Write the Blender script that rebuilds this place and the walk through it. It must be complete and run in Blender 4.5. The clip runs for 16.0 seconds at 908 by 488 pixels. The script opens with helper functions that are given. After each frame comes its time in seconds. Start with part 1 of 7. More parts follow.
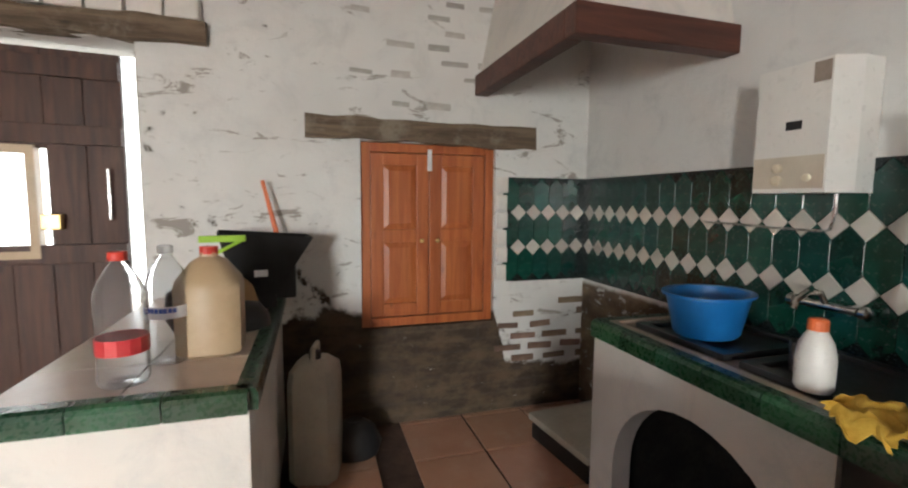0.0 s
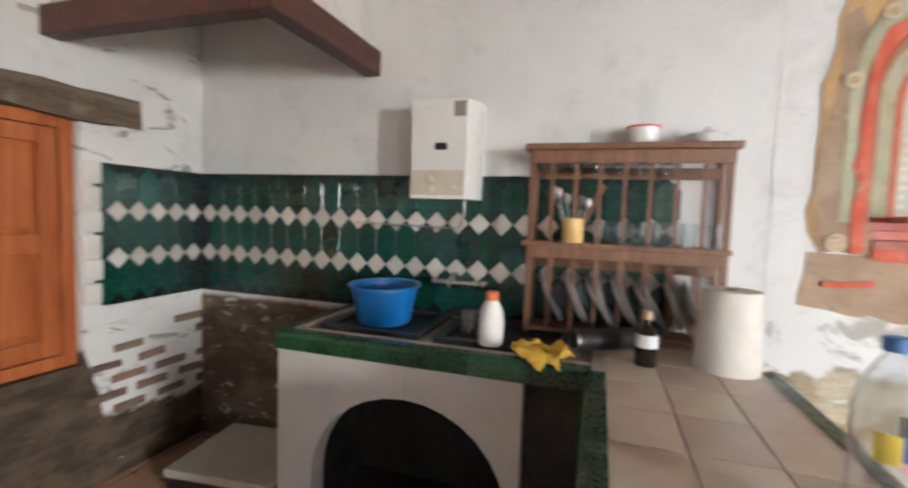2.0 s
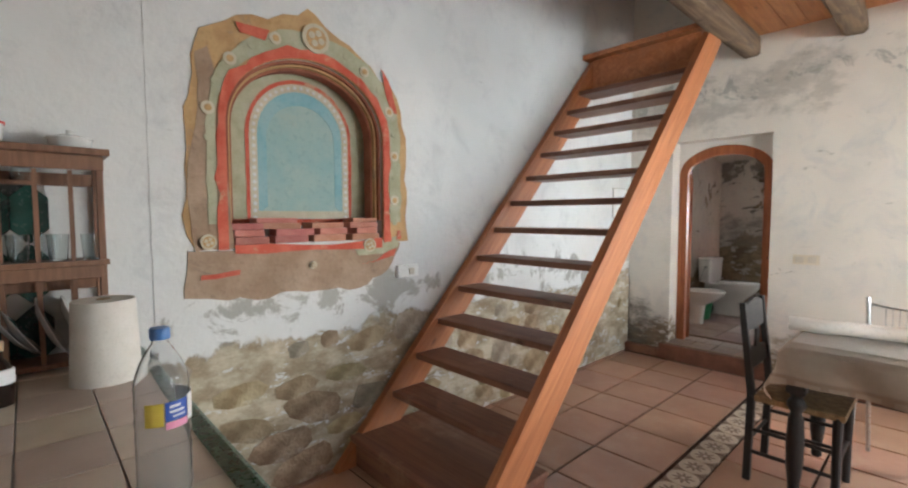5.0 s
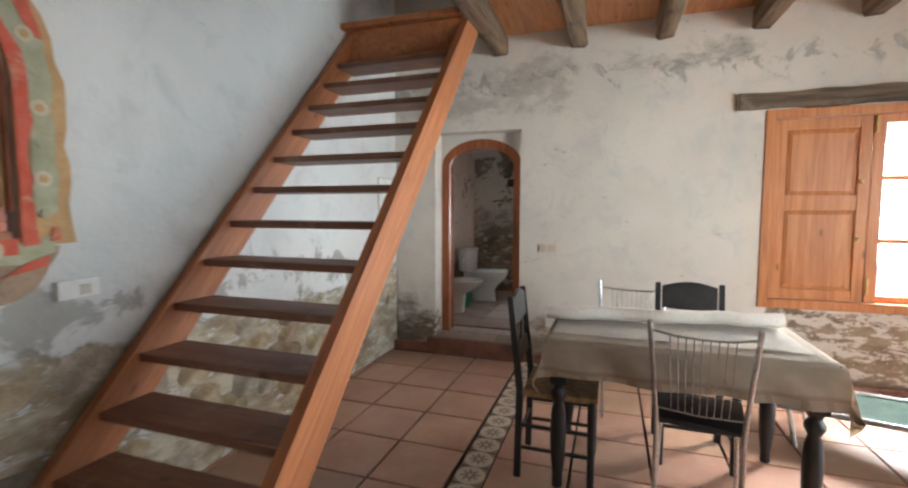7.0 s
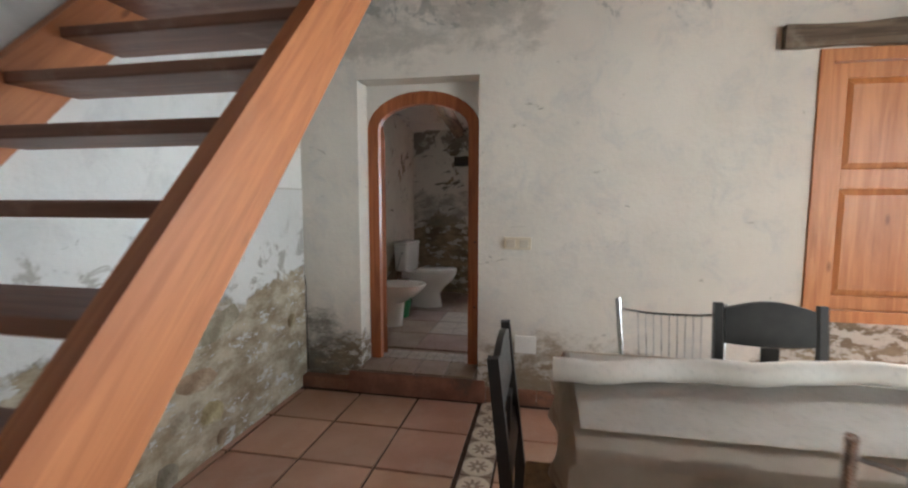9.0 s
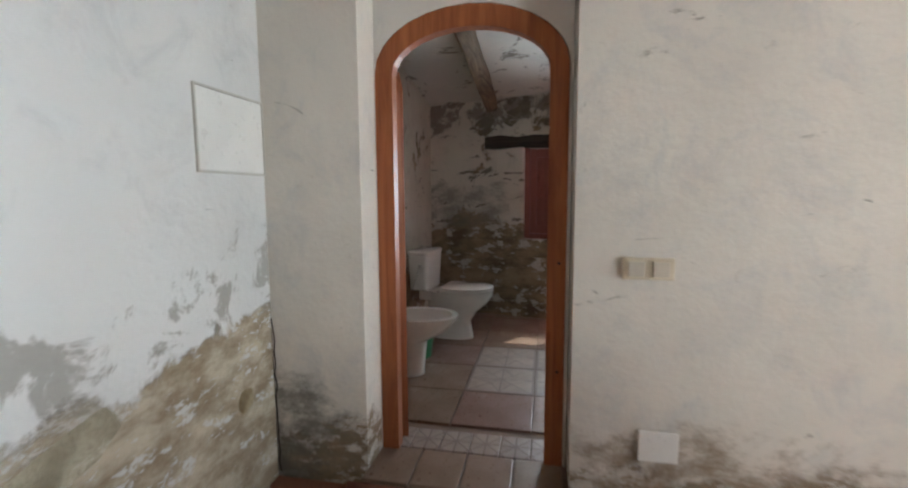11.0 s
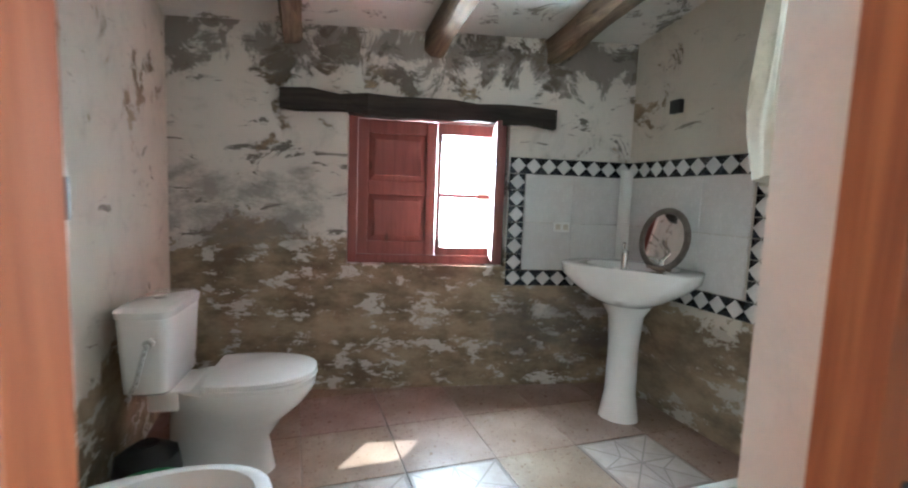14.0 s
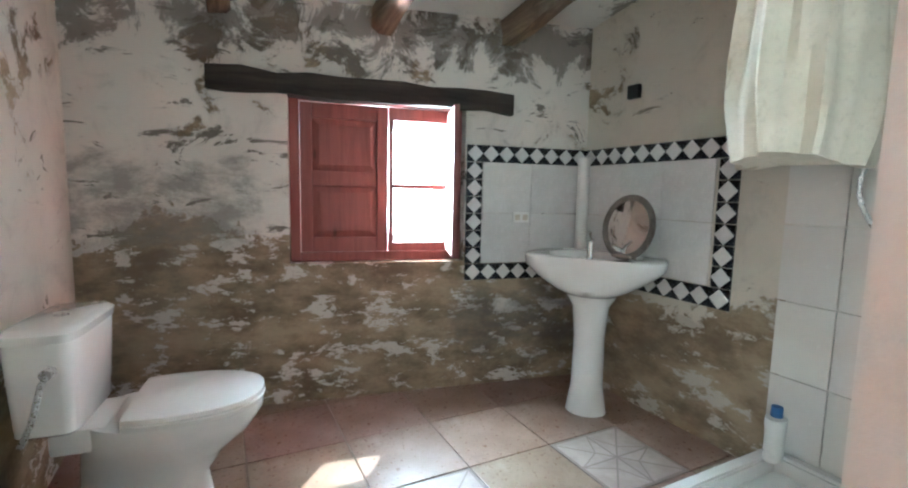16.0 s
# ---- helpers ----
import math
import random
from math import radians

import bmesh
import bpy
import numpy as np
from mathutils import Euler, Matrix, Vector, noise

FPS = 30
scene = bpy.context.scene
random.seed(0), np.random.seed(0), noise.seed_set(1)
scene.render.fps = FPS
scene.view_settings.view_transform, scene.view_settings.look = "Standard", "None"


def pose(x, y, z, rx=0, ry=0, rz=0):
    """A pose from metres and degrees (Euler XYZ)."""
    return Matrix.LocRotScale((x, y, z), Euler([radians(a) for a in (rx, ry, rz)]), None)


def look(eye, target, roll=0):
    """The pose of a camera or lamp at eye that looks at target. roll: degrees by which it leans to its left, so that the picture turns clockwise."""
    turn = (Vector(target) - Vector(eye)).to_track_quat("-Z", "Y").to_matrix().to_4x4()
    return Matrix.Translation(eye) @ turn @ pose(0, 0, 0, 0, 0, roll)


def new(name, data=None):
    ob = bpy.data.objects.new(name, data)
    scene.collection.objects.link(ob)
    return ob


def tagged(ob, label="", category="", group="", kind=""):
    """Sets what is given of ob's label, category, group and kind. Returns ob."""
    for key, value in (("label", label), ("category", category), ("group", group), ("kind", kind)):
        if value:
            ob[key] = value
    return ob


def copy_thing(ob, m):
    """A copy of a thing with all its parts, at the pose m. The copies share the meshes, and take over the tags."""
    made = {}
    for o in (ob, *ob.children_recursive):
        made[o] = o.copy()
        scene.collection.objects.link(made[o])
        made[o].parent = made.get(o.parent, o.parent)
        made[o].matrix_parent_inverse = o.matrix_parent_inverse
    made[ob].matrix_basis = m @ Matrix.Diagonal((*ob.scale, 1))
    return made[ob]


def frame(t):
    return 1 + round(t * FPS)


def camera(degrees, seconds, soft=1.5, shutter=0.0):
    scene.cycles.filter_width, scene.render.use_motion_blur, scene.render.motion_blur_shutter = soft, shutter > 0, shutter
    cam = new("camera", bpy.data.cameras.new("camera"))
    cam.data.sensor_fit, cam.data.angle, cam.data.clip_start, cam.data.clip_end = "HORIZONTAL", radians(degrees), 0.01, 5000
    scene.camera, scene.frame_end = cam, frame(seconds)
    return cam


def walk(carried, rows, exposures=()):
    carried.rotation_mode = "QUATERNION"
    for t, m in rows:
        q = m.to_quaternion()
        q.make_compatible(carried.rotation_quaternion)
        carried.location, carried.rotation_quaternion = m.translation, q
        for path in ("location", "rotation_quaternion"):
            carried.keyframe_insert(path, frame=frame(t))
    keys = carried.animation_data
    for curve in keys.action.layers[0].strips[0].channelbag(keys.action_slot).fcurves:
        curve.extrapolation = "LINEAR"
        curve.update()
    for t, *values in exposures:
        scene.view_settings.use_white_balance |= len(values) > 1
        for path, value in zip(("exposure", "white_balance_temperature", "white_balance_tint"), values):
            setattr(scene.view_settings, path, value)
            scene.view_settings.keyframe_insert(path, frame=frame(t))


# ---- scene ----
cam = camera(89.3, 16.0, soft=2.1, shutter=0.5)
PATH = [
    (0, (-0.097, 0.084, 1.387), (0.488, 1.987, 1.2), 0.5),
    (0.5, (-0.221, 0.241, 1.386), (0.593, 2.059, 1.21), -0.1),
    (1, (-0.286, 0.443, 1.397), (0.87, 2.066, 1.219), -0.4),
    (1.5, (-0.355, 0.565, 1.375), (1.289, 1.695, 1.232), 1.3),
    (2, (-0.444, 0.596, 1.36), (1.458, 1.198, 1.228), 2.0),
    (2.5, (-0.481, 0.497, 1.373), (1.51, 0.639, 1.257), 1.6),
    (3, (-0.532, 0.339, 1.379), (1.456, 0.156, 1.262), 1.8),
    (3.5, (-0.551, 0.289, 1.364), (1.4, -0.133, 1.247), 0.9),
    (4, (-0.554, 0.299, 1.398), (1.205, -0.645, 1.275), -0.0),
    (4.3, (-0.562, 0.331, 1.397), (1.038, -0.862, 1.265), 0.6),
    (4.5, (-0.554, 0.336, 1.393), (0.984, -0.939, 1.282), 0.2),
    (5, (-0.629, 0.344, 1.412), (0.834, -1.014, 1.294), -0.1),
    (5.2, (-0.663, 0.341, 1.403), (0.786, -1.033, 1.296), -0.5),
    (7.3, (-0.299, -0.281, 1.394), (0.253, -2.197, 1.243), 0.3),
    (7.5, (-0.251, -0.393, 1.38), (0.269, -2.318, 1.229), 0.3),
    (8, (-0.141, -0.706, 1.383), (0.242, -2.66, 1.198), 0.3),
    (8.5, (-0.065, -0.993, 1.367), (0.309, -2.947, 1.158), 0.3),
    (8.7, (-0.05, -1.134, 1.338), (0.334, -3.087, 1.146), 0.2),
    (10.8, (0.46, -2.469, 1.342), (0.849, -4.417, 1.111), -0.4),
    (11, (0.518, -2.594, 1.324), (0.91, -4.543, 1.108), -0.3),
    (11.5, (0.661, -2.94, 1.333), (0.806, -4.928, 1.165), -0.5),
    (12, (0.762, -3.19, 1.306), (0.689, -5.18, 1.115), -0.5),
    (12.5, (0.829, -3.509, 1.311), (0.72, -5.498, 1.129), 0.2),
    (13, (0.902, -3.801, 1.298), (0.642, -5.776, 1.124), 0.7),
    (13.5, (1.017, -4.047, 1.297), (0.495, -5.968, 1.103), 0.9),
    (14, (1.014, -4.253, 1.298), (0.357, -6.132, 1.1), 2.2),
    (14.5, (1.015, -4.406, 1.296), (0.226, -6.231, 1.081), 0.8),
    (15, (1.028, -4.454, 1.289), (0.214, -6.268, 1.071), 0.2),
    (15.5, (1.033, -4.474, 1.286), (0.158, -6.261, 1.076), 0.8),
    (16, (1.047, -4.455, 1.276), (0.143, -6.226, 1.06), 1.2),
]
EXPOSURES = [(0, 0.75, 6200, 7), (1.0, 0.95, 6000, 8), (1.5, 0.85, 6000, 8), (2.0, 1.2, 6000, 8), (3.0, 0.75, 5850, 7), (4.0, 0.5, 5900, 6), (5.2, 0.45, 6000, 5), (7.3, 0.05, 5900, 4), (8.7, -0.1, 5900, 4), (11.0, 0.05, 5900, 5), (12.0, 0.25, 5900, 4), (13.0, 0.85, 5800, 2), (14.0, 1.5, 5300, -1), (15.0, 1.75, 5150, -3), (16.0, 1.75, 5200, -3)]
walk(cam, [(t, look(eye, target, roll)) for t, eye, target, roll in PATH], EXPOSURES)

# world, sun and area lamps at the openings
SUN_EL, SUN_AZ = 47.0, 220.0
world = bpy.data.worlds.new("sky")
scene.world = world
world.use_nodes = True
wn = world.node_tree.nodes
sky = wn.new("ShaderNodeTexSky")
sky.sky_type = "NISHITA"
sky.sun_disc = False
sky.sun_elevation, sky.sun_rotation = radians(SUN_EL), radians(SUN_AZ)
wn["Background"].inputs["Strength"].default_value = 0.15
world.node_tree.links.new(sky.outputs[0], wn["Background"].inputs["Color"])
sun = new("sun", bpy.data.lights.new("sun", "SUN"))
sun.data.energy, sun.data.angle, sun.data.color = 5.0, radians(0.6), (1.0, 0.95, 0.87)
s_dir = Vector((math.sin(radians(SUN_AZ)) * math.cos(radians(SUN_EL)), math.cos(radians(SUN_AZ)) * math.cos(radians(SUN_EL)), math.sin(radians(SUN_EL))))
sun.matrix_world = look(s_dir * 30, (0, 0, 0))


def opening_lamp(eye, target, w, h, watts, colour=(1.0, 0.965, 0.91), spread=160.0):
    lamp = new("opening_lamp", bpy.data.lights.new("opening_lamp", "AREA"))
    lamp.data.shape, lamp.data.size, lamp.data.size_y = "RECTANGLE", w, h
    lamp.data.energy, lamp.data.color, lamp.data.spread = watts, colour, radians(spread)
    lamp.matrix_world = look(eye, target)


opening_lamp((-2.56, -4.68, 1.42), (-1.8, -3.1, 0.0), 0.62, 1.3, 200, spread=120.0)
# added fill at the unseen west openings, to brighten stairs and south wall
opening_lamp((-4.22, -3.0, 1.25), (1.67, -2.7, 1.6), 1.6, 2.2, 27, (0.93, 0.97, 1.0), 75.0)
opening_lamp((-4.22, -0.7, 1.55), (-0.9, -4.33, 1.5), 1.1, 1.2, 25, spread=70.0)
opening_lamp((0.08, -7.08, 1.34), (0.3, 0, 1.8), 0.40, 0.62, 52, (0.88, 0.95, 1.0))
opening_lamp((-1.24, 3.19, 1.15), (-1.2, 0, 1.1), 0.95, 2.1, 3.5)


# ---- building helpers ----
def bm_new():
    return bmesh.new()


def box(bm, x0, x1, y0, y1, z0, z1, bevel=0.0):
    vs = [bm.verts.new(p) for p in ((x0, y0, z0), (x1, y0, z0), (x1, y1, z0), (x0, y1, z0), (x0, y0, z1), (x1, y0, z1), (x1, y1, z1), (x0, y1, z1))]
    fs = [bm.faces.new([vs[i] for i in q]) for q in ((3, 2, 1, 0), (4, 5, 6, 7), (0, 1, 5, 4), (1, 2, 6, 5), (2, 3, 7, 6), (3, 0, 4, 7))]
    if bevel:
        es = list({e for fc in fs for e in fc.edges})
        bmesh.ops.bevel(bm, geom=es, offset=bevel, segments=2, affect="EDGES", profile=0.6)
    return bm


def bar(bm, a, b, r, r2=None, n=10, square=False):
    """A round or square bar from a to b."""
    a, b = Vector(a), Vector(b)
    d = (b - a)
    q = d.to_track_quat("Z", "Y")
    r2 = r if r2 is None else r2
    n = 4 if square else n
    off = math.pi / 4 if square else 0
    rings = []
    for p, rr in ((a, r), (b, r2)):
        rings.append([bm.verts.new(p + q @ Vector((rr * math.cos(off + 2 * math.pi * i / n), rr * math.sin(off + 2 * math.pi * i / n), 0))) for i in range(n)])
    for i in range(n):
        bm.faces.new((rings[0][i], rings[0][(i + 1) % n], rings[1][(i + 1) % n], rings[1][i]))
    bm.faces.new(rings[0][::-1])
    bm.faces.new(rings[1])
    return bm


def tube(bm, pts, r, n=8):
    """A round tube through points."""
    pts = [Vector(p) for p in pts]
    rings = []
    for i, p in enumerate(pts):
        d = (pts[min(i + 1, len(pts) - 1)] - pts[max(i - 1, 0)]).normalized()
        q = d.to_track_quat("Z", "Y")
        rings.append([bm.verts.new(p + q @ Vector((r * math.cos(2 * math.pi * k / n), r * math.sin(2 * math.pi * k / n), 0))) for k in range(n)])
    for a, b in zip(rings, rings[1:]):
        # keep the rings from twisting against each other
        best = min(range(n), key=lambda s: sum((a[k].co - b[(k + s) % n].co).length for k in range(n)))
        for k in range(n):
            bm.faces.new((a[k], a[(k + 1) % n], b[(k + 1 + best) % n], b[(k + best) % n]))
    bm.faces.new(rings[0][::-1])
    bm.faces.new(rings[-1])
    return bm


def lathe(bm, prof, n=24, cx=0.0, cy=0.0, sx=1.0, sy=1.0, caps=True):
    """A turned shape: prof is (radius, height) from bottom to top."""
    rings = []
    for r, z in prof:
        rings.append([bm.verts.new((cx + sx * r * math.cos(2 * math.pi * i / n), cy + sy * r * math.sin(2 * math.pi * i / n), z)) for i in range(n)])
    for a, b in zip(rings, rings[1:]):
        for i in range(n):
            bm.faces.new((a[i], a[(i + 1) % n], b[(i + 1) % n], b[i]))
    if caps:
        if prof[0][0] > 1e-4:
            bm.faces.new(rings[0][::-1])
        if prof[-1][0] > 1e-4:
            bm.faces.new(rings[-1])
    return bm


def loft(bm, rings, caps=True, closed=True):
    """Skin rings of equal length."""
    rs = [[bm.verts.new(p) for p in r] for r in rings]
    n = len(rs[0])
    for a, b in zip(rs, rs[1:]):
        for i in range(n if closed else n - 1):
            bm.faces.new((a[i], a[(i + 1) % n], b[(i + 1) % n], b[i]))
    if caps:
        bm.faces.new(rs[0][::-1])
        bm.faces.new(rs[-1])
    return bm


def prism(bm, outline, axis, d0, d1):
    """An outline of (u, v) drawn out along an axis: x takes (y, z), y takes (x, z), z takes (x, y)."""
    def at(u, v, d):
        return {"x": (d, u, v), "y": (u, d, v), "z": (u, v, d)}[axis]
    a = [bm.verts.new(at(u, v, d0)) for u, v in outline]
    b = [bm.verts.new(at(u, v, d1)) for u, v in outline]
    bm.faces.new(a[::-1])
    bm.faces.new(b)
    for i in range(len(a)):
        j = (i + 1) % len(a)
        bm.faces.new((a[i], a[j], b[j], b[i]))
    return bm


def ring_prism(bm, outer, inner, axis, d0, d1):
    """A band between two outlines of equal length, open at its ends, drawn out along an axis."""
    def at(u, v, d):
        return {"x": (d, u, v), "y": (u, d, v), "z": (u, v, d)}[axis]
    o0, o1 = [[bm.verts.new(at(u, v, d)) for u, v in outer] for d in (d0, d1)]
    i0, i1 = [[bm.verts.new(at(u, v, d)) for u, v in inner] for d in (d0, d1)]
    for k in range(len(outer) - 1):
        bm.faces.new((o0[k], o0[k + 1], i0[k + 1], i0[k]))
        bm.faces.new((o1[k], i1[k], i1[k + 1], o1[k + 1]))
        bm.faces.new((o0[k], o1[k], o1[k + 1], o0[k + 1]))
        bm.faces.new((i0[k], i0[k + 1], i1[k + 1], i1[k]))
    bm.faces.new((o0[0], i0[0], i1[0], o1[0]))
    bm.faces.new((o0[-1], o1[-1], i1[-1], i0[-1]))
    return bm


def arch(c, half, z0, spring, top, n=14, steps=1):
    """An arched outline from the left foot over the top to the right foot."""
    pts = [(c - half, z0)]
    for i in range(n + 1):
        a = math.pi - math.pi * i / n
        pts.append((c + half * math.cos(a), spring + (top - spring) * math.sin(a)))
    pts.append((c + half, z0))
    return pts


def mesh_of(name, bm, material, smooth=False):
    bmesh.ops.recalc_face_normals(bm, faces=bm.faces)
    me = bpy.data.meshes.new(name)
    bm.to_mesh(me)
    bm.free()
    for m in (material if isinstance(material, (list, tuple)) else (material,)):
        me.materials.append(m)
    if smooth:
        me.shade_smooth()
        me.set_sharp_from_angle(angle=radians(42))
    return me


def part(name, bm, material, parent, label="", smooth=False):
    """One mesh under a thing or under a part; its coordinates are those of its parent."""
    ob = new(name, mesh_of(name, bm, material, smooth))
    ob.parent = parent
    return tagged(ob, label)


def thing(name, at, label, category, group="", turn=0.0):
    ob = new(name)
    ob.empty_display_size = 0.1
    ob.matrix_world = pose(*at, 0, 0, turn)
    return tagged(ob, label, category, group)


def solid(name, bm, material, label, category="", kind="", at=(0, 0, 0), smooth=False, group="", turn=0.0):
    ob = new(name, mesh_of(name, bm, material, smooth))
    ob.matrix_world = pose(*at, 0, 0, turn)
    return tagged(ob, label, category, group, kind)


def piece(name, me, parent, at, rot=(0, 0, 0), scale=(1, 1, 1)):
    """A piece of a wall or floor that shares its mesh with others."""
    ob = new(name, me)
    ob.parent = parent
    ob.matrix_basis = Matrix.LocRotScale(at, Euler(rot), scale)
    return ob


# ---- materials ----
class Nodes:
    def __init__(self, name):
        self.m = bpy.data.materials.new(name)
        self.m.use_nodes = True
        self.t = self.m.node_tree
        self.b = self.t.nodes["Principled BSDF"]
        self.co = self.t.nodes.new("ShaderNodeTexCoord").outputs["Object"]

    def link(self, a, b):
        if isinstance(a, (int, float)):
            b.default_value = a
        elif isinstance(a, tuple):
            b.default_value = (*a, 1.0) if len(a) == 3 else a
        else:
            self.t.links.new(a, b)

    def noise(self, scale, detail=5.0, rough=0.6, stretch=None, distort=0.0, co=None):
        n = self.t.nodes.new("ShaderNodeTexNoise")
        n.inputs["Scale"].default_value, n.inputs["Detail"].default_value, n.inputs["Roughness"].default_value = scale, detail, rough
        n.inputs["Distortion"].default_value = distort
        self.link(self.mapped(stretch, co), n.inputs["Vector"])
        return n.outputs["Fac"]

    def mapped(self, stretch=None, co=None):
        co = co or self.co
        if not stretch:
            return co
        mp = self.t.nodes.new("ShaderNodeMapping")
        mp.inputs["Scale"].default_value = stretch
        self.link(co, mp.inputs["Vector"])
        return mp.outputs["Vector"]

    def voronoi(self, scale, feature="F1", stretch=None, rand=1.0):
        n = self.t.nodes.new("ShaderNodeTexVoronoi")
        n.feature = feature
        n.inputs["Scale"].default_value, n.inputs["Randomness"].default_value = scale, rand
        self.link(self.mapped(stretch), n.inputs["Vector"])
        return n.outputs["Distance"]

    def math(self, op, a, b=0.0, clamp=False):
        n = self.t.nodes.new("ShaderNodeMath")
        n.operation, n.use_clamp = op, clamp
        self.link(a, n.inputs[0])
        self.link(b, n.inputs[1])
        return n.outputs[0]

    def axis(self, k):
        n = self.t.nodes.new("ShaderNodeSeparateXYZ")
        self.link(self.co, n.inputs[0])
        return n.outputs[k]

    def step(self, v, lo, hi):
        n = self.t.nodes.new("ShaderNodeMapRange")
        n.interpolation_type = "SMOOTHSTEP"
        self.link(v, n.inputs["Value"])
        n.inputs["From Min"].default_value, n.inputs["From Max"].default_value = lo, hi
        return n.outputs["Result"]

    def mix(self, f, a, b):
        n = self.t.nodes.new("ShaderNodeMix")
        n.data_type = "RGBA"
        self.link(f, n.inputs[0])
        self.link(a, n.inputs[6])
        self.link(b, n.inputs[7])
        return n.outputs[2]

    def ramp(self, v, stops):
        n = self.t.nodes.new("ShaderNodeValToRGB")
        e = n.color_ramp.elements
        while len(e) < len(stops):
            e.new(0.5)
        for k, (p, c) in enumerate(stops):
            e[k].position, e[k].color = p, (*c, 1.0)
        self.link(v, n.inputs[0])
        return n.outputs[0]

    def random(self):
        return self.t.nodes.new("ShaderNodeObjectInfo").outputs["Random"]

    def vary(self, colour, amount=0.3, hue=0.02):
        """Shift a colour a little from piece to piece."""
        r = self.random()
        n = self.t.nodes.new("ShaderNodeHueSaturation")
        self.link(colour, n.inputs["Color"])
        self.link(self.math("MULTIPLY_ADD", r, hue), n.inputs["Hue"])
        n.inputs["Hue"].default_value = 0.5
        h = self.math("ADD", self.math("MULTIPLY", r, 2 * hue), 0.5 - hue)
        self.link(h, n.inputs["Hue"])
        r2 = self.math("FRACT", self.math("MULTIPLY", r, 17.3))
        self.link(self.math("ADD", self.math("MULTIPLY", r2, 2 * amount), 1 - amount), n.inputs["Value"])
        return n.outputs[0]

    def done(self, colour, rough=0.8, bump=None, height=0.1, dist=0.01, metal=0.0, coat=0.0):
        self.link(colour, self.b.inputs["Base Color"])
        self.link(rough, self.b.inputs["Roughness"])
        self.link(metal, self.b.inputs["Metallic"])
        self.b.inputs["Coat Weight"].default_value = coat
        if bump is not None:
            n = self.t.nodes.new("ShaderNodeBump")
            n.inputs["Strength"].default_value, n.inputs["Distance"].default_value = height, dist
            self.link(bump, n.inputs["Height"])
            self.link(n.outputs[0], self.b.inputs["Normal"])
        return self.m


def mottled(name, c1, c2, scale=8.0, rough=0.6, bump=0.2, dist=0.004, metal=0.0, vary=0.0, coat=0.0, spots=None):
    """A plain surface with wear at two scales."""
    k = Nodes(name)
    big, fine = k.noise(scale, 4), k.noise(scale * 9, 3)
    c = k.mix(k.step(big, 0.3, 0.7), c1, c2)
    c = k.mix(k.math("MULTIPLY", k.step(fine, 0.5, 0.75), 0.35 if bump > 0.12 else 0.08), c, tuple(v * 0.72 for v in c1))
    if spots:
        c = k.mix(k.math("MULTIPLY", k.step(k.noise(scale * 0.6, 7, 0.7, distort=0.5), 0.56, 0.66), 0.8), c, spots)
    if vary:
        c = k.vary(c, vary)
    r = k.math("ADD", k.math("MULTIPLY", fine, 0.25), rough - 0.12)
    return k.done(c, r, k.math("ADD", big, k.math("MULTIPLY", fine, 0.4)), bump, dist, metal, coat)


def wood(name, dark, light, axis=2, rough=0.55, scale=1.0, bump=0.25, worn=None, vary=0.0, slant=0.0):
    k = Nodes(name)
    if slant:
        mp = k.t.nodes.new("ShaderNodeMapping")
        mp.inputs["Rotation"].default_value = (radians(slant), 0, 0)
        k.link(k.co, mp.inputs["Vector"])
        k.co = mp.outputs["Vector"]
    st = [14.0 * scale] * 3
    st[axis] = 0.9 * scale
    g = k.noise(1.6, 6, 0.65, tuple(st), 1.1)
    fine = k.noise(6.0, 4, 0.6, tuple(st), 0.3)
    knots = k.voronoi(2.3, stretch=tuple(3.0 if i != axis else 1.1 for i in range(3)))
    c = k.mix(k.step(g, 0.28, 0.72), dark, light)
    c = k.mix(k.math("MULTIPLY", k.step(fine, 0.5, 0.8), 0.4), c, tuple(v * 0.6 for v in dark))
    c = k.mix(k.math("MULTIPLY", k.math("SUBTRACT", 1.0, k.step(knots, 0.03, 0.12)), 0.75), c, tuple(v * 0.4 for v in dark))
    if worn:
        c = k.mix(k.math("MULTIPLY", k.step(k.noise(4.0 * scale, 6, 0.7), 0.52, 0.66), 0.7), c, worn)
    if vary:
        c = k.vary(c, vary)
    return k.done(c, k.math("ADD", k.math("MULTIPLY", fine, 0.2), rough - 0.1), k.math("ADD", g, fine), bump, 0.004)


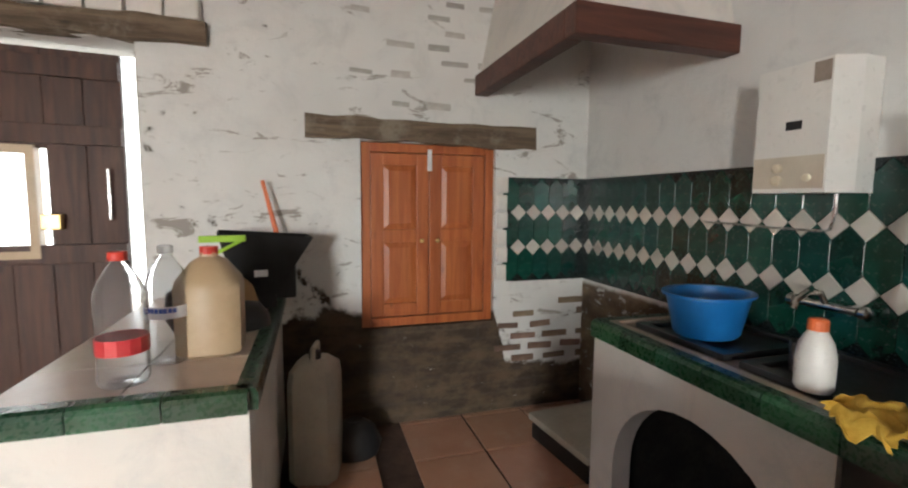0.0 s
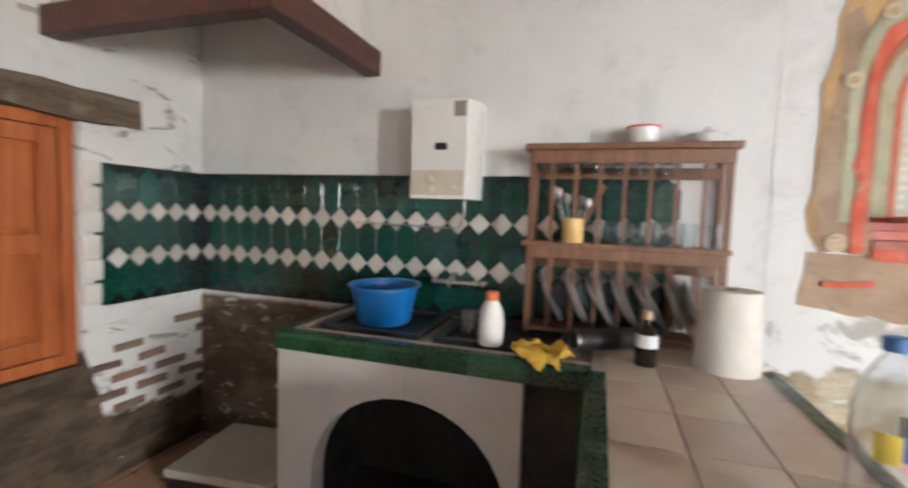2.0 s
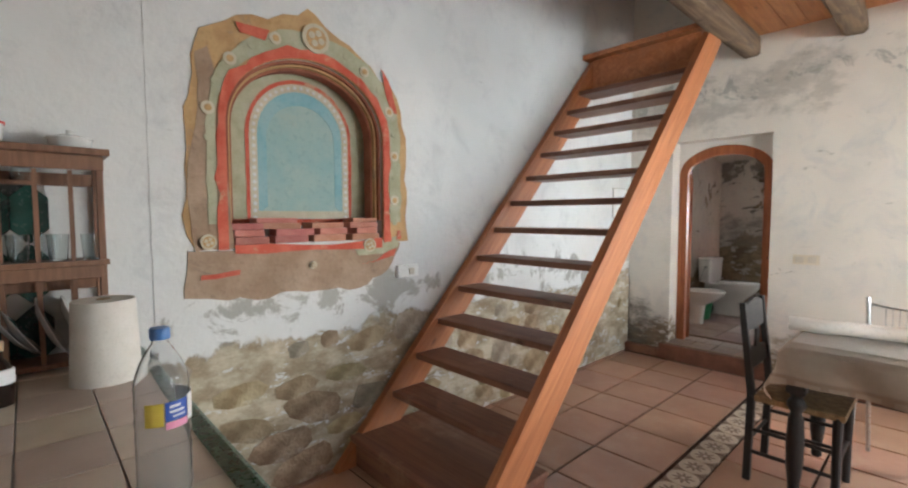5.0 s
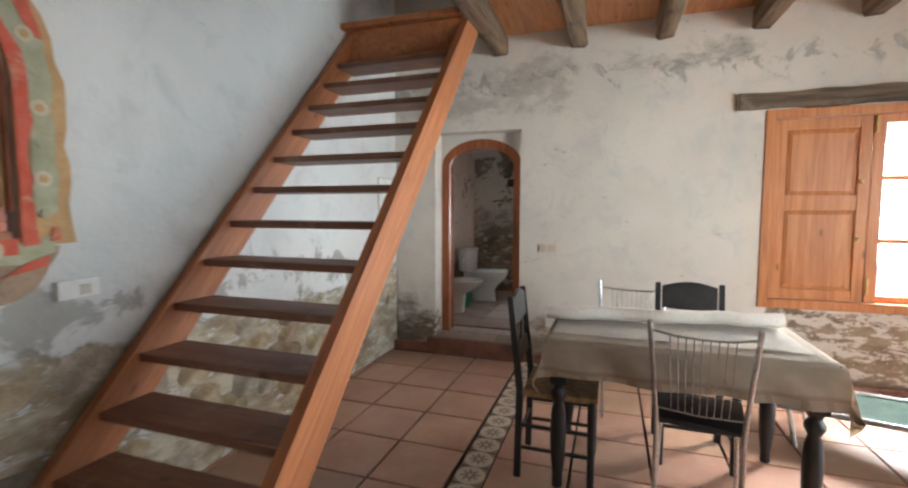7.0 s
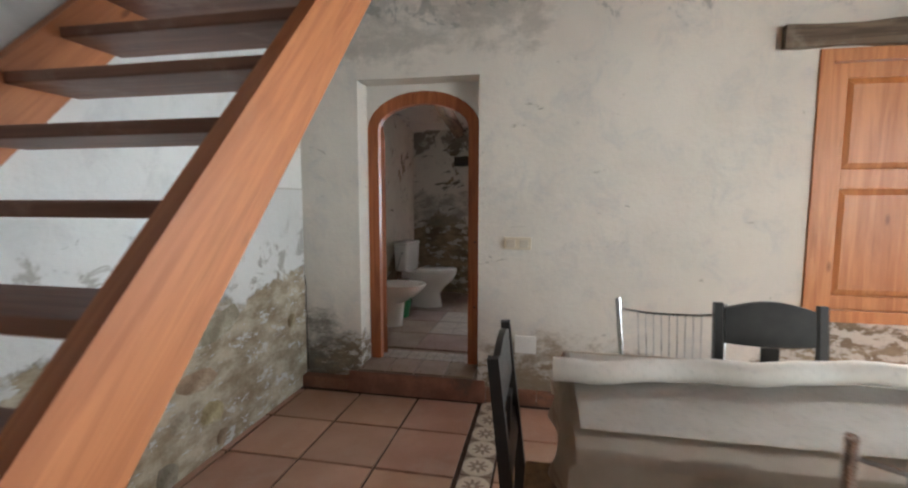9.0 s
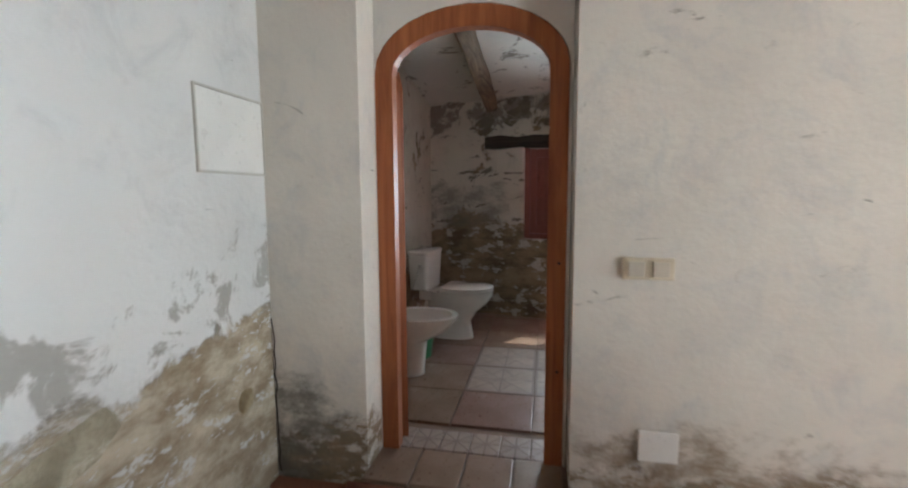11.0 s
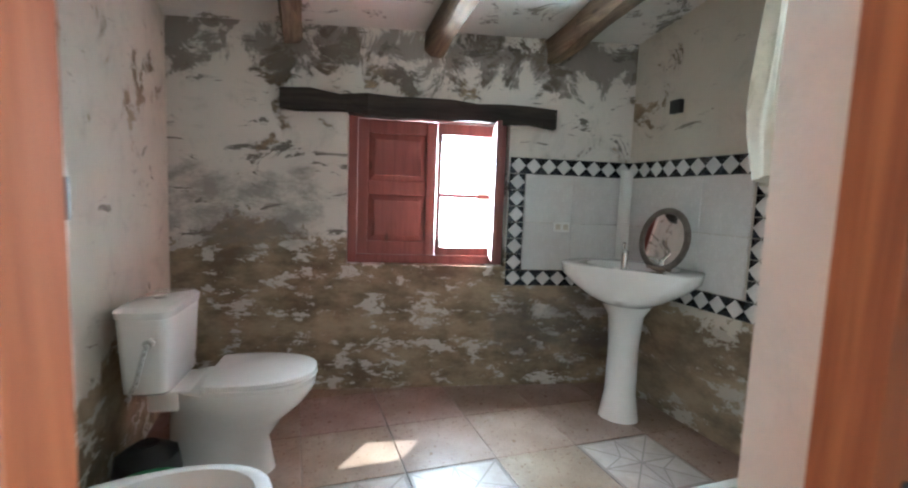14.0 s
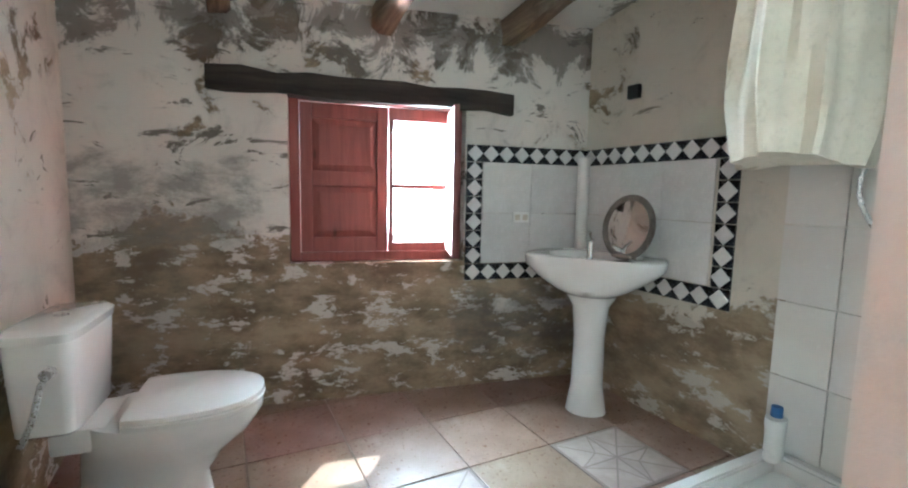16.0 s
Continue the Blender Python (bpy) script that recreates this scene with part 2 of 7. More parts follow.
def plaster(name, white, peel=None, bare=((0.20, 0.145, 0.09), (0.36, 0.29, 0.19)), amp=0.5, patch=0.75, stain=0.63, stain_c=(0.20, 0.17, 0.13), band=None, bricks=False, grey=(0.5, 0.5, 0.49), smear=0.57, rise=None, coarse=5.0, smudges=()):
    """Old lime plaster over earth, stone or brick: it has come off below the height peel and in patches."""
    k = Nodes(name)
    z = k.axis(2)
    n1 = k.noise(1.3, 8, 0.62, distort=0.4)
    n2 = k.noise(4.5, 8, 0.7, distort=0.6)
    n3 = k.noise(26, 5, 0.6)
    base = k.mix(k.step(k.noise(0.9, 3), 0.35, 0.7), white, tuple(v * 0.86 for v in white))
    base = k.mix(k.math("MULTIPLY", k.step(n2, 0.48, 0.72), 0.5), base, grey)
    flaky = k.math("MULTIPLY", k.step(k.noise(3.2, 9, 0.74, (1, 1, 2.6), 0.9), stain, stain + 0.05), 0.85)
    base = k.mix(flaky, base, stain_c)
    bare_c = k.mix(k.step(k.noise(coarse, 7, 0.68, (1, 1, 1.9)), 0.36, 0.66), bare[0], bare[1])
    bare_c = k.mix(k.step(k.noise(coarse * 1.5, 10, 0.76, (1, 1, 2.2), 0.15), smear, smear + 0.03), bare_c, tuple(v * 0.8 for v in white))
    if bricks:
        br = k.t.nodes.new("ShaderNodeTexBrick")
        swap = k.t.nodes.new("ShaderNodeCombineXYZ")
        k.link(k.math("ADD", k.axis(0), k.axis(1)), swap.inputs[0])
        k.link(z, swap.inputs[1])
        wob = k.t.nodes.new("ShaderNodeVectorMath")
        wob.operation = "MULTIPLY_ADD"
        nz = k.t.nodes.new("ShaderNodeTexNoise")
        nz.inputs["Scale"].default_value = 4.0
        k.link(nz.outputs["Color"], wob.inputs[0])
        wob.inputs[1].default_value = (0.07, 0.05, 0)
        k.link(swap.outputs[0], wob.inputs[2])
        k.link(wob.outputs[0], br.inputs["Vector"])
        br.inputs["Scale"].default_value = 1.0
        br.inputs["Brick Width"].default_value, br.inputs["Row Height"].default_value = 0.27, 0.075
        br.inputs["Mortar Size"].default_value, br.inputs["Mortar Smooth"].default_value = 0.012, 0.6
        br.inputs["Color1"].default_value, br.inputs["Color2"].default_value = (*bare[0], 1), (*bare[1], 1)
        br.inputs["Mortar"].default_value = (*[v * 0.24 for v in white], 1)
        bare_c = k.mix(0.05, bare_c, br.outputs["Color"])
    off = k.step(k.math("ADD", k.math("MULTIPLY", n2, 0.45), k.math("MULTIPLY", n1, 0.55)), patch * 0.75, patch * 0.75 + 0.03)
    if peel is not None:
        if rise:
            peel = k.math("ADD", k.math("MULTIPLY", k.math("SUBTRACT", 1.0, k.step(k.axis(0), rise[0], rise[1])), rise[2]), peel)
        low = k.math("ADD", k.math("SUBTRACT", peel, z), k.math("MULTIPLY", k.math("SUBTRACT", k.math("ADD", k.math("MULTIPLY", n1, 0.7), k.math("MULTIPLY", n2, 0.3)), 0.5), amp * 2))
        off = k.math("MAXIMUM", off, k.step(low, -0.015, 0.02))
    colour = k.mix(off, base, bare_c)
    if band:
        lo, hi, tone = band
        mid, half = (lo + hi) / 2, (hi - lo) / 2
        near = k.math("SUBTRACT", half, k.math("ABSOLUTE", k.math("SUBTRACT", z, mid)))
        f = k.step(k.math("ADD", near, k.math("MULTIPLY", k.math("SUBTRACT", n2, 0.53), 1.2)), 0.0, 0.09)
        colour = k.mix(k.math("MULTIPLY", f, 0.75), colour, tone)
    for x0, x1, z0, z1, tone, strength in smudges:
        f = k.math("MULTIPLY", k.step(k.axis(0), x0 - 0.2, x0 + 0.2), k.math("SUBTRACT", 1.0, k.step(k.axis(0), x1 - 0.2, x1 + 0.2)))
        f = k.math("MULTIPLY", f, k.math("MULTIPLY", k.step(z, z0 - 0.15, z0 + 0.15), k.math("SUBTRACT", 1.0, k.step(z, z1 - 0.15, z1 + 0.15))))
        f = k.step(k.math("ADD", f, k.math("MULTIPLY", k.math("SUBTRACT", k.noise(3.6, 9, 0.72, (1, 1, 1.7), 0.2), 0.5), 3.2)), 0.45, 1.25)
        colour = k.mix(k.math("MULTIPLY", f, strength), colour, tone)
    h = k.math("ADD", k.math("MULTIPLY", k.math("SUBTRACT", 1.0, off), 0.9), k.math("ADD", k.math("MULTIPLY", k.noise(2.6, 5, 0.5), 0.8), k.math("MULTIPLY", n3, 0.26)))
    return k.done(colour, 0.92, h, 0.62, 0.02)


def glass(name, tint=(0.92, 0.96, 0.96), rough=0.02, ior=1.45):
    k = Nodes(name)
    k.b.inputs["Transmission Weight"].default_value = 1.0
    k.b.inputs["IOR"].default_value = ior
    return k.done(tint, rough)


M = {}
WHITE = (0.72, 0.715, 0.69)
M["wall_kitchen_north"] = plaster("wall_kitchen_north", WHITE, 0.30, ((0.035, 0.023, 0.014), (0.10, 0.068, 0.042)), 0.30, 0.80, 0.575, (0.26, 0.23, 0.20), bricks=True, rise=(0.98, 1.12, 0.40), smear=0.64)
M["wall_east"] = plaster("wall_east", WHITE, 0.80, ((0.27, 0.21, 0.135), (0.52, 0.455, 0.34)), 0.42, 0.90, 0.66, (0.24, 0.22, 0.19), band=(0.86, 1.06, (0.30, 0.28, 0.24)), smear=0.565)
M["wall_kitchen_east"] = plaster("wall_kitchen_east", WHITE, 0.84, ((0.10, 0.07, 0.045), (0.22, 0.16, 0.10)), 0.06, patch=1.2, stain=0.8)
M["wall_south"] = plaster("wall_south", (0.74, 0.69, 0.61), 0.30, ((0.20, 0.15, 0.10), (0.34, 0.27, 0.18)), 0.36, 0.93, 0.635, (0.34, 0.31, 0.26), band=(2.5, 2.62, (0.36, 0.35, 0.31)), rise=(-1.7, -1.1, 0.32), smear=0.5, smudges=((1.3, 2.0, -0.3, 0.55, (0.13, 0.125, 0.105), 0.85), (-0.1, 1.9, 2.2, 2.75, (0.27, 0.255, 0.215), 0.5), (-1.5, -0.3, 2.5, 2.72, (0.27, 0.25, 0.21), 0.6), (-0.7, 0.45, -0.3, 0.46, (0.25, 0.19, 0.125), 0.95)))
M["wall_west"] = plaster("wall_west", WHITE, 0.25, patch=0.95, stain=0.72)
# the band blotches the top of this wall darker
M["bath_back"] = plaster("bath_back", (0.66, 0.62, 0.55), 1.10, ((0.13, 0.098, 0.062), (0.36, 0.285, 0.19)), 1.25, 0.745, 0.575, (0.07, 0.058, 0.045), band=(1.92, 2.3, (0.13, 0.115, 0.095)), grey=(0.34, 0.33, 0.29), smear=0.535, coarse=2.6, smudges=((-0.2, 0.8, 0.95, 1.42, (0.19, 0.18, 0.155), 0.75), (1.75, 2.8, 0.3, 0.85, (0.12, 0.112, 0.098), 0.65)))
M["bath_side"] = plaster("bath_side", (0.60, 0.555, 0.46), 0.72, ((0.16, 0.12, 0.075), (0.36, 0.29, 0.19)), 1.0, 0.77, 0.60, (0.14, 0.12, 0.09), grey=(0.34, 0.32, 0.26), smear=0.545, coarse=2.6)
M["bath_ceiling"] = plaster("bath_ceiling", (0.66, 0.64, 0.58), None, patch=0.83, stain=0.55, stain_c=(0.17, 0.15, 0.12))
M["ceiling_plain"] = plaster("ceiling_plain", WHITE, None, patch=1.3, stain=0.8)
M["whitewash"] = plaster("whitewash", (0.74, 0.71, 0.66), None, patch=1.3, stain=0.74, stain_c=(0.45, 0.40, 0.33))
M["mortar_pale"] = mottled("mortar_pale", (0.20, 0.15, 0.12), (0.28, 0.22, 0.18), 6, 0.95, 0.4, 0.005)
M["black_beam"] = wood("black_beam", (0.014, 0.011, 0.009), (0.05, 0.038, 0.028), 0, 0.85, 0.8, 0.8)
M["mortar"] = mottled("mortar", (0.04, 0.022, 0.016), (0.085, 0.05, 0.037), 6, 0.95, 0.5, 0.006)
# darker, redder copy of shutter, toned down for the dim kitchen end
M["shutter_dark"] = wood("shutter_dark", (0.29, 0.068, 0.018), (0.45, 0.14, 0.04), 2, 0.4, 0.8, 0.15)
M["shutter"] = wood("shutter", (0.42, 0.145, 0.042), (0.60, 0.255, 0.085), 2, 0.42, 0.8, 0.15)
M["stringer_wood"] = wood("stringer_wood", (0.35, 0.115, 0.04), (0.54, 0.21, 0.08), 1, 0.5, 0.7, 0.2, worn=(0.40, 0.17, 0.08), slant=46.9)
M["stair_wood"] = wood("stair_wood", (0.35, 0.115, 0.04), (0.54, 0.21, 0.08), 1, 0.5, 0.7, 0.2, worn=(0.40, 0.17, 0.08))
M["tread_wood"] = wood("tread_wood", (0.155, 0.062, 0.036), (0.25, 0.112, 0.064), 0, 0.5, 0.7, 0.2, worn=(0.30, 0.18, 0.125))
M["old_beam"] = wood("old_beam", (0.06, 0.042, 0.028), (0.20, 0.145, 0.095), 0, 0.85, 0.8, 0.8, worn=(0.26, 0.22, 0.17))
M["old_beam_y"] = wood("old_beam_y", (0.09, 0.06, 0.038), (0.26, 0.18, 0.11), 1, 0.85, 0.8, 0.8, worn=(0.05, 0.035, 0.025))
M["boards"] = wood("boards", (0.42, 0.17, 0.06), (0.62, 0.30, 0.12), 1, 0.5, 0.7, 0.15)
M["hood_wood"] = wood("hood_wood", (0.055, 0.018, 0.012), (0.12, 0.04, 0.024), 0, 0.5, 0.7, 0.25)
M["door_wood"] = wood("door_wood", (0.03, 0.012, 0.008), (0.085, 0.034, 0.02), 2, 0.6, 0.8, 0.4)
M["frame_wood"] = wood("frame_wood", (0.24, 0.065, 0.022), (0.42, 0.14, 0.048), 2, 0.5, 0.8, 0.25)
M["red_paint"] = wood("red_paint", (0.15, 0.04, 0.032), (0.23, 0.072, 0.056), 2, 0.5, 0.7, 0.25)
M["rack_wood"] = wood("rack_wood", (0.15, 0.07, 0.038), (0.25, 0.125, 0.07), 2, 0.5, 1.2, 0.2)
M["black_wood"] = mottled("black_wood", (0.012, 0.011, 0.011), (0.022, 0.02, 0.019), 12, 0.42, 0.25)

# ---- the large structure ----
M["dry_ground"] = mottled("dry_ground", (0.36, 0.31, 0.24), (0.46, 0.41, 0.32), 0.8, 0.95, 0.4, 0.02)
b = bm_new()
vs = [b.verts.new(p) for p in ((-600, -600, -0.22), (600, -600, -0.22), (600, 600, -0.22), (-600, 600, -0.22))]
b.faces.new(vs)
solid("ground", b, M["dry_ground"], "pale dry ground outside the house", "ground", "structure")
XE, XK, YN, YS, XW, HI = 1.67, 1.674, 2.82, -4.33, -4.0, 4.2
PX0, PX1, PZ = 0.415, 1.245, 2.13    # opening of the bathroom door
YB, FB = -4.69, 0.16            # bathroom side of the dividing wall, bathroom floor

b = box(bm_new(), XW - 0.3, 2.0, YS - 0.05, 3.2, -0.2, -0.012)
floor = solid("floor", b, M["mortar"], "terracotta tiled floor with dark joints", "floor", "structure")
b = box(bm_new(), -1.2, 1.95, -7.5, YB, -0.2, FB - 0.012)
box(b, PX0, PX1, YB, YS + 0.06, -0.2, FB - 0.012)
floor_bath = solid("floor_bathroom", b, M["mortar_pale"], "raised bathroom floor of mixed pink and patterned tiles", "floor", "structure")

b = box(bm_new(), XW - 0.3, 2.0, YS - 0.36, 3.2, HI, HI + 0.1)
solid("ceiling", b, M["ceiling_plain"], "plain whitewashed high ceiling", "ceiling", "structure")

# north wall with the entrance on its west side and the small shuttered window
DX0, DX1, DZ = -1.80, -0.93, 2.17
WX0, WX1, WZ0, WZ1 = 0.173, 1.015, 0.61, 1.73
b = bm_new()
for q in ((XW - 0.3, DX0, 0, HI), (DX0, DX1, DZ, HI), (DX1, WX0, 0, HI), (WX0, WX1, 0, WZ0), (WX0, WX1, WZ1, HI), (WX1, 2.0, 0, HI)):
    box(b, q[0], q[1], YN, YN + 0.34, q[2], q[3])
wall_north = solid("wall_north", b, M["wall_kitchen_north"], "white plaster wall peeling off brown brick", "wall", "structure")

# east wall: kitchen stretch, then the stretch with the painted niche
b = box(bm_new(), XK, 2.0, -0.04, YN, 0, HI)
wall_east_k = solid("wall_east_kitchen", b, M["wall_kitchen_east"], "smooth whitewashed kitchen wall", "wall", "structure")
NC, NH, NZ0, NSP, NZ1 = -0.775, 0.43, 1.28, 1.86, 2.22
b = bm_new()
for q in ((YS, NC - NH, 0, HI), (NC - NH, NC + NH, 0, NZ0), (NC - NH, NC + NH, NZ1, HI), (NC + NH, -0.04, 0, HI)):
    box(b, XE, 2.0, q[0], q[1], q[2], q[3])
for s in (-1, 1):
    pts = [(NC + s * NH, NZ1)]
    for i in range(13):
        a = math.pi / 2 * i / 12
        pts.append((NC + s * NH * math.cos(a), NSP + (NZ1 - NSP) * math.sin(a)))
    prism(b, pts, "x", XE, 1.83)
box(b, 1.83, 2.0, NC - NH, NC + NH, NZ0, NZ1)
wall_east = solid("wall_east", b, M["wall_east"], "white plaster wall, bare rubble stone below", "wall", "structure")

# south wall with the bathroom door and the large window
SX0, SX1, SZ0, SZ1 = -2.92, -1.49, 0.63, 2.17
b = bm_new()
for q in ((XW - 0.3, SX0, 0, HI), (SX0, SX1, 0, SZ0), (SX0, SX1, SZ1, HI), (SX1, PX0, 0, HI), (PX0, PX1, PZ, HI), (PX1, 2.0, 0, HI)):
    box(b, q[0], q[1], YB, YS, q[2], q[3])
wall_south = solid("wall_south", b, M["wall_south"], "cream plaster wall, stained and flaking at the foot", "wall", "structure")

# plaster in the corners over the arched door frame
DC, DH, DSP, DTOP = 0.838, 0.404, 1.83, 2.085
b = bm_new()
for s in (-1, 1):
    pts = [(DC + s * (PX1 - PX0) / 2, PZ), (DC, PZ)]
    for i in range(13):
        a = math.pi / 2 * (1 - i / 12)
        pts.append((DC + s * DH * math.cos(a), DSP + (DTOP - DSP) * math.sin(a)))
    pts += [(DC + s * DH, FB), (DC + s * (PX1 - PX0) / 2, FB)]
    prism(b, pts, "y", YB + 0.003, YS - 0.172)
solid("door_surround", b, M["whitewash"], "white plaster round the arched door", "trim", "structure")

# unseen west wall; its doorway and window are added to let light in
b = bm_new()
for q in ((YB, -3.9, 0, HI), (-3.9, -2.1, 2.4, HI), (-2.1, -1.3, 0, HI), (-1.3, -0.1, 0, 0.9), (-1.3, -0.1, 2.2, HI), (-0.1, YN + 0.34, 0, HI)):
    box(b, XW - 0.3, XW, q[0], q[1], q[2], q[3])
solid("wall_west", b, M["wall_west"], "unseen whitewashed wall with openings added to light the room", "wall", "structure")

# crack down the corner beside the bathroom door
rnd = random.Random(31)
pts = [(XE - 0.004 + rnd.uniform(-0.012, 0.0), YS + rnd.uniform(0.0, 0.01), 0.10 + 0.05 * i) for i in range(20)]
solid("wall_crack", tube(bm_new(), pts[:15], 0.0028, 5), M["black_beam"], "dark crack running down the wall corner", "trim", "structure")

# bathroom walls and sloping ceiling
b = box(bm_new(), 1.65, 1.95, -7.5, YB, 0, 2.75)
solid("wall_bath_east", b, M["bath_side"], "stained white plaster bathroom wall", "wall", "structure")
b = box(bm_new(), -1.2, -0.93, -7.5, YB, 0, 2.75)
wall_bw = solid("wall_bath_west", b, M["bath_side"], "peeling plaster wall, bare and damp below", "wall", "structure")
BT = 180 - 10.54
U0, U1, BZ0, BZ1 = 0.93, 1.86, 0.90, 1.79
b = bm_new()
for q in ((-0.1, U0, 0, 2.7), (U0, U1, 0, BZ0), (U0, U1, BZ1, 2.7), (U1, 2.7, 0, 2.7)):
    box(b, q[0], q[1], 0, 0.34, q[2], q[3])
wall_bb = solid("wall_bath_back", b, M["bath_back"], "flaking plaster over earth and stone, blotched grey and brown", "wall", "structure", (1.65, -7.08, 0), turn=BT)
b = bm_new()
ZC0, ZC1 = 2.20, 2.56
loft(b, [[(-1.2, -7.5, ZC0 - 0.09), (1.95, -7.5, ZC0 - 0.09), (1.95, -7.5, ZC0 + 0.05), (-1.2, -7.5, ZC0 + 0.05)], [(-1.2, YB, ZC1), (1.95, YB, ZC1), (1.95, YB, ZC1 + 0.12), (-1.2, YB, ZC1 + 0.12)]])
solid("ceiling_bathroom", b, M["bath_ceiling"], "sloping stained plaster bathroom ceiling", "ceiling", "structure")


def roof_beam(name, a, c, w, h, material, label, group, jag=0.012, seed=1):
    """A rough-hewn beam from a to c, w wide and h deep."""
    rnd = random.Random(seed)
    a, c = Vector(a), Vector(c)
    d = (c - a).normalized()
    side = d.cross(Vector((0, 0, 1))).normalized()
    up = side.cross(d)
    rings = []
    for i in range(9):
        p = a + (c - a) * (i / 8)
        ring = []
        for u, v in ((-1, -0.72), (-0.72, -1), (0.72, -1), (1, -0.72), (1, 0.72), (0.72, 1), (-0.72, 1), (-1, 0.72)):
            ring.append(p + side * (u * w / 2 + rnd.uniform(-jag, jag)) + up * (v * h / 2 + rnd.uniform(-jag, jag)) - a)
        rings.append(ring)
    ob = solid(name, loft(bm_new(), rings), material, label, "beam", at=a, group=group, smooth=True)
    return ob


for i, x in enumerate((1.03, 0.27, -0.42)):
    roof_beam("ceiling_beam", (x, -6.93 + 0.06 * i, 2.155), (x + 0.02, YB + 0.02, 2.50), 0.10, 0.15, M["old_beam_y"], "rough dark wooden bathroom ceiling beam", "bathroom ceiling beams", seed=i + 3)

# loft over the dining end: boards on beams
b = bm_new()
x = XW
while x < 0.72:
    box(b, x, min(x + 0.136, 0.73), YS, -0.6, 2.96, 2.985)
    x += 0.14
box(b, XW, 0.73, YS, -0.6, 2.985, 3.06)
solid("ceiling_loft", b, M["boards"], "varnished pine board ceiling under the loft", "ceiling", "structure")
for i in range(7):
    x = 0.60 - 0.68 * i
    roof_beam("ceiling_beam", (x, YS + 0.002, 2.87), (x, -0.62, 2.87), 0.145, 0.17, M["old_beam_y"], "rough-hewn grey-brown beam under pine boards", "loft beams", 0.009, 20 + i)

# lintels
def lintel(a, c, h, d, seed):
    rnd = random.Random(seed)
    a, c = Vector(a), Vector(c)
    rings = []
    for i in range(11):
        p = (c - a) * (i / 10)
        j = [rnd.uniform(-0.012, 0.012) for _ in range(8)]
        rings.append([p + Vector((0, -d / 2 + j[0], -h / 2 + j[1])), p + Vector((0, d / 2, -h / 2 + j[2])), p + Vector((0, d / 2, h / 2 + j[3])), p + Vector((0, -d / 2 + j[4], h / 2 + j[5]))])
    return rings


def put_lintel(a, c, h, d, seed, label, turn=0.0, material="old_beam"):
    solid("lintel", loft(bm_new(), lintel((0, 0, 0), c, h, d, seed)), M[material], label, "lintel", at=a, turn=turn)


put_lintel((-0.13, YN - 0.005, 1.80), (1.40, 0, -0.02), 0.125, 0.075, 4, "cracked grey wooden lintel over the shuttered window")
put_lintel((-2.1, YN + 0.0, 2.225), (1.50, 0, 0.0), 0.11, 0.10, 5, "weathered wooden lintel over the entrance")
b = bm_new()
for i in range(9):
    box(b, -2.1 + 0.165 * i, -2.1 + 0.165 * i + 0.155, YN - 0.055, YN - 0.001, 2.283, 2.40 + 0.008 * (i % 2), 0.012)
solid("lintel_cap", b, M["whitewash"], "whitewashed ribbed slab over the entrance lintel", "trim", "structure")
put_lintel((-3.12, YS + 0.0, 2.232), (1.82, 0, 0.0), 0.12, 0.09, 6, "rough wooden lintel over the large window")
put_lintel((1.082, -6.976, 1.80), (1.54, 0, -0.02), 0.105, 0.10, 7, "blackened wooden lintel over the bathroom window", BT, "black_beam")

# ---- cooking corner: hood, counters ----
hood = thing("range_hood", (0.87, 1.68, 2.03), "corner cooker hood of white plaster on a dark beam", "hood")
b = box(bm_new(), 0, XK - 0.87, 0, 0.085, 0, 0.12, 0.006)
part("beam_front", b, M["hood_wood"], hood, "dark varnished beam")
b = box(bm_new(), 0, 0.085, 0.087, YN - 1.68, 0, 0.12, 0.006)
part("beam_side", b, M["hood_wood"], hood, "dark varnished beam")
b = bm_new()
hx, hy = XK - 0.87 - 0.003, YN - 1.68 - 0.003
lo = [(0.03, 0.03, 0.121), (hx, 0.03, 0.121), (hx, 0.07, 0.121), (0.07, 0.07, 0.121), (0.07, hy, 0.121), (0.03, hy, 0.121)]
hi = [(0.42, 0.56, 2.1), (hx, 0.56, 2.1), (hx, 0.60, 2.1), (0.46, 0.60, 2.1), (0.46, hy, 2.1), (0.42, hy, 2.1)]
loft(b, [lo, hi])
part("hood_shell", b, M["whitewash"], hood, "white plaster flue")

M["green_glaze"] = mottled("green_glaze", (0.003, 0.032, 0.023), (0.006, 0.058, 0.042), 9, 0.24, 0.15, 0.003, vary=0.35, coat=0.35)
M["green_edge"] = mottled("green_edge", (0.012, 0.045, 0.020), (0.02, 0.075, 0.034), 9, 0.28, 0.2, 0.003, vary=0.3)
M["cream_tile"] = mottled("cream_tile", (0.55, 0.44, 0.35), (0.64, 0.53, 0.43), 5, 0.32, 0.12, 0.003, vary=0.08)
M["counter_top"] = mottled("counter_top", (0.20, 0.16, 0.13), (0.34, 0.28, 0.23), 5, 0.7, 0.25, 0.004)
# near-black, so the shade under the counter is in the colour
M["recess_shade"] = mottled("recess_shade", (0.022, 0.019, 0.017), (0.05, 0.043, 0.037), 5, 0.9, 0.4)
CT = 0.865


